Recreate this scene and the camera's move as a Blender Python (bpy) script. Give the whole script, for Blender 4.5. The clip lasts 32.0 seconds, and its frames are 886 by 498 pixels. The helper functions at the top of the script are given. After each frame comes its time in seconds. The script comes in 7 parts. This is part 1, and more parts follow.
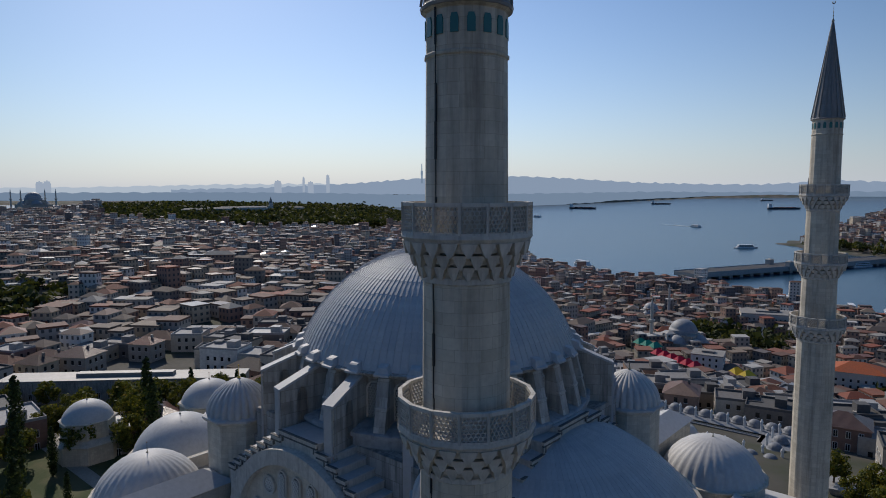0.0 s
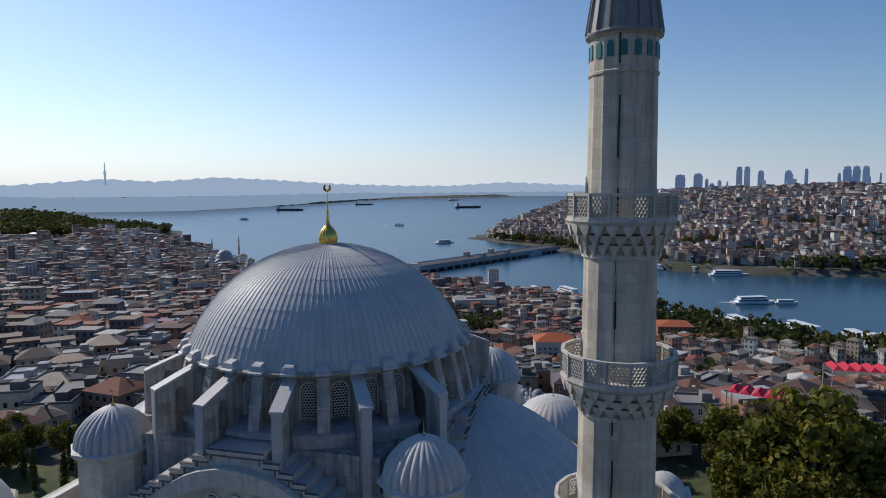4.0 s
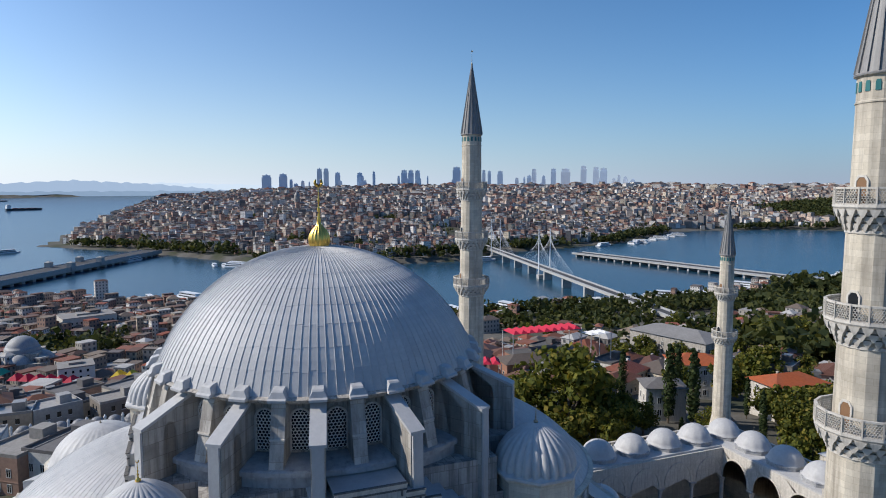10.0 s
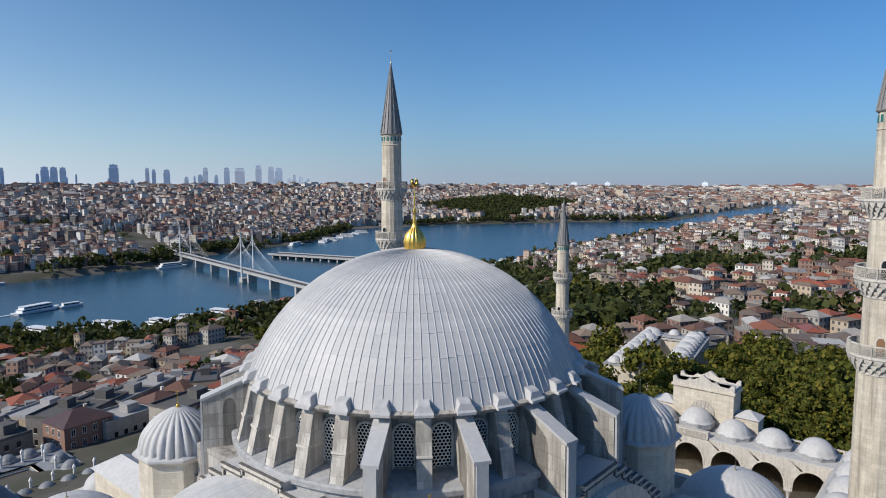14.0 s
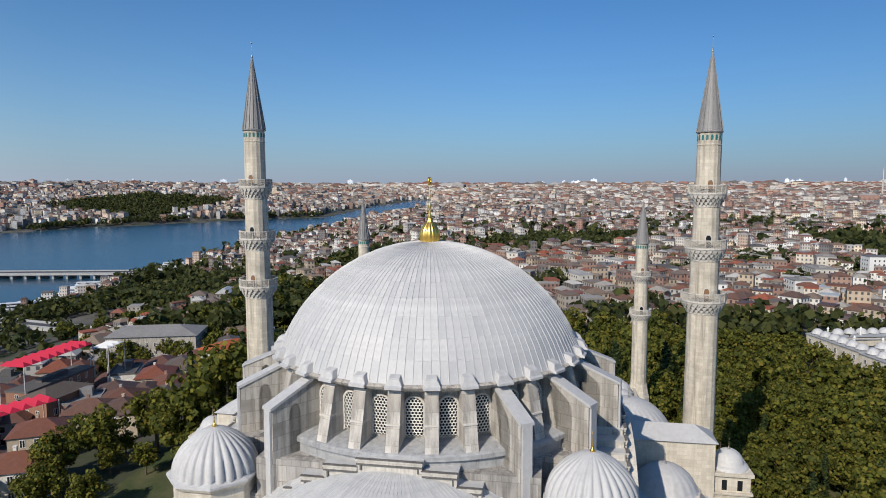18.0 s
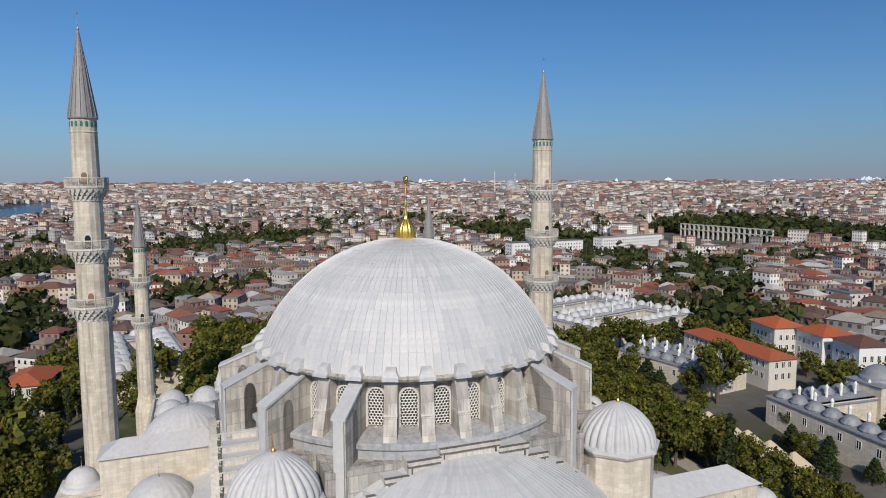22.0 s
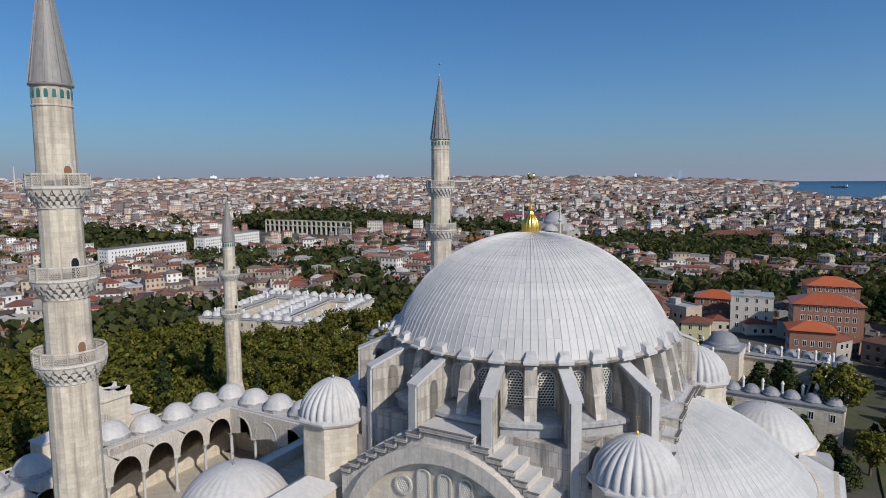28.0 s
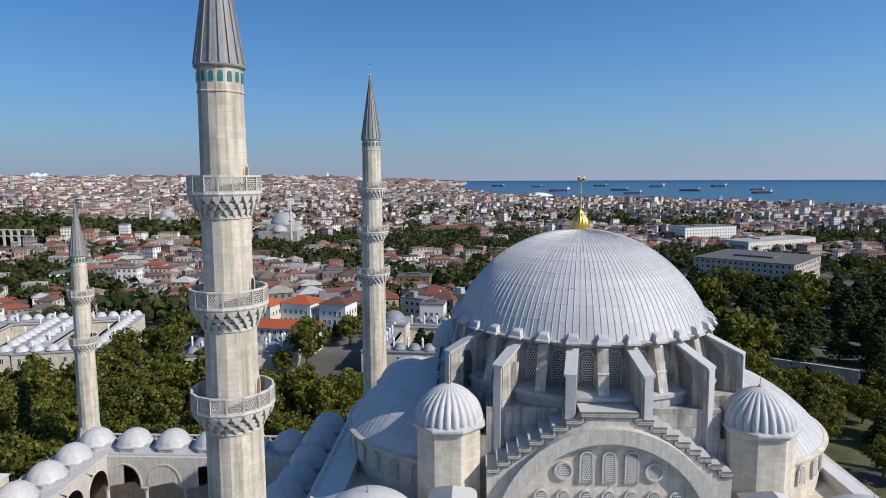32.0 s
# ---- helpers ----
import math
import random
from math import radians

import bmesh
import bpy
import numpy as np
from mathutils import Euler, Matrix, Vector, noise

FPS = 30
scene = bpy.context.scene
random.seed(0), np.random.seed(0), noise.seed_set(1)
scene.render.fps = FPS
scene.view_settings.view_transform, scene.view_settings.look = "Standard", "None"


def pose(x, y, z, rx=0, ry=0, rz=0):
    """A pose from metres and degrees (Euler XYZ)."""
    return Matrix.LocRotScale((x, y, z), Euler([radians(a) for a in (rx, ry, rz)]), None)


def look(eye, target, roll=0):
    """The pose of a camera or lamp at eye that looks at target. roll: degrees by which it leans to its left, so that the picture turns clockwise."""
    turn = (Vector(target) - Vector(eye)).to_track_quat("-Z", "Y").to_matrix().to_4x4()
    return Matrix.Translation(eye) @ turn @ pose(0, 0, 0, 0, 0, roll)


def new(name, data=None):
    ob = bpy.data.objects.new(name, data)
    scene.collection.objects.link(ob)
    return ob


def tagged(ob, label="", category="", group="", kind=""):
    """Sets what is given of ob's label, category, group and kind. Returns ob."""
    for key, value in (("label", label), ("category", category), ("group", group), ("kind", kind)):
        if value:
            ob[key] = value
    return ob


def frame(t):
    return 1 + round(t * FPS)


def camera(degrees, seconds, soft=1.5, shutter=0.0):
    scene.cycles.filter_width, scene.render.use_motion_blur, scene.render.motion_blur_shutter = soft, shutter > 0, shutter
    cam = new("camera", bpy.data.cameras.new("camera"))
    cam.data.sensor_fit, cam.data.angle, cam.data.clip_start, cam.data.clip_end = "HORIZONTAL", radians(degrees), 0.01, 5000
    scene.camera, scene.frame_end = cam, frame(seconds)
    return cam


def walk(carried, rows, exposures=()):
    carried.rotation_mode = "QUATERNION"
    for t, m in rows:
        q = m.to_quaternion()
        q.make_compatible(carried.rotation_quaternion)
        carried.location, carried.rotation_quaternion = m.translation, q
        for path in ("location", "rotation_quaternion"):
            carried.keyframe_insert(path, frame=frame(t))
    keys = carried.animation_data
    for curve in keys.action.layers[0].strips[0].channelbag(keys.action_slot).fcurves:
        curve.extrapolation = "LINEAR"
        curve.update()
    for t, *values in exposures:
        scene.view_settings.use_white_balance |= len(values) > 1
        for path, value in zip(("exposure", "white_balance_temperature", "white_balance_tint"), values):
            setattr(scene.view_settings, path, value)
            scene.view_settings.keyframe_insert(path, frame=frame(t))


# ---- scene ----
# ---- camera: an orbit round the great dome (origin under the dome, +x to the courtyard) ----
cam = camera(69.1, 32.0, soft=1.0)
PATH = [
    (0.0, 45.36, -51.61, 57.93, 40.86, -5.32, 0.09),
    (0.5, 44.14, -52.91, 57.95, 38.11, -5.26, 0.12),
    (1.0, 42.67, -54.43, 57.90, 34.91, -5.22, 0.16),
    (1.5, 40.93, -56.06, 57.83, 31.46, -5.22, 0.22),
    (2.0, 39.03, -57.55, 57.74, 28.16, -5.22, 0.27),
    (2.5, 36.82, -59.04, 57.65, 24.72, -5.24, 0.31),
    (3.0, 34.76, -60.42, 57.59, 21.64, -5.26, 0.32),
    (3.5, 32.38, -61.88, 57.58, 18.40, -5.27, 0.33),
    (4.0, 29.73, -63.49, 57.64, 14.92, -5.27, 0.32),
    (4.5, 26.55, -64.50, 57.57, 11.69, -5.34, 0.31),
    (6.5, 12.45, -67.30, 57.56, 0.35, -5.35, 0.18),
    (7.0, 9.88, -67.50, 57.56, -2.48, -5.37, 0.18),
    (7.5, 7.37, -67.14, 57.55, -5.49, -5.46, 0.15),
    (8.0, 3.93, -66.62, 57.53, -8.77, -5.49, 0.15),
    (8.5, 0.77, -65.64, 57.49, -11.83, -5.47, 0.12),
    (9.0, -2.94, -64.43, 57.43, -14.90, -5.44, 0.05),
    (9.5, -7.08, -62.83, 57.42, -18.17, -5.43, 0.03),
    (10.0, -10.88, -61.12, 57.40, -21.02, -5.41, 0.06),
    (10.5, -15.33, -59.07, 57.40, -24.23, -5.41, 0.06),
    (11.0, -19.61, -56.91, 57.38, -27.42, -5.39, 0.07),
    (11.5, -23.60, -54.13, 57.52, -31.06, -5.42, 0.09),
    (12.0, -27.95, -51.34, 57.49, -34.96, -5.41, 0.08),
    (12.5, -31.92, -48.64, 57.40, -38.59, -5.43, 0.09),
    (13.0, -35.61, -45.70, 57.40, -42.21, -5.44, 0.05),
    (13.5, -39.20, -42.39, 57.41, -46.07, -5.44, 0.08),
    (14.0, -42.49, -39.42, 57.44, -49.68, -5.45, 0.05),
    (14.5, -46.26, -36.19, 57.46, -53.66, -5.53, 0.05),
    (16.5, -56.82, -22.83, 57.54, -68.48, -5.65, 0.08),
    (17.0, -58.68, -19.35, 57.59, -72.28, -5.65, 0.10),
    (17.5, -60.74, -15.58, 57.56, -76.40, -5.67, 0.10),
    (18.0, -62.18, -11.95, 57.52, -80.31, -5.71, 0.09),
    (18.5, -63.23, -8.11, 57.47, -84.49, -5.69, 0.11),
    (19.0, -64.02, -4.64, 57.48, -88.36, -5.69, 0.14),
    (19.5, -64.61, -1.26, 57.47, -91.95, -5.73, 0.13),
    (20.0, -64.77, 3.13, 57.50, -96.25, -5.74, 0.15),
    (20.5, -64.67, 6.76, 57.52, -99.67, -5.77, 0.13),
    (21.0, -64.32, 10.73, 57.45, -103.26, -5.79, 0.15),
    (21.5, -63.48, 15.20, 57.43, -107.13, -5.75, 0.16),
    (22.0, -62.22, 19.44, 57.43, -110.67, -5.78, 0.21),
    (22.5, -60.89, 23.72, 57.41, -114.27, -5.81, 0.23),
    (23.0, -59.08, 28.26, 57.41, -117.92, -5.89, 0.31),
    (23.5, -57.09, 32.30, 57.42, -121.26, -5.90, 0.36),
    (24.0, -54.60, 36.66, 57.49, -124.83, -5.96, 0.38),
    (24.5, -51.92, 40.63, 57.50, -128.07, -6.02, 0.40),
    (25.0, -48.97, 44.51, 57.56, -131.19, -6.08, 0.43),
    (25.5, -45.49, 48.35, 57.56, -134.50, -6.07, 0.42),
    (27.5, -30.53, 61.45, 57.63, -146.88, -6.20, 0.45),
    (28.0, -26.13, 64.24, 57.67, -150.10, -6.21, 0.44),
    (28.5, -21.40, 66.48, 57.72, -153.19, -6.24, 0.41),
    (29.0, -17.24, 68.88, 57.78, -156.22, -6.28, 0.39),
    (29.5, -12.41, 70.95, 57.88, -159.42, -6.35, 0.36),
    (30.0, -7.69, 72.69, 57.91, -162.56, -6.35, 0.32),
    (30.5, -2.59, 74.27, 57.96, -165.90, -6.39, 0.30),
    (31.0, 2.37, 75.50, 58.03, -169.25, -6.38, 0.31),
    (31.5, 7.39, 76.48, 58.15, -173.14, -6.42, 0.31),
    (32.0, 12.64, 76.99, 58.25, -177.27, -6.43, 0.27),
]
walk(cam, [(t, pose(x, y, z, 90 + pitch, roll, yaw)) for t, x, y, z, yaw, pitch, roll in PATH],
     ((0.0, -0.62, 6500, 13), (4.0, -0.27, 6450, 13), (9.0, 0.03, 6400, 12), (11.0, 0.08, 6300, 11), (14.0, 0.0, 6450, 11), (19.0, -0.03, 6600, 11), (25.0, -0.19, 6600, 12), (30.0, 0.0, 6420, 12), (32.0, 0.15, 6380, 12)))

# ---- light: clear autumn forenoon, sun over the tomb garden ----
SUN_AZ, SUN_EL = math.atan2(0.385, -0.923), radians(36)
sun_dir = Vector((math.cos(SUN_AZ) * math.cos(SUN_EL), math.sin(SUN_AZ) * math.cos(SUN_EL), math.sin(SUN_EL)))
world = bpy.data.worlds.new("sky")
scene.world = world
world.use_nodes = True
wn, wl = world.node_tree.nodes, world.node_tree.links
sky = wn.new("ShaderNodeTexSky")
sky.sky_type, sky.sun_disc = "NISHITA", False
sky.sun_elevation, sky.sun_rotation = SUN_EL, math.pi / 2 - SUN_AZ
sky.altitude, sky.air_density, sky.dust_density, sky.ozone_density = 100, 1.0, 0.5, 4.0
# the sky pales into haze at the horizon and glows on the sun's side
SUN_H = Vector((math.cos(radians(130)), math.sin(radians(130)), 0))


def wnode(kind, op="", *ins):
    n = wn.new("ShaderNode" + kind)
    if op:
        n.operation = op
    for s, v in zip(n.inputs, ins):
        if hasattr(v, "is_output"):
            wl.new(v, s)
        else:
            s.default_value = v
    return n


geo = wn.new("ShaderNodeTexCoord").outputs["Generated"]
up = wnode("SeparateXYZ", "", geo).outputs[2]
side = wnode("VectorMath", "DOT_PRODUCT", geo, SUN_H).outputs["Value"]
lit = wnode("MapRange", "", side, -1.0, 1.0, 0.0, 1.0).outputs[0]


def wramp(fac, *stops):
    n = wn.new("ShaderNodeValToRGB")
    while len(n.color_ramp.elements) < len(stops):
        n.color_ramp.elements.new(1.0)
    for k, (p_, c_) in enumerate(stops):
        n.color_ramp.elements[k].position = p_
    for k, (p_, c_) in enumerate(stops):
        n.color_ramp.elements[k].color = (*c_, 1)
    wl.new(fac, n.inputs[0])
    return n


glow = wramp(lit, (0.0, (0.34, 0.67, 0.93)), (0.2, (0.42, 0.82, 1.13)), (0.35, (0.46, 0.86, 1.16)), (0.5, (0.5, 0.9, 1.17)), (0.72, (0.76, 1.07, 1.24)), (0.9, (1.06, 1.22, 1.34)), (1.0, (1.56, 1.66, 1.76)))
haze = wramp(lit, (0.0, (0.27, 0.31, 0.41)), (0.2, (0.31, 0.36, 0.47)), (0.5, (0.37, 0.43, 0.55)), (0.73, (0.56, 0.65, 0.78)), (1.0, (0.88, 0.95, 1.02)))
SKY = 0.095
dim = wn.new("ShaderNodeMix")
dim.data_type, dim.blend_type = "RGBA", "MULTIPLY"
dim.inputs[0].default_value = 1.0
wl.new(sky.outputs[0], dim.inputs[6])
wl.new(glow.outputs[0], dim.inputs[7])
scale = wnode("VectorMath", "SCALE", haze.outputs[0])
scale.inputs["Scale"].default_value = 1.0 / SKY
low = wnode("Math", "EXPONENT", wnode("Math", "MULTIPLY", wnode("Math", "MAXIMUM", up, 0.0).outputs[0], -11.5).outputs[0]).outputs[0]
mixed = wn.new("ShaderNodeMix")
mixed.data_type = "RGBA"
wl.new(wnode("Math", "MULTIPLY", low, 0.92).outputs[0], mixed.inputs[0])
wl.new(dim.outputs[2], mixed.inputs[6])
wl.new(scale.outputs[0], mixed.inputs[7])
wl.new(mixed.outputs[2], wn["Background"].inputs[0])
wn["Background"].inputs[1].default_value = SKY
sun = new("sun", bpy.data.lights.new("sun", "SUN"))
sun.data.energy, sun.data.angle, sun.data.color = 4.2, radians(0.55), (1.0, 0.93, 0.82)
sun.matrix_world = look(sun_dir * 400, (0, 0, 0))


# ---- materials ----
def mat(name, base=(0.5, 0.5, 0.5), rough=0.7, metal=0.0, spec=0.4):
    m = bpy.data.materials.new(name)
    m.use_nodes = True
    b = m.node_tree.nodes["Principled BSDF"]
    b.inputs["Base Color"].default_value = (*base, 1)
    b.inputs["Roughness"].default_value, b.inputs["Metallic"].default_value = rough, metal
    b.inputs["Specular IOR Level"].default_value = spec
    return m


class Net:
    """Short hand for node trees."""
    def __init__(self, m):
        self.t = m.node_tree
        self.b = self.t.nodes["Principled BSDF"]

    def node(self, kind, **kw):
        n = self.t.nodes.new("ShaderNode" + kind)
        for k, v in kw.items():
            if k == "operation":
                n.operation = v
            elif k == "blend":
                n.blend_type = v
            elif k == "dtype":
                n.data_type = v
            elif k == "dims":
                n.noise_dimensions = v
        return n

    def put(self, sock, v):
        if hasattr(v, "is_output"):
            self.t.links.new(v, sock)
        else:
            sock.default_value = v

    def coord(self, which="Object"):
        return self.node("TexCoord").outputs[which]

    def scaled(self, vec, s):
        n = self.node("Mapping")
        self.put(n.inputs["Vector"], vec)
        n.inputs["Scale"].default_value = s
        return n.outputs[0]

    def noise(self, vec, scale, detail=4, rough=0.55):
        n = self.node("TexNoise")
        self.put(n.inputs["Vector"], vec)
        n.inputs["Scale"].default_value, n.inputs["Detail"].default_value, n.inputs["Roughness"].default_value = scale, detail, rough
        return n.outputs["Fac"]

    def ramp(self, fac, *stops, step=False):
        n = self.node("ValToRGB")
        r = n.color_ramp
        if step:
            r.interpolation = "CONSTANT"
        while len(r.elements) < len(stops):
            r.elements.new(0.5)
        for e, (p, c) in zip(r.elements, stops):
            e.position = p
            e.color = (*c, 1) if len(c) == 3 else c
        self.put(n.inputs[0], fac)
        return n.outputs[0]

    def math(self, op, a, b=0.0, c=0.0):
        n = self.node("Math", operation=op)
        for s, v in zip(n.inputs, (a, b, c)):
            self.put(s, v)
        return n.outputs[0]

    def mix(self, fac, a, b, blend="MIX"):
        n = self.node("Mix", dtype="RGBA", blend=blend)
        self.put(n.inputs[0], fac)
        for s, v in ((n.inputs[6], a), (n.inputs[7], b)):
            self.put(s, (*v, 1) if isinstance(v, tuple) and len(v) == 3 else v)
        return n.outputs[2]

    def bump(self, height, strength=0.3, dist=0.05):
        n = self.node("Bump")
        n.inputs["Strength"].default_value, n.inputs["Distance"].default_value = strength, dist
        self.put(n.inputs["Height"], height)
        self.put(self.b.inputs["Normal"], n.outputs[0])

    def color(self, v):
        self.put(self.b.inputs["Base Color"], v)


def stone_mat(name, lo, hi, stain, amount=0.5, streak=(2.6, 2.6, 0.22)):
    m = mat(name, hi, 0.85)
    n = Net(m)
    c = n.coord()
    fine = n.noise(c, 3.0, 6)
    big = n.noise(c, 0.25, 4)
    run = n.noise(n.scaled(c, streak), 1.0, 5, 0.65)
    col = n.ramp(fine, (0.3, lo), (0.7, hi))
    col = n.mix(n.math("MULTIPLY", n.ramp(run, (0.48, (0, 0, 0)), (0.72, (1, 1, 1))), amount), col, stain)
    col = n.mix(n.math("MULTIPLY", n.ramp(big, (0.5, (0, 0, 0)), (0.8, (1, 1, 1))), amount * 0.6), col, stain)
    thin = n.noise(n.scaled(c, (6.0, 6.0, 0.5)), 1.0, 4, 0.6)
    col = n.mix(n.math("MULTIPLY", n.ramp(thin, (0.55, (0, 0, 0)), (0.68, (1, 1, 1))), amount * 0.7), col, stain)
    rnd = n.node("ObjectInfo").outputs["Random"]
    col = n.mix(n.math("MULTIPLY", rnd, 0.14), col, (lo[0] * 0.75, lo[1] * 0.73, lo[2] * 0.7))
    n.color(col)
    n.bump(n.math("ADD", fine, n.math("MULTIPLY", run, 0.5)), 0.35, 0.03)
    return m


def ashlar_mat(name, lo, hi, stain, amount, row=0.42, width=0.95, joint=0.009):
    """Limestone in courses: joints and block by block tone on faces whose UV is in metres."""
    m = mat(name, hi, 0.85)
    n = Net(m)
    uv, c = n.coord("UV"), n.coord()
    br = n.node("TexBrick")
    n.put(br.inputs["Vector"], uv)
    br.inputs["Color1"].default_value, br.inputs["Color2"].default_value = (*lo, 1), (*hi, 1)
    br.inputs["Mortar"].default_value = (lo[0] * 0.8, lo[1] * 0.78, lo[2] * 0.76, 1)
    br.inputs["Scale"].default_value = 1.0
    br.inputs["Mortar Size"].default_value, br.inputs["Mortar Smooth"].default_value = joint, 0.3
    br.inputs["Brick Width"].default_value, br.inputs["Row Height"].default_value = width, row
    run = n.noise(n.scaled(c, (1.5, 1.5, 0.1)), 1.0, 5, 0.65)
    fine = n.noise(c, 5.0, 6)
    big = n.noise(c, 0.35, 3)
    col = n.mix(n.math("MULTIPLY", n.ramp(run, (0.45, (0, 0, 0)), (0.72, (1, 1, 1))), amount), br.outputs[0], stain)
    col = n.mix(n.math("MULTIPLY", n.ramp(big, (0.5, (0, 0, 0)), (0.75, (1, 1, 1))), amount * 0.6), col, stain)
    col = n.mix(0.35, col, n.ramp(fine, (0.35, (0.72, 0.72, 0.72)), (0.65, (1, 1, 1))), "MULTIPLY")
    n.color(col)
    n.bump(n.math("ADD", n.math("MULTIPLY", br.outputs[1], -0.5), n.math("MULTIPLY", fine, 0.4)), 0.4, 0.03)
    return m


def lead_mat(name, lo, hi, stain, amount=0.5, rough=0.5, sheets=False):
    m = mat(name, hi, rough, 0.0, 0.5)
    n = Net(m)
    c = n.coord()
    fine = n.noise(c, 2.2, 6, 0.6)
    big = n.noise(c, 0.22, 4)
    col = n.ramp(n.math("ADD", n.math("MULTIPLY", fine, 0.6), n.math("MULTIPLY", big, 0.4)), (0.32, lo), (0.66, hi))
    run = n.noise(n.scaled(c, (1.6, 1.6, 0.25)), 1.0, 5, 0.7)
    col = n.mix(n.math("MULTIPLY", n.ramp(run, (0.52, (0, 0, 0)), (0.75, (1, 1, 1))), amount), col, stain)
    rnd = n.node("ObjectInfo").outputs["Random"]
    col = n.mix(n.math("MULTIPLY", rnd, 0.12 if sheets else 0.34), col, (lo[0] * 0.8, lo[1] * 0.82, lo[2] * 0.85))
    if sheets:
        sheet_no = n.node("SeparateXYZ")
        n.put(sheet_no.inputs[0], n.coord("UV"))
        wn_ = n.node("TexWhiteNoise")
        wn_.noise_dimensions = "2D"
        pair = n.node("CombineXYZ")
        n.put(pair.inputs[0], sheet_no.outputs[0])
        n.put(pair.inputs[1], n.math("MULTIPLY_ADD", rnd, 91.7, sheet_no.outputs[1]))
        n.put(wn_.inputs["Vector"], pair.outputs[0])
        each = wn_.outputs["Value"]
        col = n.mix(n.ramp(each, (0.0, (0.0, 0.0, 0.0)), (0.55, (0.12, 0.12, 0.12)), (1.0, (0.42, 0.42, 0.42))), col, (lo[0] * 0.72, lo[1] * 0.75, lo[2] * 0.8))
    n.color(col)
    n.put(n.b.inputs["Roughness"], n.math("MULTIPLY_ADD", fine, 0.3, rough - 0.15))
    n.bump(n.math("ADD", fine, n.math("MULTIPLY", big, 2.0)), 0.25, 0.04)
    return m


STONE = stone_mat("limestone", (0.5, 0.465, 0.41), (0.64, 0.605, 0.545), (0.24, 0.22, 0.19), 0.5)
STONE_D = stone_mat("weathered_stone", (0.345, 0.315, 0.28), (0.57, 0.525, 0.46), (0.125, 0.115, 0.1), 0.95)
ASHLAR = ashlar_mat("ashlar", (0.57, 0.505, 0.4), (0.685, 0.62, 0.505), (0.25, 0.215, 0.175), 0.85, 0.45, 1.0)
WALLST = ashlar_mat("wall_ashlar", (0.56, 0.5, 0.405), (0.68, 0.62, 0.515), (0.34, 0.3, 0.24), 0.5, 0.45, 1.1)
LEAD = lead_mat("weathered_lead", (0.43, 0.425, 0.42), (0.575, 0.565, 0.55), (0.34, 0.32, 0.29), 0.4, 0.6)
LEAD_S = lead_mat("dome_lead_sheets", (0.45, 0.445, 0.44), (0.6, 0.59, 0.575), (0.36, 0.34, 0.31), 0.35, 0.58, True)
LEAD_D = lead_mat("old_lead", (0.26, 0.265, 0.27), (0.46, 0.46, 0.46), (0.12, 0.118, 0.115), 0.7, 0.6)
LEAD_M = lead_mat("dull_blue_lead", (0.17, 0.18, 0.195), (0.3, 0.31, 0.325), (0.1, 0.1, 0.1), 0.6, 0.6)
LEAD_C = lead_mat("spire_lead", (0.2, 0.195, 0.19), (0.3, 0.29, 0.28), (0.11, 0.1, 0.09), 0.6, 0.55)
LATTICE = mat("plaster_lattice", (0.8, 0.78, 0.73), 0.8)
DARK = mat("dark_glass", (0.015, 0.017, 0.02), 0.25)
GOLD = mat("gilded_copper", (0.85, 0.55, 0.13), 0.3, 1.0)
n_ = Net(GOLD)
n_.put(n_.b.inputs["Roughness"], n_.math("MULTIPLY_ADD", n_.noise(n_.coord(), 3.0), 0.3, 0.2))
BRONZE = mat("bronze_finial", (0.34, 0.3, 0.22), 0.45, 0.8)
WOOD = mat("door_wood", (0.22, 0.12, 0.06), 0.7)
TILE = mat("turquoise_tile", (0.03, 0.15, 0.15), 0.35)
MARBLE = stone_mat("grey_marble", (0.42, 0.41, 0.4), (0.58, 0.57, 0.55), (0.25, 0.24, 0.23), 0.4)
PIERST = ashlar_mat("grey_pier_stone", (0.46, 0.425, 0.375), (0.62, 0.585, 0.53), (0.19, 0.17, 0.15), 0.9, 1.25, 2.6, 0.02)
# dark stone colour that paints the shadow lines of the gable mouldings
SHADOW_LINE = stone_mat("moulding_shadow_line", (0.1, 0.095, 0.09), (0.19, 0.18, 0.165), (0.05, 0.05, 0.05), 0.6)
BUTTST = ashlar_mat("buttress_stone", (0.4, 0.37, 0.325), (0.56, 0.525, 0.47), (0.16, 0.145, 0.125), 0.9, 1.1, 1.5, 0.025)
LEAD_P = ashlar_mat("lead_panels", (0.335, 0.315, 0.29), (0.51, 0.48, 0.44), (0.12, 0.113, 0.105), 0.95, 1.35, 0.8, 0.03)
CABLE = mat("cable", (0.03, 0.03, 0.03), 0.6)
PAVE = stone_mat("stone_paving", (0.36, 0.33, 0.28), (0.47, 0.43, 0.36), (0.22, 0.2, 0.17), 0.4, (0.6, 0.6, 0.6))


# ---- mesh helpers ----
def mesh_of(bm, name, material, smooth=False):
    bmesh.ops.recalc_face_normals(bm, faces=bm.faces)
    me = bpy.data.meshes.new(name)
    bm.to_mesh(me)
    bm.free()
    me.materials.append(material)
    if smooth:
        me.polygons.foreach_set("use_smooth", [True] * len(me.polygons))
    return me


def thing(name, label, category, at=(0, 0, 0), turn=0.0, group="", kind=""):
    ob = new(name)
    ob.empty_display_size = 0.5
    ob.matrix_world = pose(*at, 0, 0, turn)
    return tagged(ob, label, category, group, kind)


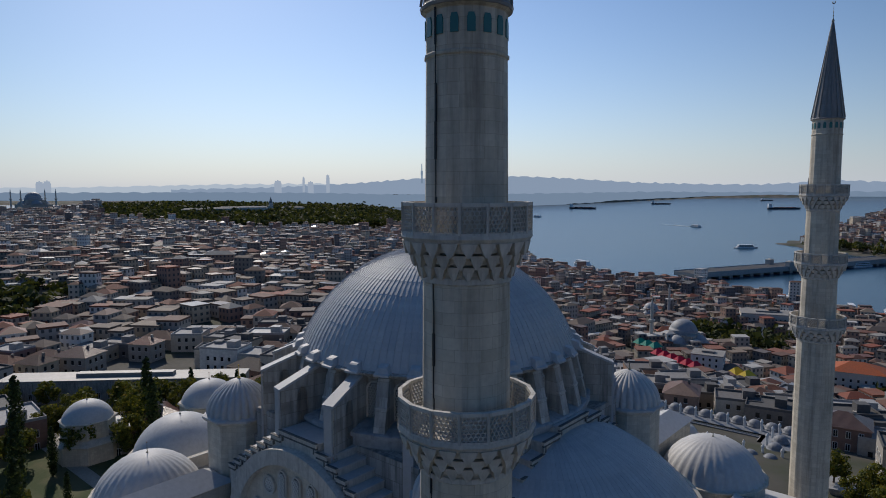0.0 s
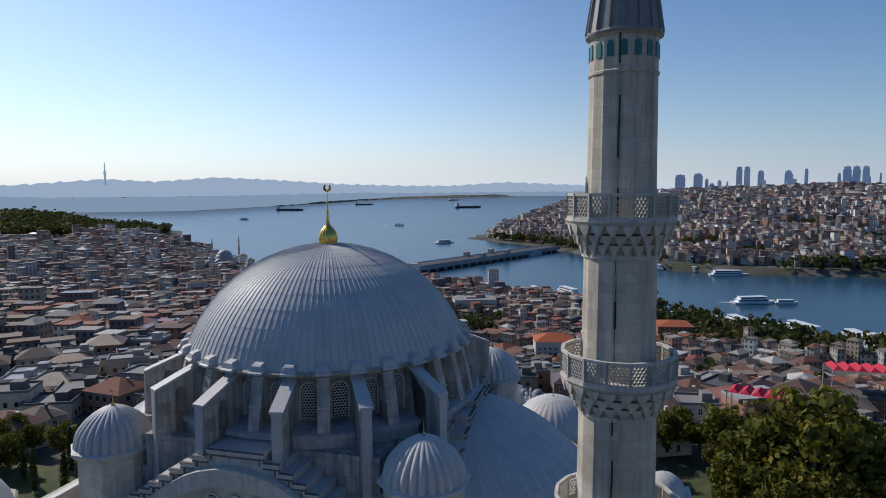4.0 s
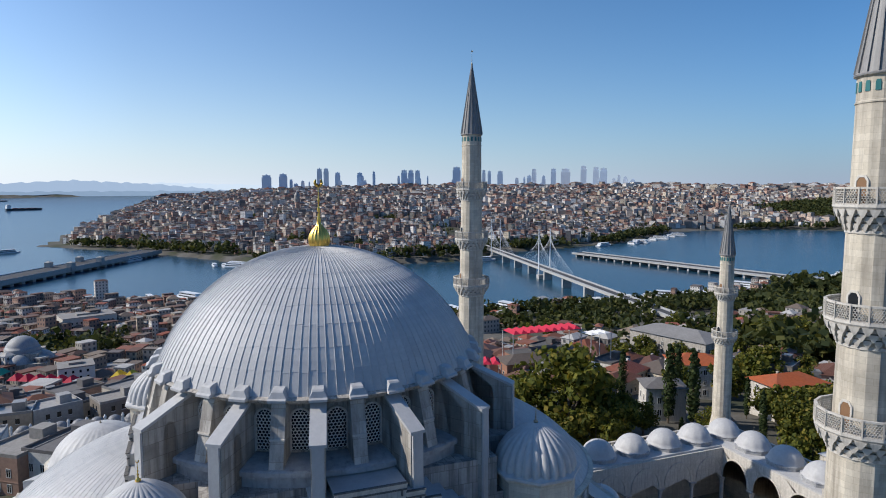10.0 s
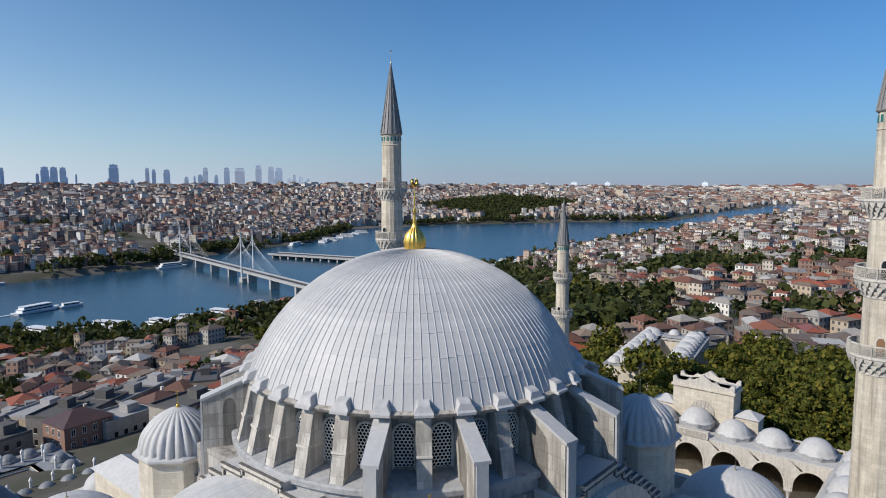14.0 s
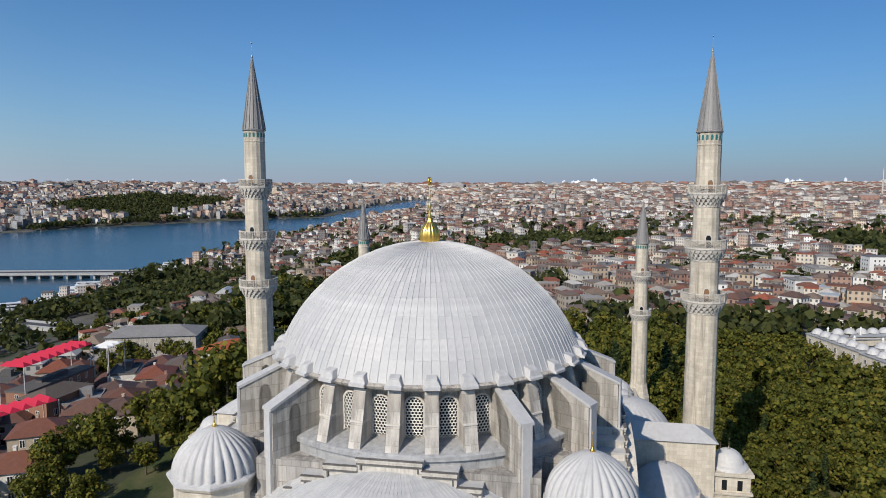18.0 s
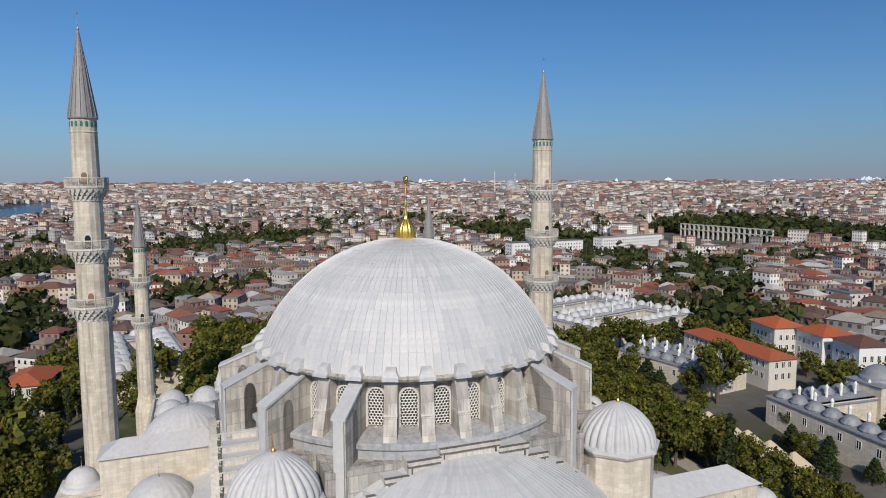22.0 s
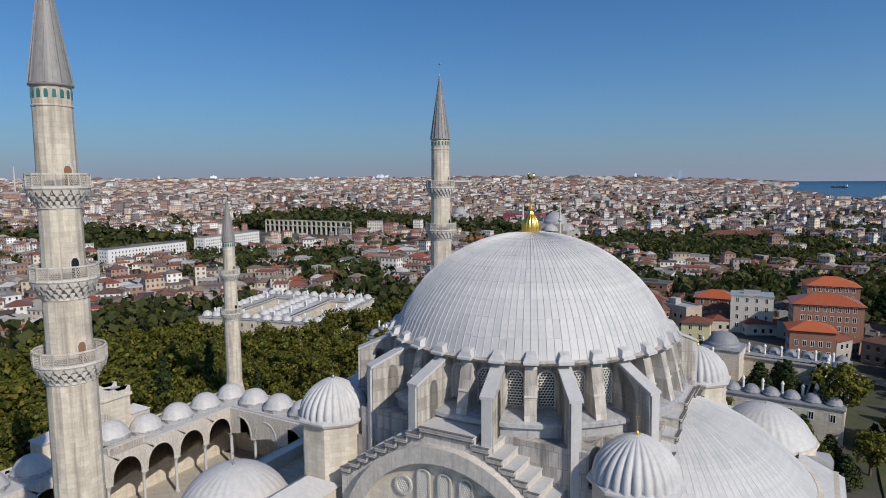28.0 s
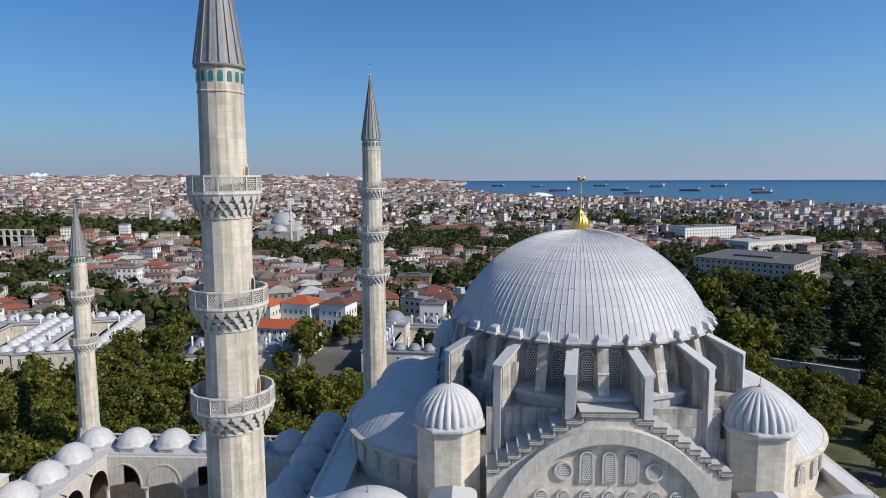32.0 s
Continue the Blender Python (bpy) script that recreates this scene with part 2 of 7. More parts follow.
def put(name, mesh, parent=None, m=None, label=""):
    """An object on a mesh that may be shared, at m in its parent's space."""
    ob = new(name, mesh)
    ob.parent = parent
    if m is not None:
        ob.matrix_basis = m
    if label:
        ob["label"] = label
    return ob


def part(name, bm, material, parent=None, label="", smooth=False, m=None):
    return put(name, mesh_of(bm, name, material, smooth), parent, m, label)


def box(bm, x0, x1, y0, y1, z0, z1):
    v = [bm.verts.new((x, y, z)) for z in (z0, z1) for x, y in ((x0, y0), (x1, y0), (x1, y1), (x0, y1))]
    for f in ((0, 3, 2, 1), (4, 5, 6, 7), (0, 1, 5, 4), (1, 2, 6, 5), (2, 3, 7, 6), (3, 0, 4, 7)):
        bm.faces.new([v[i] for i in f])
    return v


def hipped(bm, x0, x1, y0, y1, z0, z1, over=0.0, ridge=0.5):
    """A roof that falls to all four sides from a ridge."""
    x0, x1, y0, y1 = x0 - over, x1 + over, y0 - over, y1 + over
    w, d = x1 - x0, y1 - y0
    r = min(w, d) * ridge
    a = [bm.verts.new(p) for p in ((x0, y0, z0), (x1, y0, z0), (x1, y1, z0), (x0, y1, z0))]
    cx, cy = (x0 + x1) / 2, (y0 + y1) / 2
    if w >= d:
        t = [bm.verts.new((x0 + r, cy, z1)), bm.verts.new((x1 - r + 0.01, cy, z1))]
        for f in ((a[0], a[1], t[1], t[0]), (a[1], a[2], t[1]), (a[2], a[3], t[0], t[1]), (a[3], a[0], t[0])):
            bm.faces.new(f)
    else:
        t = [bm.verts.new((cx, y0 + r, z1)), bm.verts.new((cx, y1 - r + 0.01, z1))]
        for f in ((a[0], a[1], t[0]), (a[1], a[2], t[1], t[0]), (a[2], a[3], t[1]), (a[3], a[0], t[0], t[1])):
            bm.faces.new(f)
    bm.faces.new(a[::-1])


def lathe(bm, prof, n=32, a0=0.0, a1=2 * math.pi, uv=False, centre=(0, 0), flute=None):
    """Turns a profile of (radius, height) round the z axis. flute: (count, depth) waves the radius."""
    full = abs(a1 - a0 - 2 * math.pi) < 1e-6
    cols = n if full else n + 1
    grid = []
    for i in range(cols):
        a = a0 + (a1 - a0) * i / n
        c, s = math.cos(a), math.sin(a)
        k = 1.0
        if flute:
            k += flute[1] * abs(math.sin(a * flute[0] / 2)) - flute[1] * 0.5
        grid.append([bm.verts.new((centre[0] + r * k * c, centre[1] + r * k * s, z)) for r, z in prof])
    lay = bm.loops.layers.uv.verify() if uv else None
    run = [0.0]
    for p, q in zip(prof, prof[1:]):
        run.append(run[-1] + math.hypot(q[0] - p[0], q[1] - p[1]))
    rr = max(p[0] for p in prof)
    for i in range(n):
        g, h = grid[i], grid[(i + 1) % cols]
        for j in range(len(prof) - 1):
            f = bm.faces.new((g[j], h[j], h[j + 1], g[j + 1]))
            if uv:
                u0, u1 = i * (a1 - a0) / n * rr, (i + 1) * (a1 - a0) / n * rr
                for loop, w in zip(f.loops, ((u0, run[j]), (u1, run[j]), (u1, run[j + 1]), (u0, run[j + 1]))):
                    loop[lay].uv = w
    return grid


def closed(prof):
    return [(0.001, prof[0][1])] + list(prof) + [(0.001, prof[-1][1])]


def slab(bm, outline, w0, w1, m=None):
    """Extrudes an outline in (x, z) from y = w0 to w1, then moves it by m."""
    a = [bm.verts.new((x, w0, z)) for x, z in outline]
    b = [bm.verts.new((x, w1, z)) for x, z in outline]
    fs = [bm.faces.new(a), bm.faces.new(b[::-1])]
    k = len(outline)
    for i in range(k):
        bm.faces.new((a[i], b[i], b[(i + 1) % k], a[(i + 1) % k]))
    bmesh.ops.triangulate(bm, faces=fs)
    if m is not None:
        bmesh.ops.transform(bm, matrix=m, verts=a + b)


def box_uv(me, s=1.0):
    """UV in metres by each face's main direction."""
    lay = me.uv_layers.new(name="uv") if not me.uv_layers else me.uv_layers[0]
    for p in me.polygons:
        nx, ny, nz = p.normal
        for li in p.loop_indices:
            v = me.vertices[me.loops[li].vertex_index].co
            if abs(nz) > 0.7:
                w = (v.x, v.y)
            else:
                h = math.hypot(nx, ny) or 1
                w = ((-ny * v.x + nx * v.y) / h, v.z)
            lay.data[li].uv = (w[0] * s, w[1] * s)
    return me


def honeycomb(bm, inside, x0, x1, z0, z1, cell=0.2, bar=0.035, deep=0.06):
    """Bars round six-sided holes, on the xz plane, where inside(x, z) holds."""
    r = cell / math.sqrt(3)
    rows = int((z1 - z0) / (1.5 * r)) + 2
    for j in range(rows):
        z = z0 + j * 1.5 * r
        x = x0 + (cell / 2 if j % 2 else 0)
        while x < x1 + 1e-6:
            if inside(x, z):
                o, i_, ob_ = [], [], []
                for k in range(6):
                    a = math.pi / 6 + k * math.pi / 3
                    c, s = math.cos(a), math.sin(a)
                    o.append(bm.verts.new((x + (r + 0.004) * c, 0, z + (r + 0.004) * s)))
                    i_.append(bm.verts.new((x + (r - bar) * c, 0, z + (r - bar) * s)))
                    ob_.append(bm.verts.new((x + (r - bar) * c, deep, z + (r - bar) * s)))
                for k in range(6):
                    q = (k + 1) % 6
                    bm.faces.new((o[k], o[q], i_[q], i_[k]))
                    bm.faces.new((i_[k], i_[q], ob_[q], ob_[k]))
            x += cell


def arch_pts(hw, spring, rise, n=8):
    """Half outline of a pointed arch from +hw at the springing to the crown and on to -hw."""
    out = []
    for i in range(2 * n + 1):
        a = math.pi * i / (2 * n)
        out.append((hw * math.cos(a), spring + rise * math.sin(a) ** 0.9))
    return out


def finial(parent, at, h, material, k=1.0, label="gilded finial with stacked balls"):
    bm = bmesh.new()
    prof = [(0.02, 0), (0.32, 0.02), (0.36, 0.1), (0.14, 0.2), (0.07, 0.3), (0.16, 0.36), (0.07, 0.43), (0.05, 0.5), (0.12, 0.56),
            (0.05, 0.62), (0.035, 0.7), (0.08, 0.75), (0.03, 0.8), (0.02, 1.0), (0.002, 1.02)]
    lathe(bm, [(r * k * h * 0.4, z * h * 0.86) for r, z in prof], 12)
    slab(bm, [(math.cos(a) * h * 0.075, h * 0.93 + math.sin(a) * h * 0.075) for a in [radians(130 + 28 * i) for i in range(11)]]
         + [(math.cos(a) * h * 0.05, h * 0.94 + math.sin(a) * h * 0.055) for a in [radians(410 - 28 * i) for i in range(11)]], -0.02 * h, 0.02 * h)
    return part("finial", bm, material, parent, label, True, Matrix.Translation(at))


# ================= the mosque =================
mosque = thing("mosque", "grey limestone mosque with a lead-covered main dome, half domes and buttresses", "mosque")
RIM_R, RIM_Z, TOP_Z = 14.62, 41.95, 52.0
CAP = (RIM_R ** 2 + (TOP_Z - RIM_Z) ** 2) / (2 * (TOP_Z - RIM_Z))


def cap_profile(r0, z0, z1, n, r_end=0.02):
    """Points down a spherical cap from the rim to the crown."""
    h = z1 - z0
    R = (r0 * r0 + h * h) / (2 * h)
    a0 = math.asin(min(1, r0 / R)) if h <= r0 else math.pi - math.asin(r0 / R)
    return [(max(r_end, R * math.sin(a0 * (1 - i / n))), z1 - R + R * math.cos(a0 * (1 - i / n))) for i in range(n + 1)]


def lead_dome(parent, name, r0, z0, z1, strips, laps, at=(0, 0), a0=0.0, a1=2 * math.pi, seam=0.06, material=LEAD_S, label=""):
    """A dome dressed in strips of sheet lead with standing seams; every strip is a piece on one shared mesh."""
    prof = cap_profile(r0, z0, z1, laps)
    bm = bmesh.new()
    lathe(bm, [(max(0.01, r - 0.12), z - 0.08) for r, z in prof], 48, a0, a1)
    shell = part(name, bm, LEAD_D, parent, label, True, Matrix.Translation((*at, 0)))
    da = (a1 - a0) / strips
    kinds = []
    for k in range(5):
        g = random.Random(100 + k)
        ts = [0.0] + [(i + g.uniform(-0.06, 0.06)) / laps for i in range(1, laps)] + [1.0]
        dense = cap_profile(r0, z0, z1, 60)
        at_ = [(float(np.interp(t, np.linspace(0, 1, 61), [p[0] for p in dense])), float(np.interp(t, np.linspace(0, 1, 61), [p[1] for p in dense]))) for t in ts]
        bm = bmesh.new()
        ref = np.linspace(0, 1, 61)
        rings_ = []
        for k0, (p, q) in enumerate(zip(at_, at_[1:])):
            mid = (ts[k0] + ts[k0 + 1]) / 2
            pm = (float(np.interp(mid, ref, [w[0] for w in dense])), float(np.interp(mid, ref, [w[1] for w in dense])))
            for r, z in ((p[0] + 0.02, p[1] + 0.011), (pm[0] + 0.009, pm[1] + 0.005), (q[0], q[1])):
                s, hgt = min(seam, r * da * 0.22), min(seam * 0.64, r * 0.012)
                rings_.append([bm.verts.new((r + up * r / CAP, off, z + up)) for off, up in ((-r * da / 2, 0), (r * da / 2 - s, 0), (r * da / 2 - s * 0.7, hgt), (r * da / 2 - s * 0.3, hgt), (r * da / 2, 0))])
        lay = bm.loops.layers.uv.verify()
        for k0, (low, high) in enumerate(zip(rings_, rings_[1:])):
            for j in range(4):
                f = bm.faces.new((low[j], low[j + 1], high[j + 1], high[j]))
                for loop in f.loops:
                    loop[lay].uv = (((k0 + 1) // 3 + 0.5) * 0.37, k * 0.61)
        kinds.append(mesh_of(bm, "lead_strip", material))
    pick = random.Random(strips)
    for i in range(strips):
        put("lead_strip", pick.choice(kinds), shell, Matrix.Rotation(a0 + da * (i + 0.5), 4, "Z"))
    return shell


main_dome = lead_dome(mosque, "main_dome", RIM_R, RIM_Z, TOP_Z, 128, 10, label="broad shallow dome sheathed in pale grey lead strips")
finial(mosque, (0, 0, TOP_Z + 0.6), 5.7, GOLD, 0.62)
bm = bmesh.new()
lathe(bm, [(0.9, 51.8), (0.86, 51.95), (0.96, 52.3), (0.97, 52.7), (0.86, 53.1), (0.64, 53.5), (0.36, 53.8), (0.2, 54.05), (0.13, 54.5), (0.1, 55.0)], 64, flute=(16, 0.13))
part("finial_bulb", bm, GOLD, mosque, "ribbed gilded bulb", True)

# drum: wall, cornice, foot ledge
bm = bmesh.new()
lathe(bm, [(13.6, 36.2), (13.6, 41.25), (14.15, 41.3), (14.35, 41.5), (14.85, 41.62), (15.05, 41.88), (14.75, 42.0), (13.9, 42.1)], 96)
drum = part("drum", bm, STONE_D, mosque, "round drum wall of weathered stone under a moulded cornice")
bm = bmesh.new()
lathe(bm, [(13.5, 37.35), (14.9, 37.2), (16.05, 36.95), (16.2, 36.85), (16.2, 36.5), (15.9, 36.4), (15.9, 35.6), (13.5, 35.5)], 96)
part("drum_ledge", bm, LEAD_D, mosque, "lead-covered ledge round the drum")

# arched lattice window, shared by the drum
def window_meshes(hw, h, cell, name):
    """Lattice plate, dark glass and raised surround of an arched window, face to -y, foot at the origin."""
    sp = h - hw
    inside = lambda x, z: abs(x) < hw - 0.03 and z > 0.04 and (z < sp or x * x + (z - sp) ** 2 < (hw - 0.04) ** 2)
    bm = bmesh.new()
    honeycomb(bm, inside, -hw, hw, 0, h, cell, cell * 0.135, 0.05)
    for v in bm.verts:
        v.co.y -= 0.1
    lat = mesh_of(bm, name + "_lattice", LATTICE)
    bm = bmesh.new()
    pts = [(hw, 0)] + [(hw * math.cos(math.pi * i / 12), sp + hw * math.sin(math.pi * i / 12)) for i in range(13)] + [(-hw, 0)]
    slab(bm, pts, 0.09, 0.12)
    glass = mesh_of(bm, name + "_glass", DARK)
    bm = bmesh.new()
    k = hw + 0.16
    outer = [(k, -0.12)] + [(k * math.cos(math.pi * i / 12), sp + k * math.sin(math.pi * i / 12)) for i in range(13)] + [(-k, -0.12)]
    a = [[bm.verts.new((x, y, z)) for x, z in pl] for pl, y in ((pts, -0.08), (outer, -0.08), (outer, 0.14), (pts, 0.14))]
    for r in range(4):
        for i in range(len(pts) - 1):
            bm.faces.new((a[r][i], a[r][i + 1], a[(r + 1) % 4][i + 1], a[(r + 1) % 4][i]))
    return lat, glass, mesh_of(bm, name + "_surround", STONE)


def windows_on(parent, meshes, places):
    for m in places:
        put("window_surround", meshes[2], parent, m)
        put("window_lattice", meshes[0], parent, m, "pierced white lattice")
        put("window_glass", meshes[1], parent, m)


def out_at(a, r, z, side=0.0):
    """A frame at azimuth a whose -y looks outward."""
    return Matrix.Rotation(a, 4, "Z") @ Matrix.Translation((r, side, z)) @ Matrix.Rotation(math.pi / 2, 4, "Z")


STEP = 2 * math.pi / 32
DRUM_WIN = window_meshes(0.7, 3.2, 0.28, "drum_window")
windows_on(drum, DRUM_WIN, [out_at(STEP * (i + 0.5), 13.75, 37.55) for i in range(32)])

# piers of the drum, buttresses and the lead caps on the rim
bm = bmesh.new()
slab(bm, [(13.5, 36.7), (16.0, 36.7), (15.85, 37.1), (14.85, 41.2), (14.7, 41.5), (13.5, 41.5)], -0.54, 0.54)
PIER = box_uv(mesh_of(bm, "pier", PIERST))
bm = bmesh.new()
slab(bm, [(14.4, 38.96), (15.5, 38.96), (15.46, 39.1), (14.4, 39.1)], -0.57, 0.57)
PIER_BAND = mesh_of(bm, "pier_band", STONE)
bm = bmesh.new()
arc = [(16.3 + 0.55 * math.cos(math.pi * i / 8), 38.5 + 1.3 * math.sin(math.pi * i / 8) ** 0.85) for i in range(9)]
slab(bm, [(18.5, 31.0), (18.4, 39.75), (14.4, 41.35), (13.6, 41.35), (13.6, 36.5), (15.75, 36.5)] + arc[::-1] + [(16.85, 36.0), (16.85, 31.0)], -0.5, 0.5)
BUTT = box_uv(mesh_of(bm, "buttress", BUTTST))
bm = bmesh.new()
slab(bm, [(18.62, 39.62), (18.62, 39.85), (14.45, 41.56), (14.45, 41.3)], -0.6, 0.6)
slab(bm, [(18.5, 31.0), (18.72, 31.0), (18.62, 39.62), (18.45, 39.62)], -0.42, 0.42)
BUTT_CAP = mesh_of(bm, "buttress_cap", LEAD)
bm = bmesh.new()
slab(bm, [(13.5, 41.9), (15.42, 41.8), (15.42, 41.98), (15.22, 42.08), (15.05, 42.5), (14.88, 42.62), (13.4, 42.95)], -0.42, 0.42)
for v in bm.verts:
    if v.co.z < 42.09:
        v.co.y *= 1.6
RIM_CAP = mesh_of(bm, "rim_cap", LEAD)
for i in range(32):
    a = STEP * i
    from_y = abs(math.degrees(math.asin(abs(math.cos(a)))))
    turn = Matrix.Rotation(a, 4, "Z")
    put("rim_cap", RIM_CAP, main_dome, turn)
    if i % 2 and from_y < 60:
        b = put("buttress", BUTT, mosque, turn, "tall stone buttress with an arched opening")
        put("buttress_cap", BUTT_CAP, b)
    else:
        p = put("pier", PIER, mosque, turn)
        put("pier_band", PIER_BAND, p)

# the square body below the drum
for nm, bx in (("main_block", (-15.4, 15.4, -15.4, 15.4, 24.5, 32.6)), ("upper_block", (-15.39, 15.39, -11.4, 11.4, 32.6, 35.6)), ("cross_block", (-11.4, 11.4, -15.39, 15.39, 32.6, 35.595)),
               ("nave_block", (-30, 30, -18, 18, 19.5, 24.5)), ("aisle_block", (-30, 30, -30.5, 30.5, 0, 19.5))):
    bm = bmesh.new()
    box(bm, *bx)
    body = part(nm, bm, LEAD_P if nm in ("main_block", "upper_block", "cross_block") else WALLST, mosque, "great stone body" if nm.endswith(("nave_block", "aisle_block")) else "upper body clad in lead sheets")
    box_uv(body.data)

# stepped gables over the side walls (to +y and -y) and over the half domes
SIDE = ((2.6, 36.3), (4.0, 35.6), (5.2, 34.9), (6.3, 34.2), (7.4, 33.5), (8.4, 32.8), (9.4, 32.1), (10.4, 31.4), (11.4, 30.7))


def stepped_gable(turn, front, back, steps, name, band=0.34):
    """A wall with stepped shoulders, each tread topped with its own sheet of lead."""
    right = []
    last = 0.0
    for w, z in steps:
        right += [(last, z - 0.12), (w, z - 0.12)]
        last = w
    right = right[1:]
    out = [(x, z) for x, z in right] + [(last, 26)] + [(-last, 26)] + [(-x, z) for x, z in right[::-1]]
    bm = bmesh.new()
    slab(bm, out, -front, -back)
    g = part(name, bm, STONE, mosque, "stepped stone gable", m=turn)
    last = 0.0
    for w, z in steps:
        below = steps[min(steps.index((w, z)) + 1, len(steps) - 1)][1]
        for s in ((1,) if last == 0.0 else (1, -1)):
            x0, x1 = (-w, w) if last == 0.0 else ((last, w) if s > 0 else (-w, -last))
            cap = bmesh.new()
            box(cap, x0 - 0.06, x1 + 0.06, -front + 0.12, -back, z - 0.118, z + 0.02)
            part("gable_tread", cap, LEAD, g, "sheet of lead on a step")
            cap = bmesh.new()
            box(cap, x0 - 0.05, x1 + 0.05, -front - 0.2, -front + 0.12, z - 0.12, z + 0.04)
            box(cap, x0, x1, -front - 0.13, -front + 0.1, z - band, z - 0.12)
            for e in ((-1, 1) if last == 0.0 else (s,)):
                a, b = (x1 - band * 0.8, x1) if e > 0 else (x0, x0 + band * 0.8)
                if z - band > below:
                    box(cap, a, b, -front - 0.12, -front + 0.1, below - band * 0.6, z - band)
            part("gable_moulding", cap, STONE, g, "pale stone moulding along a step")
            # dark strips below and above the moulding, painted in as its shadow lines
            cap = bmesh.new()
            box(cap, x0 - 0.02, x1 + 0.02, -front - 0.17, -front + 0.05, z - band - 0.13, z - band - 0.002)
            box(cap, x0 - 0.06, x1 + 0.06, -front - 0.24, -front + 0.05, z + 0.042, z + 0.09)
            for e in ((-1, 1) if last == 0.0 else (s,)):
                a, b = (x1 - band * 0.8 - 0.12, x1 - band * 0.8 - 0.002) if e > 0 else (x0 + band * 0.8 + 0.002, x0 + band * 0.8 + 0.12)
                if z - band - 0.13 > below:
                    box(cap, a, b, -front - 0.16, -front + 0.05, below - band * 0.6, z - band - 0.132)
            part("gable_line", cap, SHADOW_LINE, g, "dark strip painted as the moulding's shadow line")
        last = w
    return g


TYMP_WIN = window_meshes(0.5, 2.9, 0.22, "tall_window")
LOW_WIN = window_meshes(0.48, 1.9, 0.22, "low_window")
for turn in (0, math.pi):
    T = Matrix.Rotation(turn, 4, "Z")
    stepped_gable(T, 18.6, 14.0, SIDE, "side_gable")
    # arch ring and recessed tympanum
    bm = bmesh.new()
    n = 28
    ring = [[], [], [], []]
    for i in range(n + 1):
        a = math.pi * i / n
        for k, (r, y) in enumerate(((9.3, -17.6), (9.3, -19.5), (10.7, -19.5), (10.7, -17.6))):
            ring[k].append(bm.verts.new((r * math.cos(a), y, 24.2 + r * math.sin(a) * 1.02)))
    for k in range(4):
        for i in range(n):
            bm.faces.new((ring[k][i], ring[k][i + 1], ring[(k + 1) % 4][i + 1], ring[(k + 1) % 4][i]))
    part("arch_ring", bm, STONE, mosque, "broad stone arch", m=T)
    bm = bmesh.new()
    slab(bm, [(9.5 * math.cos(math.pi * i / n), 24.2 + 9.5 * math.sin(math.pi * i / n)) for i in range(n + 1)] + [(-9.5, 16), (9.5, 16)], -18.75, -17.0)
    ty = part("tympanum", bm, WALLST, mosque, "sunken arched wall with rows of lattice windows", m=T)
    box_uv(ty.data)
    at = lambda x, z: Matrix.Translation((x, -18.93, z))
    windows_on(ty, TYMP_WIN, [at(x, 29.7) for x in (-2.1, 0, 2.1)])
    windows_on(ty, LOW_WIN, [at(x, 26.9) for x in (-6.3, -4.2, -2.1, 0, 2.1, 4.2, 6.3)])
    for x in (-4.2, 4.2):
        bm = bmesh.new()
        honeycomb(bm, lambda u, v: u * u + v * v < 0.46, -0.7, 0.7, -0.7, 0.7, 0.25, 0.04)
        part("round_lattice", bm, LATTICE, ty, m=Matrix.Translation((x, -18.93, 30.8)))
        bm = bmesh.new()
        bmesh.ops.create_cone(bm, cap_ends=True, segments=24, radius1=0.72, radius2=0.72, depth=0.06)
        bmesh.ops.rotate(bm, matrix=Matrix.Rotation(math.pi / 2, 3, "X"), verts=bm.verts)
        part("round_glass", bm, DARK, ty, m=Matrix.Translation((x, -18.8, 30.8)))
        bm = bmesh.new()
        lathe(bm, [(0.68, -0.08), (0.9, -0.08), (0.9, 0.14), (0.68, 0.14), (0.68, -0.08)], 28)
        part("round_surround", bm, STONE, ty, "pale ring of stone", m=Matrix.Translation((x, -18.93, 30.8)) @ Matrix.Rotation(-math.pi / 2, 4, "X"))
    # stepped gable over the half dome, seen from the front
    G = Matrix.Rotation(turn + math.pi / 2, 4, "Z")
    stepped_gable(G, 16.6, 13.0, ((2.55, 36.7), (5.2, 36.05), (7.05, 35.0), (8.5, 33.9), (9.8, 32.8), (11.2, 31.7)), "front_gable", 0.3)

# half domes on the long axis
for s in (1, -1):
    mid = 0 if s > 0 else math.pi
    half = lead_dome(mosque, "half_dome", 14.1, 29.3, 36.05, 60, 9, (13.6 * s, 0), mid - 1.66, mid + 1.66, 0.03,
                     label="half dome sheathed in grey lead strips")
    bm = bmesh.new()
    lathe(bm, [(13.9, 22), (13.9, 28.6), (14.5, 28.9), (14.6, 29.2), (14.1, 29.4)], 60, mid - 1.6, mid + 1.6, True)
    ring = part("half_drum", bm, WALLST, mosque, "curved wall with arched windows below the half dome", m=Matrix.Translation((13.6 * s, 0, 0)))
    windows_on(ring, LOW_WIN, [out_at(mid + k * 0.2, 14.08, 26.4) for k in range(-6, 7)])

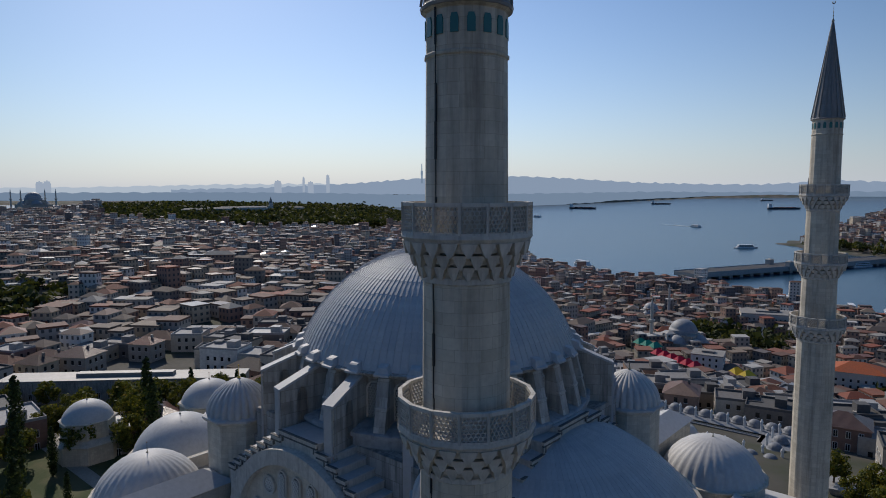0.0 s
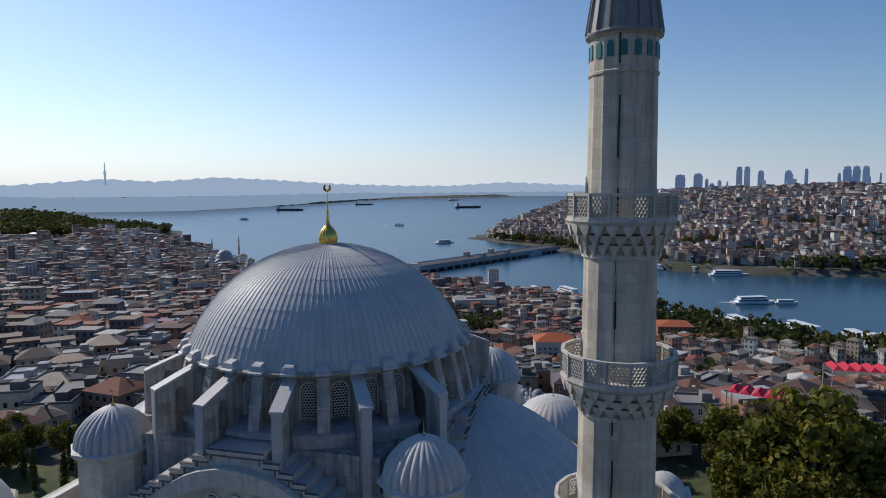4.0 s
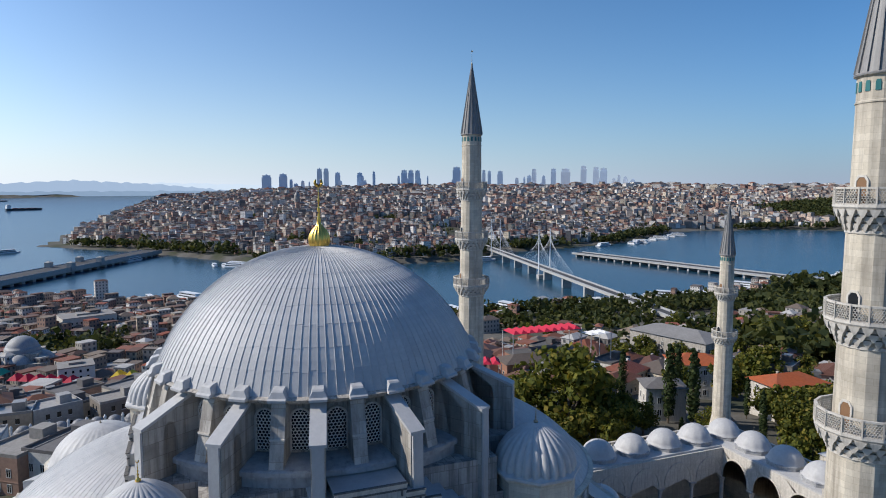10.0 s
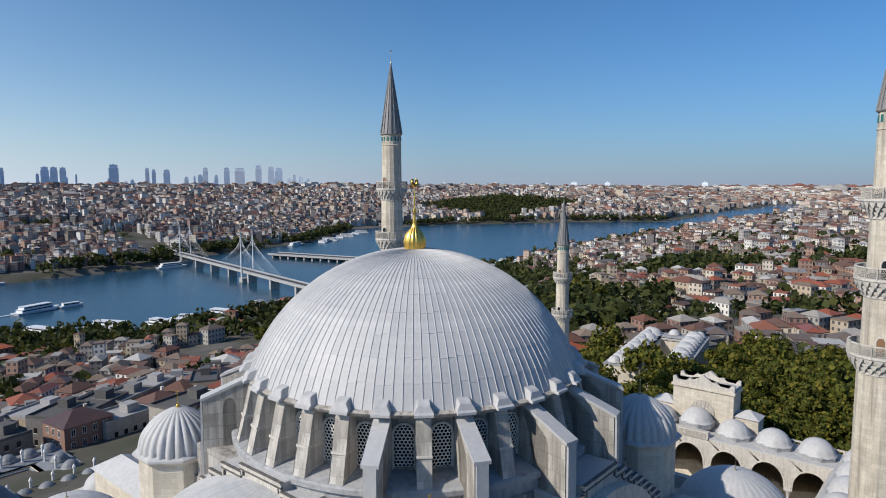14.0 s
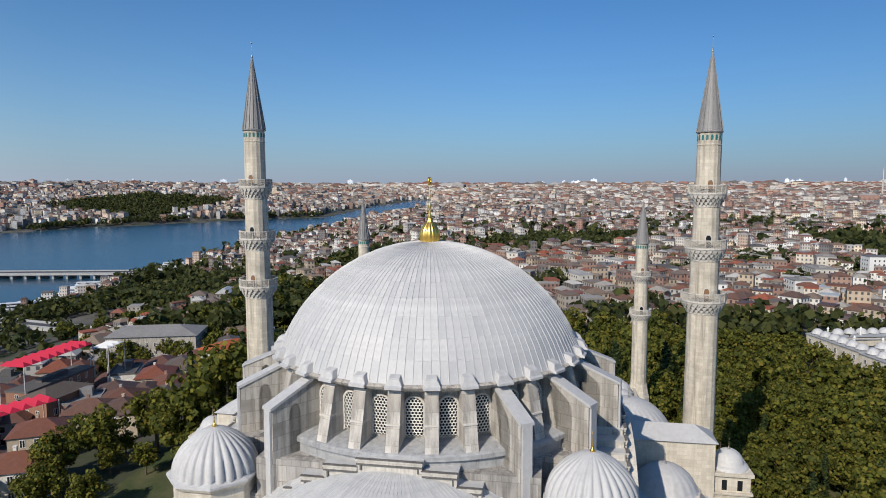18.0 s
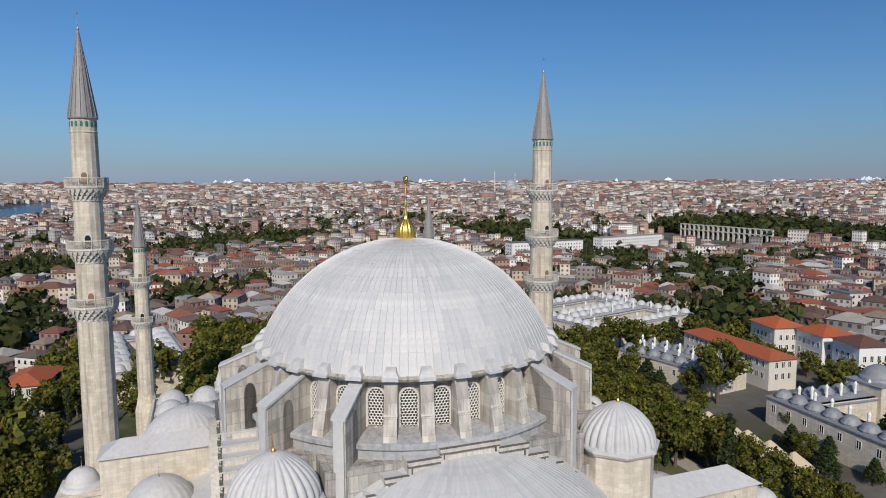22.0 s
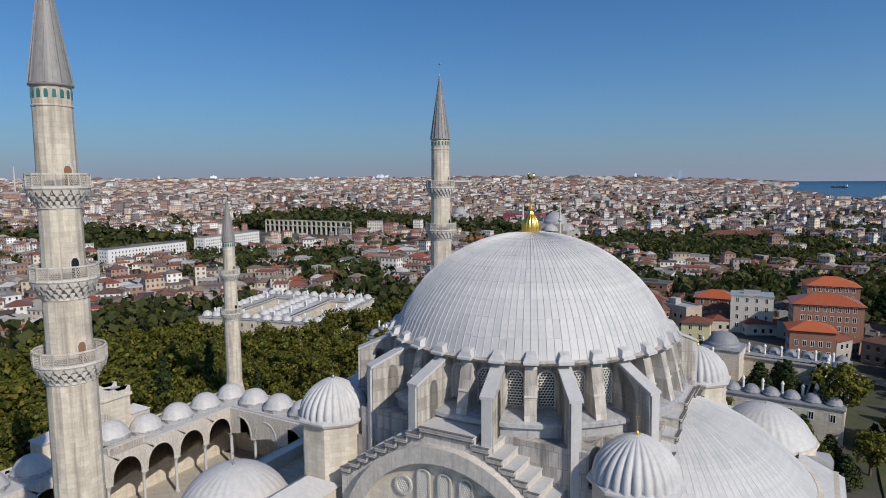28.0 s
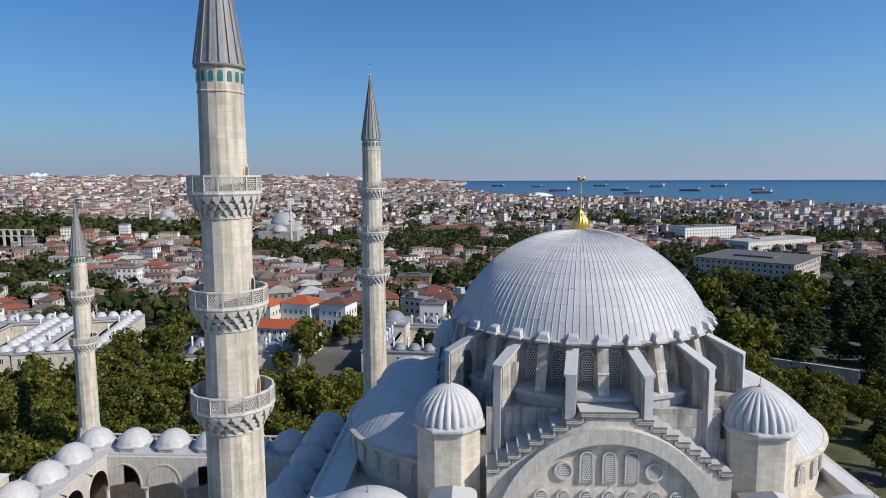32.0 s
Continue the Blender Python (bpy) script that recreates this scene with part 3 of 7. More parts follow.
# weight turrets with ribbed domes
def ribbed_dome(r0, z0, z1, ribs, name, material=LEAD):
    """Deeply fluted lead dome; the flutes die out at the crown and flare at the eaves."""
    bm = bmesh.new()
    prof = [(r * (1 - 0.1 * ((z - z0) / (z1 - z0)) ** 3), z + 0.28 * (z1 - z0) * ((z - z0) / (z1 - z0)) ** 9 * 0.5) for r, z in cap_profile(r0, z0, z1 - 0.3, 12)]
    n = ribs * 6
    grid = []
    for i in range(n):
        a = 2 * math.pi * i / n
        w = abs(math.sin(a * ribs / 2))
        grid.append([bm.verts.new(((r * (1 + 0.105 * (w ** 0.6 - 0.6) * min(1, r / r0 * 2.0))) * math.cos(a),
                                   (r * (1 + 0.105 * (w ** 0.6 - 0.6) * min(1, r / r0 * 2.0))) * math.sin(a), z)) for r, z in prof])
    for i in range(n):
        for j in range(len(prof) - 1):
            bm.faces.new((grid[i][j], grid[(i + 1) % n][j], grid[(i + 1) % n][j + 1], grid[i][j + 1]))
    return mesh_of(bm, name, material, True)


TUR_DOME = ribbed_dome(3.3, 34.35, 37.95, 26, "turret_dome")
bm = bmesh.new()
lathe(bm, closed([(3.35, 22), (3.35, 33.7), (3.65, 33.85), (3.8, 34.1), (3.75, 34.25), (3.3, 34.45)]), 8, math.pi / 8, 2 * math.pi + math.pi / 8, True)
TUR_BODY = mesh_of(bm, "turret_body", WALLST)
bm = bmesh.new()
lathe(bm, [(3.6, 34.0), (3.86, 34.12), (3.84, 34.3), (3.2, 34.55)], 8, math.pi / 8, 2 * math.pi + math.pi / 8)
TUR_EAVE = mesh_of(bm, "turret_eave", LEAD)
for sx in (1, -1):
    for sy in (1, -1):
        P = Matrix.Translation((15.1 * sx, 15.1 * sy, 0))
        t = put("turret", TUR_BODY, mosque, P, "eight-sided stone turret under a fluted lead dome")
        put("turret_eave", TUR_EAVE, t)
        put("turret_dome", TUR_DOME, t, None, "fluted lead dome")
        finial(t, (0, 0, 37.85), 1.5, BRONZE if sx > 0 else GOLD, 0.9, "small metal finial")


# smooth lead-covered domes on round or square drums
def low_dome(r, h, name, ribs=24, material=LEAD):
    bm = bmesh.new()
    prof = [(r + 0.25, -0.12), (r + 0.22, 0.0), (r, 0.12)] + [(a, b + 0.12) for a, b in cap_profile(r, 0, h, 9)][1:]
    lathe(bm, prof, ribs * 4, flute=(ribs, 0.028))
    return mesh_of(bm, name, material, True)


CORNER = low_dome(5.4, 3.9, "corner_dome", 30)
bm = bmesh.new()
lathe(bm, closed([(5.6, -6), (5.6, -0.3), (5.95, -0.15), (5.9, 0.02), (5.4, 0.1)]), 16, 0, 2 * math.pi, True)
CORNER_DRUM = mesh_of(bm, "corner_drum", WALLST)
AISLE = low_dome(3.4, 2.6, "aisle_dome", 20)
bm = bmesh.new()
lathe(bm, closed([(3.6, -4), (3.6, -0.2), (3.85, -0.1), (3.8, 0.02), (3.4, 0.1)]), 12, 0, 2 * math.pi, True)
AISLE_DRUM = mesh_of(bm, "aisle_drum", WALLST)
for sx in (1, -1):
    for sy in (1, -1):
        d = put("corner_drum", CORNER_DRUM, mosque, Matrix.Translation((22.2 * sx, 22.0 * sy, 25.9)))
        put("corner_dome", CORNER, d, None, "low corner dome sheathed in lead")
        finial(d, (0, 0, 3.9), 1.3, BRONZE, 0.8, "small metal finial")
        for x in (9.2,):
            d = put("aisle_drum", AISLE_DRUM, mosque, Matrix.Translation((x * sx, 24.6 * sy, 24.2)))
            put("aisle_dome", AISLE, d, None, "small aisle dome sheathed in lead")
            finial(d, (0, 0, 2.6), 1.2, BRONZE, 0.8, "small metal finial")
        # big outer piers with sloping lead roofs
        bm = bmesh.new()
        box(bm, 12.6, 16.6, 18.0, 30.6, 10, 28.2)
        for v in bm.verts:
            v.co.x *= sx
            v.co.y *= sy
        p = part("outer_pier", bm, WALLST, mosque, "heavy stone pier against the side wall")
        box_uv(p.data)
        bm = bmesh.new()
        hipped(bm, 12.3, 16.9, 17.5, 30.9, 28.2, 29.6)
        for v in bm.verts:
            v.co.x *= sx
            v.co.y *= sy
        part("pier_roof", bm, LEAD, p, "hipped lead roof")
        # stair pavilion at the end of the pier
        bm = bmesh.new()
        box(bm, -2.0, 2.0, -2.0, 2.0, 10, 24.2)
        box(bm, -2.25, 2.25, -2.25, 2.25, 22.0, 22.3)
        box(bm, -2.3, 2.3, -2.3, 2.3, 24.2, 24.6)
        pv = part("stair_pavilion", bm, WALLST, mosque, "little square stone pavilion with a dome", m=Matrix.Translation((15.2 * sx, 32.7 * sy, 0)))
        box_uv(pv.data)
        bm = bmesh.new()
        lathe(bm, [(2.2, 24.55), (2.15, 24.9), (1.75, 25.0)] + cap_profile(1.7, 25.0, 26.7, 8), 24)
        part("pavilion_dome", bm, LEAD, pv, "small lead dome", True)
        finial(pv, (0, 0, 26.65), 1.3, BRONZE, 0.8, "small metal finial")
        for k in range(4):
            R = Matrix.Rotation(k * math.pi / 2, 4, "Z")
            for x in (-0.85, 0.85):
                bm = bmesh.new()
                box(bm, x - 0.28, x + 0.28, -2.03, -1.9, 22.5, 23.7)
                part("pavilion_window", bm, DARK, pv, m=R)
    # aisle roof between the piers
for sy in (1, -1):
    bm = bmesh.new()
    slab(bm, [(18.3, 25.6), (30.8, 21.6), (30.8, 21.2), (18.3, 21.2)], -29.5, 29.5, Matrix.Rotation(sy * math.pi / 2, 4, "Z"))
    part("aisle_roof", bm, LEAD, mosque, "lead roof over the side aisle")
    bm = bmesh.new()
    slab(bm, [(26, 26.0), (30.6, 24.0), (30.6, 19), (26, 19)], -18, 18, Matrix.Rotation(0 if sy > 0 else math.pi, 4, "Z"))
    part("end_roof", bm, LEAD, mosque, "lead roof at the end wall")


# ================= minarets =================
def balustrade_panel(w, h, cell):
    bm = bmesh.new()
    honeycomb(bm, lambda x, z: abs(x) < w / 2 - 0.04 and 0.08 < z < h - 0.1, -w / 2, w / 2, 0.05, h, cell, cell * 0.11, 0.1)
    box(bm, -w / 2, w / 2, -0.04, 0.12, h - 0.13, h)
    box(bm, -w / 2, w / 2, -0.04, 0.12, 0, 0.1)
    box(bm, w / 2 - 0.05, w / 2 + 0.05, -0.05, 0.13, 0, h)
    return mesh_of(bm, "balustrade_panel", STONE)


def balcony_mesh(r_shaft, r_out, z_floor, drop):
    """Floor slab and three tiers of stalactite corbels below it."""
    bm = bmesh.new()
    tiers = 3
    corbels = []
    prof = [(r_shaft - 0.05, z_floor - drop - 0.3), (r_shaft + 0.1, z_floor - drop - 0.2), (r_shaft + 0.1, z_floor - drop)]
    lathe(bm, prof, 16)
    lathe(bm, [(r_shaft - 0.1, z_floor - 0.28), (r_out - 0.02, z_floor - 0.28), (r_out + 0.1, z_floor - 0.12), (r_out + 0.08, z_floor + 0.02), (r_shaft - 0.1, z_floor + 0.02)], 16, math.pi / 16, 2 * math.pi + math.pi / 16)
    for t in range(tiers):
        r1 = r_shaft + (r_out - r_shaft) * (t + 0.55) / tiers
        r2 = r_shaft + (r_out - r_shaft) * (t + 1) / tiers
        za, zb = z_floor - 0.28 - (drop - 0.28) * (1 - t / tiers), z_floor - 0.28 - (drop - 0.28) * (1 - (t + 1) / tiers)
        lathe(bm, [(r_shaft - 0.05, za + 0.02), (r1 - 0.12, za + 0.1), (r1 - 0.05, zb)], 16, math.pi / 16, 2 * math.pi + math.pi / 16)
        k = 22
        w = r2 * math.pi / k * 0.86
        bm_ = bmesh.new()
        prism = []
        for rr, zz, ww in ((r1 - 0.3, zb + 0.01, w), (r2 + 0.02, zb + 0.01, w), (r2 - 0.02, zb - (zb - za) * 0.4, w * 0.8), (r1 + 0.02, za - 0.06, w * 0.22), (r1 - 0.3, za - 0.02, w * 0.22)):
            prism.append([bm_.verts.new((rr, s_ * ww, zz)) for s_ in (-1, 1)])
        for (p0, p1), (q0, q1) in zip(prism, prism[1:] + prism[:1]):
            bm_.faces.new((p0, p1, q1, q0))
        bm_.faces.new([p[0] for p in prism])
        bm_.faces.new([p[1] for p in prism[::-1]])
        me_ = mesh_of(bm_, "corbel", STONE)
        for i in range(k):
            corbels.append((me_, Matrix.Rotation(2 * math.pi * (i + 0.5 * (t % 2)) / k, 4, "Z")))
    return mesh_of(bm, "balcony", STONE), corbels


def minaret(name_label, at, rails, cone_z, tip_z, radii, r_out, foot, cable=None, group="minarets"):
    """rails: tops of the balustrades from the top down; radii: shaft from the top section down."""
    mn = thing("minaret", name_label, "minaret", (at[0], at[1], 0), 0, group)
    levels = [cone_z] + [z - 1.15 for z in rails] + [foot]
    for i, (hi, lo) in enumerate(zip(levels, levels[1:])):
        bm = bmesh.new()
        prof = [(radii[i] + 0.06, lo), (radii[i], hi)]
        if i == 0:
            prof = [(radii[0] + 0.06, lo), (radii[0], hi - 1.75), (radii[0] + 0.06, hi - 1.7), (radii[0] + 0.06, hi - 1.6), (radii[0], hi - 1.55), (radii[0], hi - 0.12), (radii[0] + 0.16, hi)]
        lathe(bm, prof, 16, math.pi / 16, 2 * math.pi + math.pi / 16, True)
        sh = part("shaft", bm, ASHLAR, mn)
        if i == 0:
            TL = bmesh.new()
            slab(TL, [(0.15, 0), (0.15, 0.5), (0.1, 0.66), (-0.1, 0.66), (-0.15, 0.5), (-0.15, 0)], -0.03, 0.02)
            tm = mesh_of(TL, "arched_tile", TILE)
            for k in range(16):
                put("arched_tile", tm, sh, out_at(2 * math.pi * k / 16, radii[0] * math.cos(math.pi / 16) + 0.02, hi - 1.0), "turquoise glazed tile")
        if i < len(rails):
            # doorway that leads out, towards the tomb garden
            bm = bmesh.new()
            slab(bm, [(0.34, 0), (0.34, 1.35), (0.2, 1.65), (0, 1.75), (-0.2, 1.65), (-0.34, 1.35), (-0.34, 0)], -0.04, 0.1)
            d = part("doorway", bm, DARK if i % 2 else WOOD, mn, "small arched doorway", m=out_at(math.pi, radii[i] * math.cos(math.pi / 16) + 0.03, lo + 0.05))
            bm = bmesh.new()
            k = 0.46
            box(bm, -k, -0.34, -0.07, 0.1, 0, 1.5)
            box(bm, 0.34, k, -0.07, 0.1, 0, 1.5)
            slab(bm, [(k, 1.5), (0.25, 1.86), (-0.25, 1.86), (-k, 1.5), (-0.3, 1.5), (-0.17, 1.7), (0.17, 1.7), (0.3, 1.5)], -0.07, 0.1)
            part("door_surround", bm, STONE, d)
    for i, z in enumerate(rails):
        fl = z - 1.15
        me, corbels = balcony_mesh(radii[i + 1], r_out[i], fl, 1.6 if len(rails) > 2 else 1.35)
        b = put("balcony", me, mn, None, "balcony on stalactite corbels with a pierced stone balustrade")
        for cm, m_ in corbels:
            put("corbel", cm, b, m_)
        w = 2 * r_out[i] * math.tan(math.pi / 16)
        pm = balustrade_panel(w, 1.15, 0.17)
        for k in range(16):
            put("balustrade_panel", pm, b, out_at(2 * math.pi * k / 16, r_out[i] - 0.02, fl))
    cr = radii[0] + 0.22
    bm = bmesh.new()
    tip_z += 0.9
    ch = (tip_z - cone_z) * 0.83
    lathe(bm, [(radii[0], cone_z - 0.05), (cr, cone_z), (cr + 0.03, cone_z + 0.1), (cr - 0.08, cone_z + 0.2), (0.09, cone_z + ch)], 32, flute=(32, 0.05))
    sp = part("spire", bm, LEAD_C, mn, "steep cone of dark ribbed lead")
    bm = bmesh.new()
    slab(bm, [(cr - 0.1, cone_z + 0.2), (cr + 0.0, cone_z + 0.2), (0.12, cone_z + ch), (0.05, cone_z + ch)], -0.03, 0.03)
    rib = mesh_of(bm, "spire_rib", LEAD_C)
    for k in range(16):
        put("spire_rib", rib, sp, Matrix.Rotation(2 * math.pi * k / 16, 4, "Z"))
    finial(mn, (0, 0, cone_z + ch - 0.1), tip_z - cone_z - ch + 0.1, BRONZE, 0.45, "bronze finial")
    bm = bmesh.new()
    rb = radii[-1]
    lathe(bm, [(rb * 1.5, 0), (rb * 1.5, foot - 3), (rb * 1.42, foot - 2.6), (rb + 0.1, foot + 0.3), (rb + 0.02, foot + 0.4)], 8, math.pi / 8, 2 * math.pi + math.pi / 8, True)
    part("base", bm, WALLST, mn, "broad eight-sided foot")
    if cable is not None:
        bm = bmesh.new()
        a = cable
        for i, (hi, lo) in enumerate(zip(levels, levels[1:])):
            r = radii[i] + 0.07
            for q in range(6):
                z0, z1 = lo + (hi - lo) * q / 6, lo + (hi - lo) * (q + 1) / 6
                j0, j1 = 0.03 * math.sin(q * 2.1 + i), 0.03 * math.sin((q + 1) * 2.1 + i)
                slab(bm, [(r - 0.05, z0), (r, z0), (r, z1), (r - 0.05, z1)], j0 - 0.02, j1 + 0.03, Matrix.Rotation(a, 4, "Z"))
        part("lightning_cable", bm, CABLE, mn, "black lightning cable")
    return mn


TALL_R, TALL_B = (1.53, 1.66, 1.8, 2.02), (2.42, 2.62, 2.85)
minaret("tall pale stone minaret with three balconies and a dark lead spire", (30.0, -32.5), (57.45, 50.1, 42.9), 64.4, 76.3, TALL_R, TALL_B, 19, radians(-96))
minaret("tall pale stone minaret with three balconies and a dark lead spire", (30.0, 32.7), (58.4, 50.6, 43.3), 65.65, 77.8, TALL_R, TALL_B, 19)
LOW_R, LOW_B = (1.25, 1.38, 1.62), (2.05, 2.25)
minaret("slender stone minaret with two balconies and a dark lead spire", (81.5, 31.3), (39.0, 30.75), 44.9, 55.4, LOW_R, LOW_B, 14)
minaret("slender stone minaret with two balconies and a dark lead spire", (81.5, -31.1), (39.0, 30.6), 44.8, 54.6, LOW_R, LOW_B, 14)

# ================= courtyard =================
court = thing("courtyard", "stone courtyard enclosed by arcades with lead domes", "courtyard")
CX1, CY = 81.0, 29.9
BAY = 6.6
# outer walls
bm = bmesh.new()
for y in (-CY, CY):
    box(bm, 30, CX1, y - 0.6, y + 0.6, 0, 12.2)
box(bm, CX1 - 0.6, CX1 + 0.6, -CY, CY, 0, 12.2)
w = part("outer_wall", bm, WALLST, court, "high ashlar wall")
box_uv(w.data)
bm = bmesh.new()
for y in (-CY, CY):
    for i in range(44):
        x = 33 + i * 1.08
        box(bm, x, x + 0.3, y - 0.15, y + 0.15, 12.2, 13.0)
    box(bm, 32, CX1, y - 0.2, y + 0.2, 13.0, 13.2)
for i in range(55):
    y = -CY + i * 1.08
    box(bm, CX1 - 0.15, CX1 + 0.15, y, y + 0.3, 12.2, 13.0)
box(bm, CX1 - 0.2, CX1 + 0.2, -CY, CY, 13.0, 13.2)
part("roof_balustrade", bm, STONE, court, "stone roof balustrade")


def arcade(length, bays, z_spring, hw, z_top, thick=0.9):
    """A wall along x with pointed arches cut through, centre at x = 0."""
    bm = bmesh.new()
    b = length / bays
    arc = arch_pts(hw, z_spring, 3.4)
    pts = [(b / 2, z_spring - 0.4), (b / 2, z_top), (-b / 2, z_top), (-b / 2, z_spring - 0.4), (-hw, z_spring - 0.4)] + arc[::-1] + [(hw, z_spring - 0.4)]
    slab(bm, pts, -thick / 2, thick / 2)
    slab(bm, [(u * 1.12, z_spring + (v - z_spring) * 1.08) for u, v in arc] + arc[::-1], -thick / 2 - 0.1, -thick / 2)
    return mesh_of(bm, "arch_bay", STONE), [-length / 2 + b * (i + 0.5) for i in range(bays)]


bm = bmesh.new()
box(bm, -0.32, 0.32, -0.32, 0.32, 0, 0.5)
lathe(bm, [(0.36, 0.5), (0.29, 0.7), (0.27, 5.9), (0.3, 6.0), (0.3, 6.1), (0.42, 6.5), (0.55, 6.85)], 14)
box(bm, -0.6, 0.6, -0.6, 0.6, 6.85, 7.1)
COL = mesh_of(bm, "column", MARBLE)
PORT = low_dome(2.72, 2.25, "portico_dome", 12)
bm = bmesh.new()
lathe(bm, closed([(3.1, -0.9), (3.1, -0.2), (3.2, -0.1), (3.15, 0.02), (2.7, 0.1)]), 8, math.pi / 8, 2 * math.pi + math.pi / 8)
PORT_DRUM = mesh_of(bm, "portico_drum", LEAD_D)
sides = (("x", 77.4, 74.0, 9), ("x", 37.0, 40.4, 9), ("y", 26.4, 23.0, 7), ("y", -26.4, -23.0, 7))
for kind_, dome_at, col_at, bays in sides:
    L = bays * BAY
    mid = 57.2
    if kind_ == "x":
        T = Matrix.Translation((col_at, 0, 0)) @ Matrix.Rotation(math.pi / 2 * (-1 if col_at > 57 else 1), 4, "Z")
        bay_mesh, bay_x = arcade(BAY * 7, 7, 7.5, 2.62, 12.3)
        n_b, along = 7, lambda i: Matrix.Translation((col_at, (i - 3.5) * BAY, 0))
    else:
        T = Matrix.Translation((mid, col_at, 0)) @ Matrix.Rotation(0 if col_at > 0 else math.pi, 4, "Z")
        bay_mesh, bay_x = arcade(BAY * 5.1, 5, 7.5, 2.62, 12.3)
        n_b, along = 5, lambda i: Matrix.Translation((mid + (i - 2.5) * BAY * 1.02, col_at, 0))
    for bx in bay_x:
        put("arch_bay", bay_mesh, court, T @ Matrix.Translation((bx, 0, 0)), "pointed arch of the arcade")
    for i in range(n_b + 1):
        put("column", COL, court, along(i), "marble column")
    # flat lead roof behind the arches
    bm = bmesh.new()
    o = 80.4 if dome_at > 57 else 33.6
    if kind_ == "x":
        box(bm, min(o, col_at) - 0.4, max(o, col_at) + 0.4, -29.4, 29.4, 12.3, 12.6)
    else:
        box(bm, 41, 73.6, min(29.4 * (1 if dome_at > 0 else -1), col_at), max(29.4 * (1 if dome_at > 0 else -1), col_at), 12.3, 12.6)
    part("portico_roof", bm, LEAD, court, "flat lead roof of the portico")
    bm = bmesh.new()
    for i in range(bays):
        c = (i - (bays - 1) / 2)
        if kind_ == "y" and abs(c) > 2.6:
            continue
        x, y = (dome_at, c * BAY) if kind_ == "x" else (mid + c * BAY * 1.02, dome_at)
        up = 0.9 if (kind_ == "x" and c == 0) else 0.0
        if kind_ == "x" and dome_at < 50:
            up += 3.2
        d = put("portico_drum", PORT_DRUM, court, Matrix.Translation((x, y, 13.3 + up)))
        put("portico_dome", PORT, d, None, "small lead dome")
        finial(d, (0, 0, 2.2), 0.9, BRONZE, 0.7, "tiny metal finial")
bm = bmesh.new()
box(bm, 33.8, 80.4, -29.3, 29.3, -0.5, 0.12)
part("court_floor", bm, PAVE, court, "worn pale stone paving")
# the raised entrance portico by the hall
bm = bmesh.new()
box(bm, 31.0, 40.3, -29.6, 29.6, 12.6, 15.4)
p = part("entrance_portico", bm, WALLST, court, "raised portico before the prayer hall")
box_uv(p.data)
bm = bmesh.new()
box(bm, 30.8, 40.6, -29.8, 29.8, 15.4, 15.7)
part("entrance_roof", bm, LEAD, court, "lead roof with small domes")
# inner panel above the central arch
bm = bmesh.new()
box(bm, 73.3, 74.4, -3.4, 3.4, 12.3, 13.6)
part("gate_panel", bm, STONE, court, "raised inscription panel")
bm = bmesh.new()
box(bm, 73.22, 73.3, -3.0, 3.0, 12.5, 13.4)
part("dark_panel", bm, STONE_D, court)
# main gate
gate = thing("gatehouse", "tall stone gatehouse with a carved crest", "gate", (82.3, 0, 0))
bm = bmesh.new()
box(bm, -2.2, 2.2, -5.6, 5.6, 0, 19.2)
box(bm, -2.5, 2.5, -5.9, 5.9, 19.2, 19.7)
box(bm, -1.6, 2.0, -9.8, -5.6, 0, 15.2)
box(bm, -1.6, 2.0, 5.6, 9.8, 0, 15.2)
g = part("gate_body", bm, WALLST, gate)
box_uv(g.data)
bm = bmesh.new()
crest = [(-5.7, 19.7), (-5.7, 20.9), (-5.2, 21.1), (-4.7, 20.4), (-3.2, 20.5), (-2.6, 21.0), (-1.6, 21.0), (-0.7, 21.5), (0, 22.0), (0.7, 21.5), (1.6, 21.0), (2.6, 21.0), (3.2, 20.5), (4.7, 20.4), (5.2, 21.1), (5.7, 20.9), (5.7, 19.7)]
slab(bm, crest, -2.3, -1.7, Matrix.Rotation(math.pi / 2, 4, "Z"))
slab(bm, crest, 1.7, 2.3, Matrix.Rotation(math.pi / 2, 4, "Z"))
part("crest", bm, STONE, gate, "carved crest")
bm = bmesh.new()
box(bm, -1.69, 1.69, -5.6, 5.6, 19.702, 20.2)
part("gate_roof", bm, LEAD, gate, "flat lead roof")
bm = bmesh.new()
slab(bm, [(u, v) for u, v in arch_pts(2.4, 14.2, 3.0)], -0.12, 0.0, Matrix.Translation((-2.2, 0, 0)) @ Matrix.Rotation(-math.pi / 2, 4, "Z"))
part("gate_arch", bm, STONE_D, gate, "blind arch")
for y in (-7.7, 7.7):
    bm = bmesh.new()
    hipped(bm, -1.9, 2.3, y - 2.3, y + 2.3, 15.2, 16.4)
    part("gate_wing_roof", bm, LEAD, gate, "hipped lead roof")
# fountain house in the middle of the yard
ft = thing("fountain_house", "square marble fountain house in the courtyard", "fountain", (57.5, 0, 0))
bm = bmesh.new()
box(bm, -3.2, 3.2, -2.2, 2.2, 0, 4.2)
f = part("fountain_walls", bm, MARBLE, ft)
bm = bmesh.new()
hipped(bm, -3.4, 3.4, -2.4, 2.4, 4.2, 4.9, 0.3)
part("fountain_roof", bm, LEAD, ft)


# ================= land and water =================
SEA = -60.0
EYE_Z = 57.5
NEAR = 1500.0


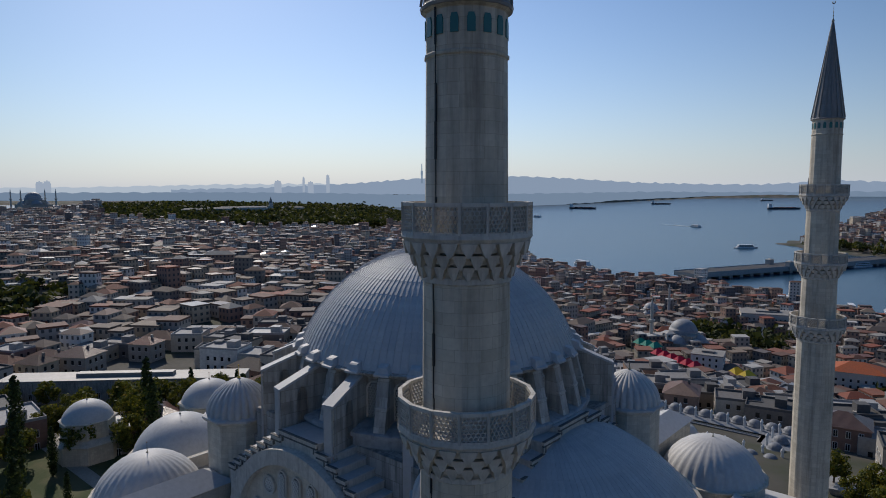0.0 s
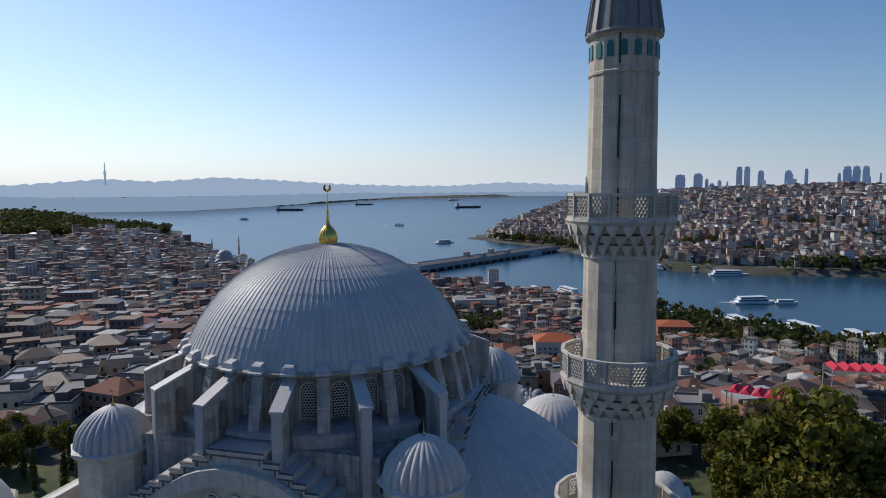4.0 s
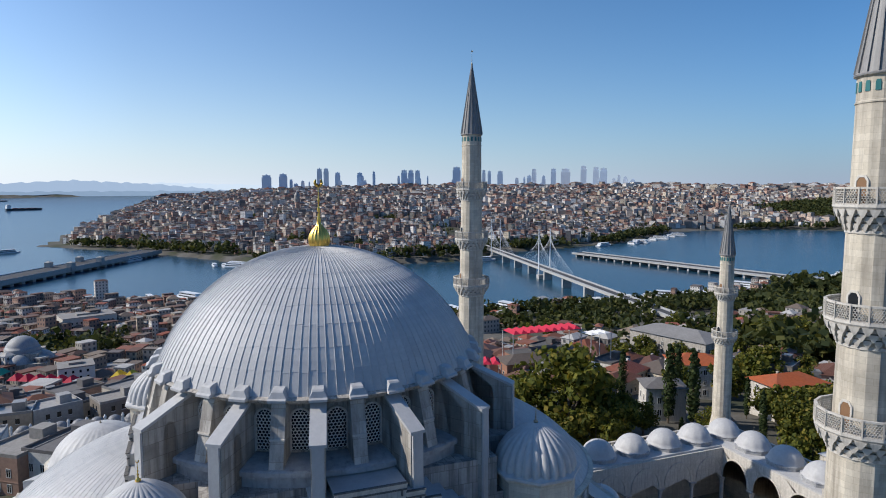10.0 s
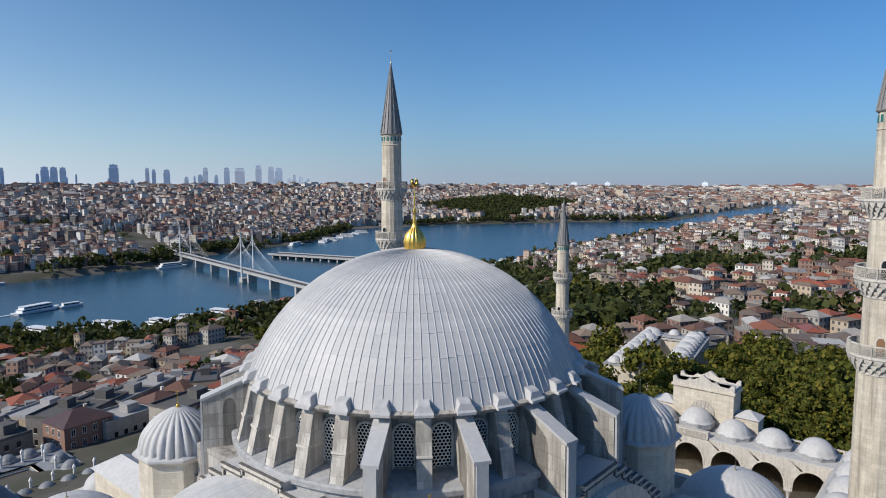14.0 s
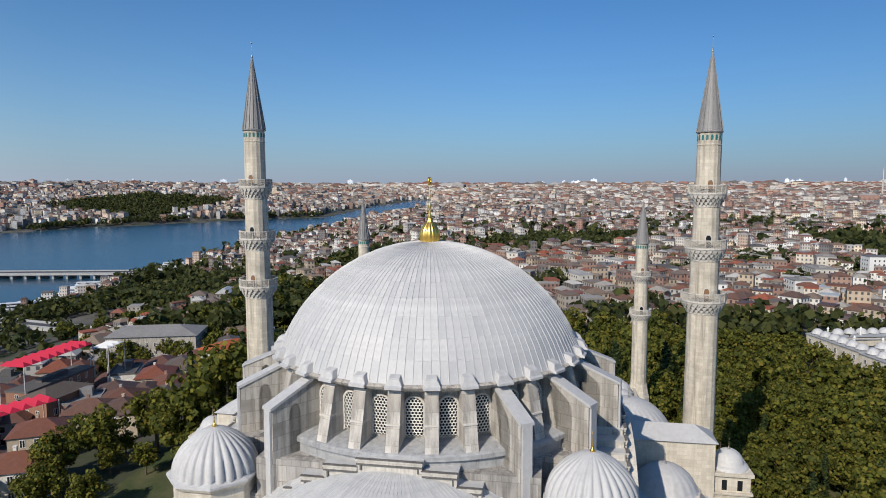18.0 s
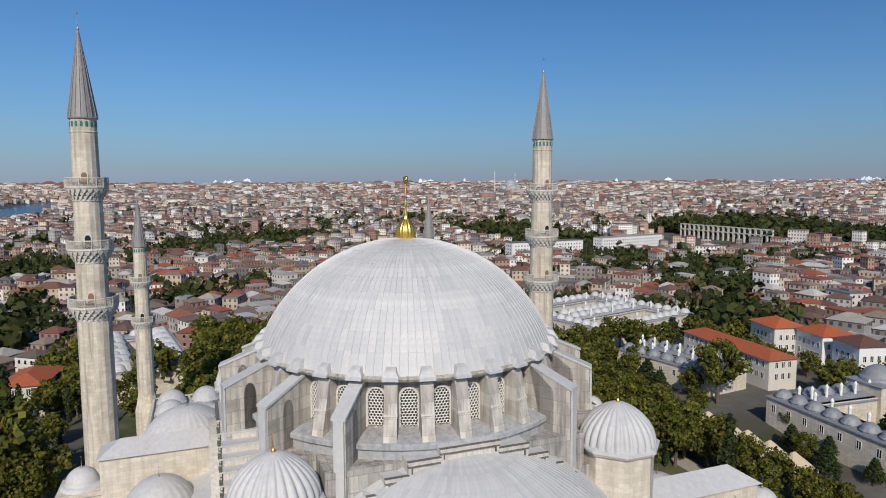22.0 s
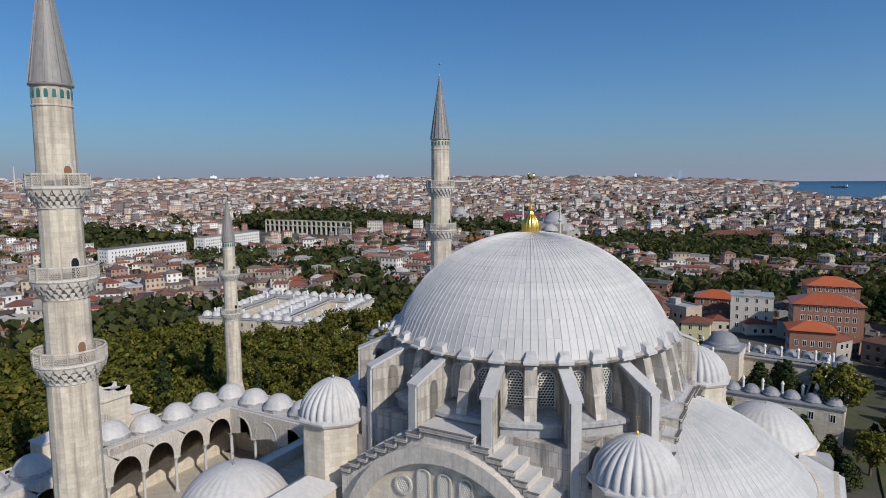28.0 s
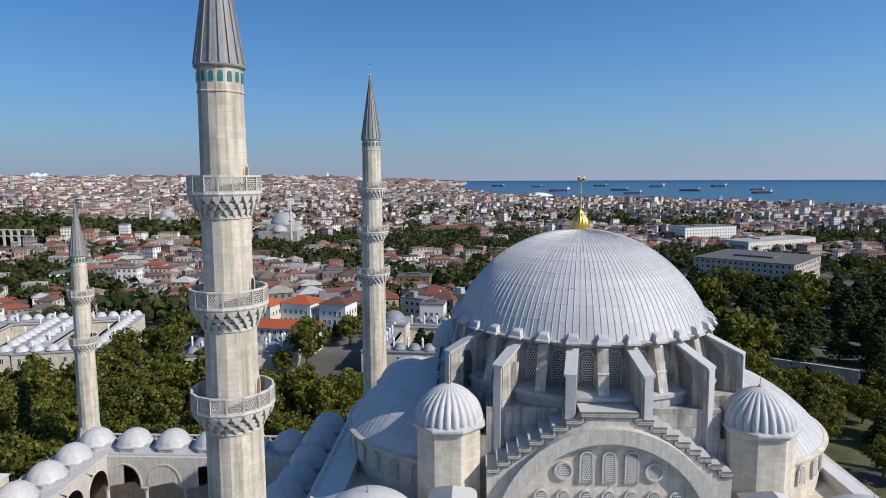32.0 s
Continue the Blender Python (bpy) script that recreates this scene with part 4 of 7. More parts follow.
def far_scale(d):
    """Distances past NEAR are drawn together, each thing shrunk with them, so that the horizon lies within reach."""
    d = np.asarray(d, float)
    f = np.where(d > NEAR, NEAR + 3300 * (1 - np.exp(-(d - NEAR) / 3300)), d)
    return f / np.maximum(d, 1)


def draw_in(x, y, z):
    k = far_scale(np.hypot(x, y))
    return x * k, y * k, EYE_Z + (z - EYE_Z) * k


HORN_S = [(4900, 880), (3500, 700), (2700, 520), (2146, 444), (1720, 556), (1226, 512), (970, 515), (770, 500), (640, 515), (535, 476), (404, 468),
          (325, 490), (253, 467), (185, 450), (116, 538), (42, 578), (-94, 656), (-190, 690), (-258, 780), (-340, 760), (-545, 850),
          (-600, 940), (-925, 1150), (-1190, 1580)]
MARMARA = [(-1600, 1500), (-1950, 1000), (-2200, 300), (-2250, -500), (-1900, -1300), (-1233, -1923), (-731, -2298), (-366, -2604), (-56, -3480), (200, -5200), (200, -60000)]
OPEN = [(-60000, -60000), (-60000, 400), (-6500, 900), (-5300, 1900), (-4040, 3410), (-2438, 4229), (-2687, 7760), (-889, 13500), (-529, 13500)]
HORN_N = [(-420, 7500), (-332, 1965), (-310, 1441), (-125, 1259), (11, 1060), (88, 920), (172, 880), (291, 887), (438, 895), (520, 985), (763, 1051),
          (857, 1086), (1190, 1320), (1510, 1276), (1895, 1058), (2172, 800), (2685, 868), (3474, 953), (4900, 1030)]
SHORE = np.array(HORN_S + MARMARA + OPEN + HORN_N, float)


def in_poly(x, y, poly):
    x, y = np.asarray(x, float), np.asarray(y, float)
    ins = np.zeros(x.shape, bool)
    for (x0, y0), (x1, y1) in zip(poly, np.roll(poly, -1, 0)):
        hit = (y0 > y) != (y1 > y)
        ins ^= hit & (x < (x1 - x0) * (y - y0) / ((y1 - y0) or 1e-9) + x0)
    return ins


def to_shore(x, y, poly):
    best = np.full(np.shape(x), 1e9)
    for (x0, y0), (x1, y1) in zip(poly, np.roll(poly, -1, 0)):
        dx, dy = x1 - x0, y1 - y0
        t = np.clip(((x - x0) * dx + (y - y0) * dy) / (dx * dx + dy * dy), 0, 1)
        best = np.minimum(best, np.hypot(x - x0 - t * dx, y - y0 - t * dy))
    return best


def smooth(a, b, v):
    t = np.clip((v - a) / (b - a), 0, 1)
    return t * t * (3 - 2 * t)


def waves(x, y, s, seed):
    return (np.sin(x / s + seed) * np.cos(y / s * 1.13 + 2.1 * seed) + 0.5 * np.sin((x + y) / s * 1.9 + 3 * seed)) / 1.5


def land(x, y):
    """Height of the true ground."""
    x, y = np.asarray(x, float), np.asarray(y, float)
    d = np.hypot(x, y)
    s = to_shore(x, y, SHORE)
    north = smooth(750, 950, y) * smooth(-700, -300, x) * smooth(6000, 5000, d)
    asia = smooth(-2200, -3000, x) * smooth(800, 2000, y)
    old = -56.5 + 53 * (1 - np.exp(-(s / (210 + 650 * smooth(-700, -1500, y))) ** 1.4))
    slope = np.interp(y + 0.28 * np.minimum(x + 60, 0), [90, 130, 172, 222, 280, 330, 430], [-2, -6, -15, -29, -41, -47, -56])
    k = smooth(-750, -350, x) * smooth(950, 550, x) * smooth(60, 120, y)
    old = np.where(k > 0, old * (1 - k) + np.minimum(old, slope) * k, old)
    old = old + 40 * smooth(900, 5200, d) * smooth(300, 1500, s) * smooth(-400, 1800, x) * smooth(600, 2600, s) - 10 * smooth(150, 500, d) * smooth(1500, 700, d) * smooth(200, -200, y)
    old = old - 13 * smooth(-450, -950, x) * smooth(100, 500, s)
    # the wooded point with the palace, at the mouth of the strait
    az_ = np.degrees(np.arctan2(y, x))
    point = np.interp(az_, [130, 133.6, 136.8, 141.2, 146.5, 152.7, 160], [-46, -42, -19, -7, -2, 4, 4])
    near_ = smooth(129, 134, az_) * smooth(168, 158, az_) * smooth(1150, 1750, d)
    old = old * (1 - near_) + point * near_
    gal = -57.2 + 108 * (1 - np.exp(-np.maximum(s - 42, 0) / 600)) + 8 * waves(x, y, 330, 1.3)
    h = old * (1 - north) + gal * north
    h = h * (1 - asia) + (-54 + 10 * (1 - np.exp(-s / 900))) * asia
    h = h + 4.0 * waves(x, y, 210, 0.7) * smooth(200, 600, d)
    terrace = smooth(190, 95, np.hypot(x - 20, y * 1.15))
    h = h * (1 - terrace) - 1.5 * terrace
    h = h + 5.2 * smooth(-86, -100, y) * smooth(-260, -200, y) * smooth(-75, -50, x) * smooth(150, 112, x)
    h = np.maximum(h, -58.4)
    return np.where(in_poly(x, y, SHORE), -64.0 - 4 * smooth(0, 60, s), h)


def sheet(name, radii_, az, height, material, kind="structure", label="", category=""):
    rr, aa = np.meshgrid(radii_, az, indexing="ij")
    x, y = rr * np.cos(aa), rr * np.sin(aa)
    z = height(x, y)
    X, Y, Z = draw_in(x, y, z)
    nr, na = rr.shape
    idx = np.arange(nr * na).reshape(nr, na)
    nxt = np.roll(idx, -1, 1)
    f = np.stack([idx[:-1], idx[1:], nxt[1:], nxt[:-1]], -1).reshape(-1, 4)
    me = bpy.data.meshes.new(name)
    v = np.stack([X, Y, Z], -1).reshape(-1, 3)
    me.from_pydata(v.tolist(), [], f.tolist())
    me.materials.append(material)
    me.polygons.foreach_set("use_smooth", [True] * len(me.polygons))
    return tagged(new(name, me), label, category, "", kind)


GROUND = mat("city_ground", (0.16, 0.15, 0.13), 0.95)
n_ = Net(GROUND)
c_ = n_.coord()
g1 = n_.noise(c_, 0.02, 5)
g2 = n_.noise(c_, 0.5, 5)
col_ = n_.ramp(g1, (0.4, (0.045, 0.055, 0.022)), (0.5, (0.085, 0.078, 0.06)), (0.66, (0.15, 0.14, 0.125)))
col_ = n_.mix(n_.math("MULTIPLY", n_.ramp(g2, (0.4, (0, 0, 0)), (0.7, (1, 1, 1))), 0.5), col_, (0.07, 0.068, 0.058))
n_.color(col_)
WATER = mat("sea_water", (0.012, 0.06, 0.11), 0.25, 0.0, 0.5)
n_ = Net(WATER)
c_ = n_.coord()
n_.bump(n_.math("ADD", n_.noise(c_, 0.25, 4), n_.math("MULTIPLY", n_.noise(n_.scaled(c_, (0.02, 0.05, 0.02)), 1.0, 3), 3.0)), 0.05, 0.35)
n_.color(n_.ramp(n_.noise(c_, 0.004, 4), (0.35, (0.012, 0.048, 0.085)), (0.7, (0.02, 0.07, 0.115))))

far_r = NEAR - 3300 * np.log(1 - (np.linspace(NEAR, 4770, 46)[1:] - NEAR) / 3300)
rings = np.concatenate([[0.5], np.linspace(15, 400, 34), np.linspace(415, NEAR, 66), far_r])
AZ = np.linspace(0, 2 * math.pi, 420, endpoint=False)
sheet("ground", rings, AZ, land, GROUND, "structure", "rolling ground of the city down to the water", "ground")
sheet("water", np.concatenate([np.linspace(300, NEAR, 12), far_r]), np.linspace(0, 2 * math.pi, 120, endpoint=False),
      lambda x, y: np.full(x.shape, SEA), WATER, "structure", "blue sea inlet and strait", "water")

LAWN = mat("park_lawn", (0.06, 0.08, 0.025), 0.95)
n_ = Net(LAWN)
c_ = n_.coord()
n_.color(n_.mix(n_.ramp(n_.noise(c_, 0.12, 5), (0.42, (0, 0, 0)), (0.62, (1, 1, 1))), (0.045, 0.065, 0.018), (0.11, 0.105, 0.05)))
n_.bump(n_.noise(c_, 2.5, 4), 0.6, 0.1)
PATH_M = stone_mat("pale_paving", (0.3, 0.275, 0.23), (0.4, 0.37, 0.31), (0.2, 0.18, 0.15), 0.4, (0.5, 0.5, 0.5))


def flat_piece(name, x0, x1, y0, y1, z, material, label, cat):
    bm = bmesh.new()
    box(bm, x0, x1, y0, y1, z - 0.3, z)
    tagged(part(name, bm, material), label, cat, "", "structure")


for k, (x0, x1, y0, y1) in enumerate(((-26, 84, -72, -42), (-118, -40, -108, -52), (-34, 84, 42, 72), (-118, -38, -44, 44), (96, 150, -60, 40))):
    flat_piece("lawn", x0, x1, y0, y1, -1.32, LAWN, "green lawn of the mosque garden", "lawn")
for x0, x1, y0, y1 in ((-38, 96, -42, -35), (-38, 96, 35, 42), (84, 96, -35, 35), (-38, -31, -35, 35), (-26, 84, -76, -72), (-118, -38, -4, -1), (-70, -67, -44, -4), (20, 23, -72, -42)):
    flat_piece("path", x0, x1, y0, y1, -1.26, PATH_M, "pale stone-paved garden path", "path")

# distant hills beyond the strait: a plain far backdrop, its haze painted as emission
def haze_glow_mat(name, colour):
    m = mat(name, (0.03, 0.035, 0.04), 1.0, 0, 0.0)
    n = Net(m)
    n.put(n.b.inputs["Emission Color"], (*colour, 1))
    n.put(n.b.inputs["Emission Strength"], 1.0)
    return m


# haze-blue glow per layer stands in for the air between
HILL, COAST, FARTHER = haze_glow_mat("far_hills", (0.36, 0.47, 0.62)), haze_glow_mat("far_coast", (0.25, 0.35, 0.48)), haze_glow_mat("farthest_hills", (0.62, 0.73, 0.84))
HAZY_TOWER = haze_glow_mat("tower_haze_glow", (0.48, 0.58, 0.71))


def ridge(name, crest, material, label, rough_=0.0008):
    """A long low hill as a solid ridge through (azimuth in degrees, distance, slope of the crest seen from the eye)."""
    bm = bmesh.new()
    az_, di_, sl_ = zip(*crest)
    n = 240
    rows = []
    for i in range(n + 1):
        a = az_[0] + (az_[-1] - az_[0]) * i / n
        dist, h = float(np.interp(a, az_, di_)), float(np.interp(a, az_, sl_))
        h += rough_ * (math.sin(a * 5.1) + 0.6 * math.sin(a * 13.7 + 1) + 0.4 * math.sin(a * 37.0 + 2))
        c, q = math.cos(radians(a)), math.sin(radians(a))
        rows.append([bm.verts.new((c * d_, q * d_, z_)) for d_, z_ in ((dist - 40, -62), (dist, EYE_Z + dist * h), (dist + 40, EYE_Z + dist * h - 4), (dist + 60, -62))])
    for p, q in zip(rows, rows[1:]):
        for k in range(3):
            bm.faces.new((p[k], p[k + 1], q[k + 1], q[k]))
    return tagged(part(name, bm, material, None, "", True), label, "hills", "", "structure")


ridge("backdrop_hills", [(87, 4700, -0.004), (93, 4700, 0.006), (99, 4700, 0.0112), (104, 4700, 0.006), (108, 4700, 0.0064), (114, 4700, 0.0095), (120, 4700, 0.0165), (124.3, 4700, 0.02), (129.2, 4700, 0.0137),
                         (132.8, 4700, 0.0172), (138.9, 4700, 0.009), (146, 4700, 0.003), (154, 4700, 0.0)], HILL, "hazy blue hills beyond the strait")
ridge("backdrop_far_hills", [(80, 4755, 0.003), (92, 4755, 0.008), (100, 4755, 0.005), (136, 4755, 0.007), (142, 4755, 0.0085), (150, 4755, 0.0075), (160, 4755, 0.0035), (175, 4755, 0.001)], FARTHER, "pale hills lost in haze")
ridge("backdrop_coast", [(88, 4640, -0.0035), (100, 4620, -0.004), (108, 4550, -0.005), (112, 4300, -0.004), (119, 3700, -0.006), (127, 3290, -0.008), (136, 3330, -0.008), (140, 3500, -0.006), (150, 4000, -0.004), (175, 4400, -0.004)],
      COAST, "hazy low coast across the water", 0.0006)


# ================= the city =================
def ramp_mat(name, stops, rough=0.85, island=True, windows=False):
    """Colours picked one by one per building; windows: dark openings by storey for walls seen from afar."""
    m = mat(name, (0.5, 0.5, 0.5), rough)
    n = Net(m)
    rnd = n.node("NewGeometry").outputs["Random Per Island"] if island else n.node("ObjectInfo").outputs["Random"]
    col = n.ramp(rnd, *[(i / len(stops), c) for i, c in enumerate(stops)], step=True)
    c = n.coord()
    dirt = n.noise(c, 0.15, 5, 0.65)
    col = n.mix(n.math("MULTIPLY", n.ramp(dirt, (0.42, (0, 0, 0)), (0.72, (1, 1, 1))), 0.3), col, (0.13, 0.115, 0.1))
    if windows:
        sep = n.node("SeparateXYZ")
        n.put(sep.inputs[0], n.coord("UV"))
        u = n.math("FRACT", n.math("DIVIDE", sep.outputs[0], 2.7))
        v = n.math("FRACT", n.math("DIVIDE", sep.outputs[1], 3.1))
        mu = n.math("MULTIPLY", n.math("GREATER_THAN", u, 0.3), n.math("LESS_THAN", u, 0.72))
        mv = n.math("MULTIPLY", n.math("GREATER_THAN", v, 0.3), n.math("LESS_THAN", v, 0.78))
        col = n.mix(n.math("MULTIPLY", n.math("MULTIPLY", mu, mv), 0.9), col, (0.035, 0.04, 0.05))
    else:
        n.put(n.b.inputs["Roughness"], n.ramp(n.math("FRACT", n.math("MULTIPLY", rnd, 37.0)), (0.0, (0.8, 0.8, 0.8)), (0.8, (0.55, 0.55, 0.55)), (0.93, (0.3, 0.3, 0.3)), step=True))
        fine = n.noise(c, 1.3, 4)
        col = n.mix(0.5, col, n.ramp(fine, (0.35, (0.62, 0.62, 0.62)), (0.65, (1, 1, 1))), "MULTIPLY")
    n.color(col)
    return m


PLASTER = [(0.62, 0.55, 0.45), (0.5, 0.4, 0.29), (0.4, 0.36, 0.31), (0.76, 0.73, 0.67), (0.38, 0.24, 0.18), (0.24, 0.21, 0.18), (0.46, 0.38, 0.28), (0.3, 0.18, 0.14), (0.42, 0.4, 0.37), (0.2, 0.185, 0.175)]
ROOFS = [(0.3, 0.085, 0.045), (0.18, 0.075, 0.048), (0.17, 0.13, 0.105), (0.25, 0.19, 0.14), (0.11, 0.062, 0.048), (0.36, 0.33, 0.29), (0.27, 0.1, 0.06), (0.2, 0.145, 0.11), (0.16, 0.085, 0.06), (0.5, 0.48, 0.45)]
FAR_WALL = ramp_mat("far_plaster", PLASTER, 0.6, windows=True)
FAR_ROOF = ramp_mat("far_roofs", ROOFS, 0.42)
PALE_WALL = ramp_mat("pale_far_plaster", [(0.74, 0.69, 0.62), (0.5, 0.39, 0.31), (0.62, 0.58, 0.53), (0.82, 0.8, 0.76), (0.5, 0.32, 0.24), (0.28, 0.24, 0.21), (0.72, 0.61, 0.46), (0.38, 0.22, 0.17), (0.8, 0.76, 0.7), (0.2, 0.185, 0.18), (0.66, 0.52, 0.42), (0.45, 0.42, 0.39)], windows=True)
PALE_ROOF = ramp_mat("pale_far_roofs", [(0.22, 0.085, 0.055), (0.19, 0.125, 0.095), (0.24, 0.1, 0.07), (0.15, 0.13, 0.12), (0.14, 0.075, 0.055), (0.36, 0.34, 0.32), (0.24, 0.175, 0.135), (0.12, 0.11, 0.1), (0.17, 0.085, 0.06), (0.5, 0.48, 0.46)], 0.42)


def city_mesh(name, X, Y, Z, W, D, H, A, hip, pale, label):
    """Many small buildings as one mesh: walls, and a hipped or flat roof on each."""
    n = len(X)
    c, s = np.cos(A), np.sin(A)
    def place(u, v, w):
        x, y = X + (u * c - v * s), Y + (u * s + v * c)
        px, py, pz = draw_in(x, y, Z + w)
        return np.stack([px, py, pz], -1)
    hw, hd = W / 2, D / 2
    base = np.full(n, -6.0)
    cor = [(-hw, -hd), (hw, -hd), (hw, hd), (-hw, hd)]
    wall = [place(u, v, base) for u, v in cor] + [place(u, v, H) for u, v in cor]
    over = np.where(hip, 0.45, 0.0)
    eave = np.where(hip, H + 0.003, H - 0.5)
    ro = [place(u * (1 + over / hw), v * (1 + over / hd), eave) for u, v in cor]
    top = np.where(hip, H + np.minimum(W, D) * 0.27, H + 0.35)
    inset = np.where(hip, np.minimum(hd, hw) * 0.98, -0.1)
    long_ = W >= D
    ix = np.where(hip, np.where(long_, inset, hw * 0.98), -0.1)
    iy = np.where(hip, np.where(long_, hd * 0.98, inset), -0.1)
    ro += [place(np.sign(u) * (np.abs(u) - ix), np.sign(v) * (np.abs(v) - iy), top) for u, v in cor]
    V = np.concatenate([np.stack(wall, 1), np.stack(ro, 1)], 1).reshape(-1, 3)
    o = np.arange(n)[:, None, None] * 16
    fw = np.array([(0, 1, 5, 4), (1, 2, 6, 5), (2, 3, 7, 6), (3, 0, 4, 7)])
    fr = np.array([(8, 9, 13, 12), (9, 10, 14, 13), (10, 11, 15, 14), (11, 8, 12, 15), (12, 13, 14, 15)])
    F = np.concatenate([(o + fw[None]), (o + fr[None])], 1).reshape(-1, 4)
    me = bpy.data.meshes.new(name)
    me.vertices.add(len(V))
    me.vertices.foreach_set("co", V.ravel())
    me.loops.add(len(F) * 4)
    me.loops.foreach_set("vertex_index", F.ravel())
    me.polygons.add(len(F))
    me.polygons.foreach_set("loop_start", np.arange(len(F)) * 4)
    me.materials.append(PALE_WALL if pale else FAR_WALL)
    me.materials.append(PALE_ROOF if pale else FAR_ROOF)
    me.polygons.foreach_set("material_index", np.tile(np.array([0] * 4 + [1] * 5), n))
    uv = me.uv_layers.new(name="uv")
    U = np.zeros((n, 9, 4, 2))
    for k, L in enumerate((W, D, W, D)):
        U[:, k, 1, 0] = U[:, k, 2, 0] = np.round(L / 2.7) * 2.7
        U[:, k, 2, 1] = U[:, k, 3, 1] = np.round((H + 6) / 3.1) * 3.1
    uv.data.foreach_set("uv", U.ravel())
    me.update(calc_edges=True)
    me.validate()
    me.shade_flat()
    return tagged(new(name, me), label, "buildings", "", "stuff")


# open ground where no ordinary house stands: (x0, x1, y0, y1)
CLEAR = [(-52, -26, -160, -78), (-105, 190, -78, 80), (-30, 175, -185, -78), (-190, -48, -280, -78), (-230, -110, -390, -265), (235, 345, 255, 420), (140, 260, 300, 375),
         (325, 400, 300, 640), (425, 520, 880, 1210), (560, 720, 430, 520), (570, 620, 860, 930), (-330, -240, 690, 800), (-110, -60, 1150, 1230), (420, 660, -600, -455), (452, 520, -445, -240), (330, 405, -900, -840), (238, 288, -535, -500), (80, 125, 118, 146), (52, 80, 102, 120), (152, 192, 124, 168), (120, 145, 80, 106),
         (-190, -112, -6, 66), (-232, -200, 78, 106), (50, 100, 40, 88), (100, 150, 55, 90), (-118, -30, 258, 300), (-130, -98, 308, 334), (-60, 30, 95, 132), (183, 252, 222, 268), (138, 174, 180, 208), (40, 110, 425, 510)]
WOODS = [(196, 235, -95, -30), (400, 610, 285, 440), (-45, 20, -400, -335), (-60, 20, -670, -605), (260, 455, -690, -590), (400, 700, -760, -584), (-420, -240, -320, -100), (90, 240, 425, 470), (-130, -60, 400, 470), (500, 800, -420, -300), (1700, 2300, 1200, 1600), (250, 480, 380, 455), (200, 330, 90, 190)]


# larger flat-roofed blocks that stand among the houses: x, y, width, depth, height, turn
pick_ = random.Random(12)
BLOCKS = []
while len(BLOCKS) < 40:
    b_ = (pick_.uniform(300, 660), pick_.uniform(-320, 70)) if len(BLOCKS) < 24 else (pick_.uniform(40, 330), pick_.uniform(-620, -250))
    if all(math.hypot(b_[0] - q[0], b_[1] - q[1]) > 42 for q in BLOCKS) and not (320 < b_[0] < 400 and -340 < b_[1] < -160) and math.hypot(b_[0] - 216, b_[1] + 600) > 60:
        BLOCKS.append(b_ + (pick_.uniform(14, 27), pick_.uniform(10, 16), pick_.choice((9.4, 9.4, 12.6)), pick_.uniform(-30, 30)))
CLEAR += [(q[0] - q[2] * 0.55, q[0] + q[2] * 0.55, q[1] - q[3] * 0.8, q[1] + q[3] * 0.8) for q in BLOCKS]


def free(x, y, boxes):
    ok = np.ones(x.shape, bool)
    for x0, x1, y0, y1 in boxes:
        ok &= ~((x > x0) & (x < x1) & (y > y0) & (y < y1))
    return ok


rng = np.random.default_rng(7)


def green(x, y):
    """Where gardens and trees stand between the houses."""
    lush = 0.46 * smooth(-150, -220, y) * smooth(-1200, -700, y) * smooth(300, 150, x)
    lush = lush + 0.05 * smooth(150, 230, x) * smooth(-320, -200, y) * smooth(150, 40, y) * smooth(1200, 800, x)
    lush = lush - 1.6 * smooth(330, 380, x) * smooth(690, 640, x) * smooth(-330, -380, y) * smooth(-590, -575, y)
    lush = lush - 1.2 * smooth(40, -60, x) * smooth(60, 140, y) * smooth(-1500, -1200, x)
    return waves(x, y, 95, 0.3) + 0.7 * waves(x, y, 38, 1.1) + 0.35 * waves(x, y, 17, 2.3) + lush


def palace_wood(x, y):
    """The wooded point with the old palace."""
    d, a = np.hypot(x, y), np.degrees(np.arctan2(y, x))
    return (a > 128.5) & (a < 160) & (d > np.interp(a, [128.5, 133, 137, 141, 149, 153, 160], [1800, 1400, 1050, 1060, 1120, 1220, 1400])) & (d < 2150)


def lots(r0, r1, size):
    """Jittered lots in a ring, as true places."""
    out = []
    m = int(2 * r1 / size)
    g = (np.arange(m) + 0.5) * size - r1
    gx, gy = np.meshgrid(g, g)
    gx, gy = gx.ravel(), gy.ravel()
    d = np.hypot(gx, gy)
    k = (d >= r0) & (d < r1)
    gx, gy = gx[k], gy[k]
    gx = gx + rng.uniform(-0.3, 0.3, gx.size) * size
    gy = gy + rng.uniform(-0.3, 0.3, gy.size) * size
    az = np.degrees(np.arctan2(gy, gx))
    ok = ~in_poly(gx, gy, SHORE) & ((np.hypot(gx, gy) < 345) | ((az > -128) & (az < 170))) & ~((gx < -1500) & (gy > 1200))
    gx, gy = gx[ok], gy[ok]
    s = to_shore(gx, gy, SHORE)
    ok = (s > np.where(gy > 700, 44, 12)) & free(gx, gy, CLEAR) & free(gx, gy, WOODS) & (rng.random(gx.size) > 0.07) & ~palace_wood(gx, gy) & (green(gx, gy) < np.where(np.hypot(gx, gy) < 1700, np.where(np.hypot(gx, gy) < 900, 0.36, 0.62), 1.15))
    return gx[ok], gy[ok]


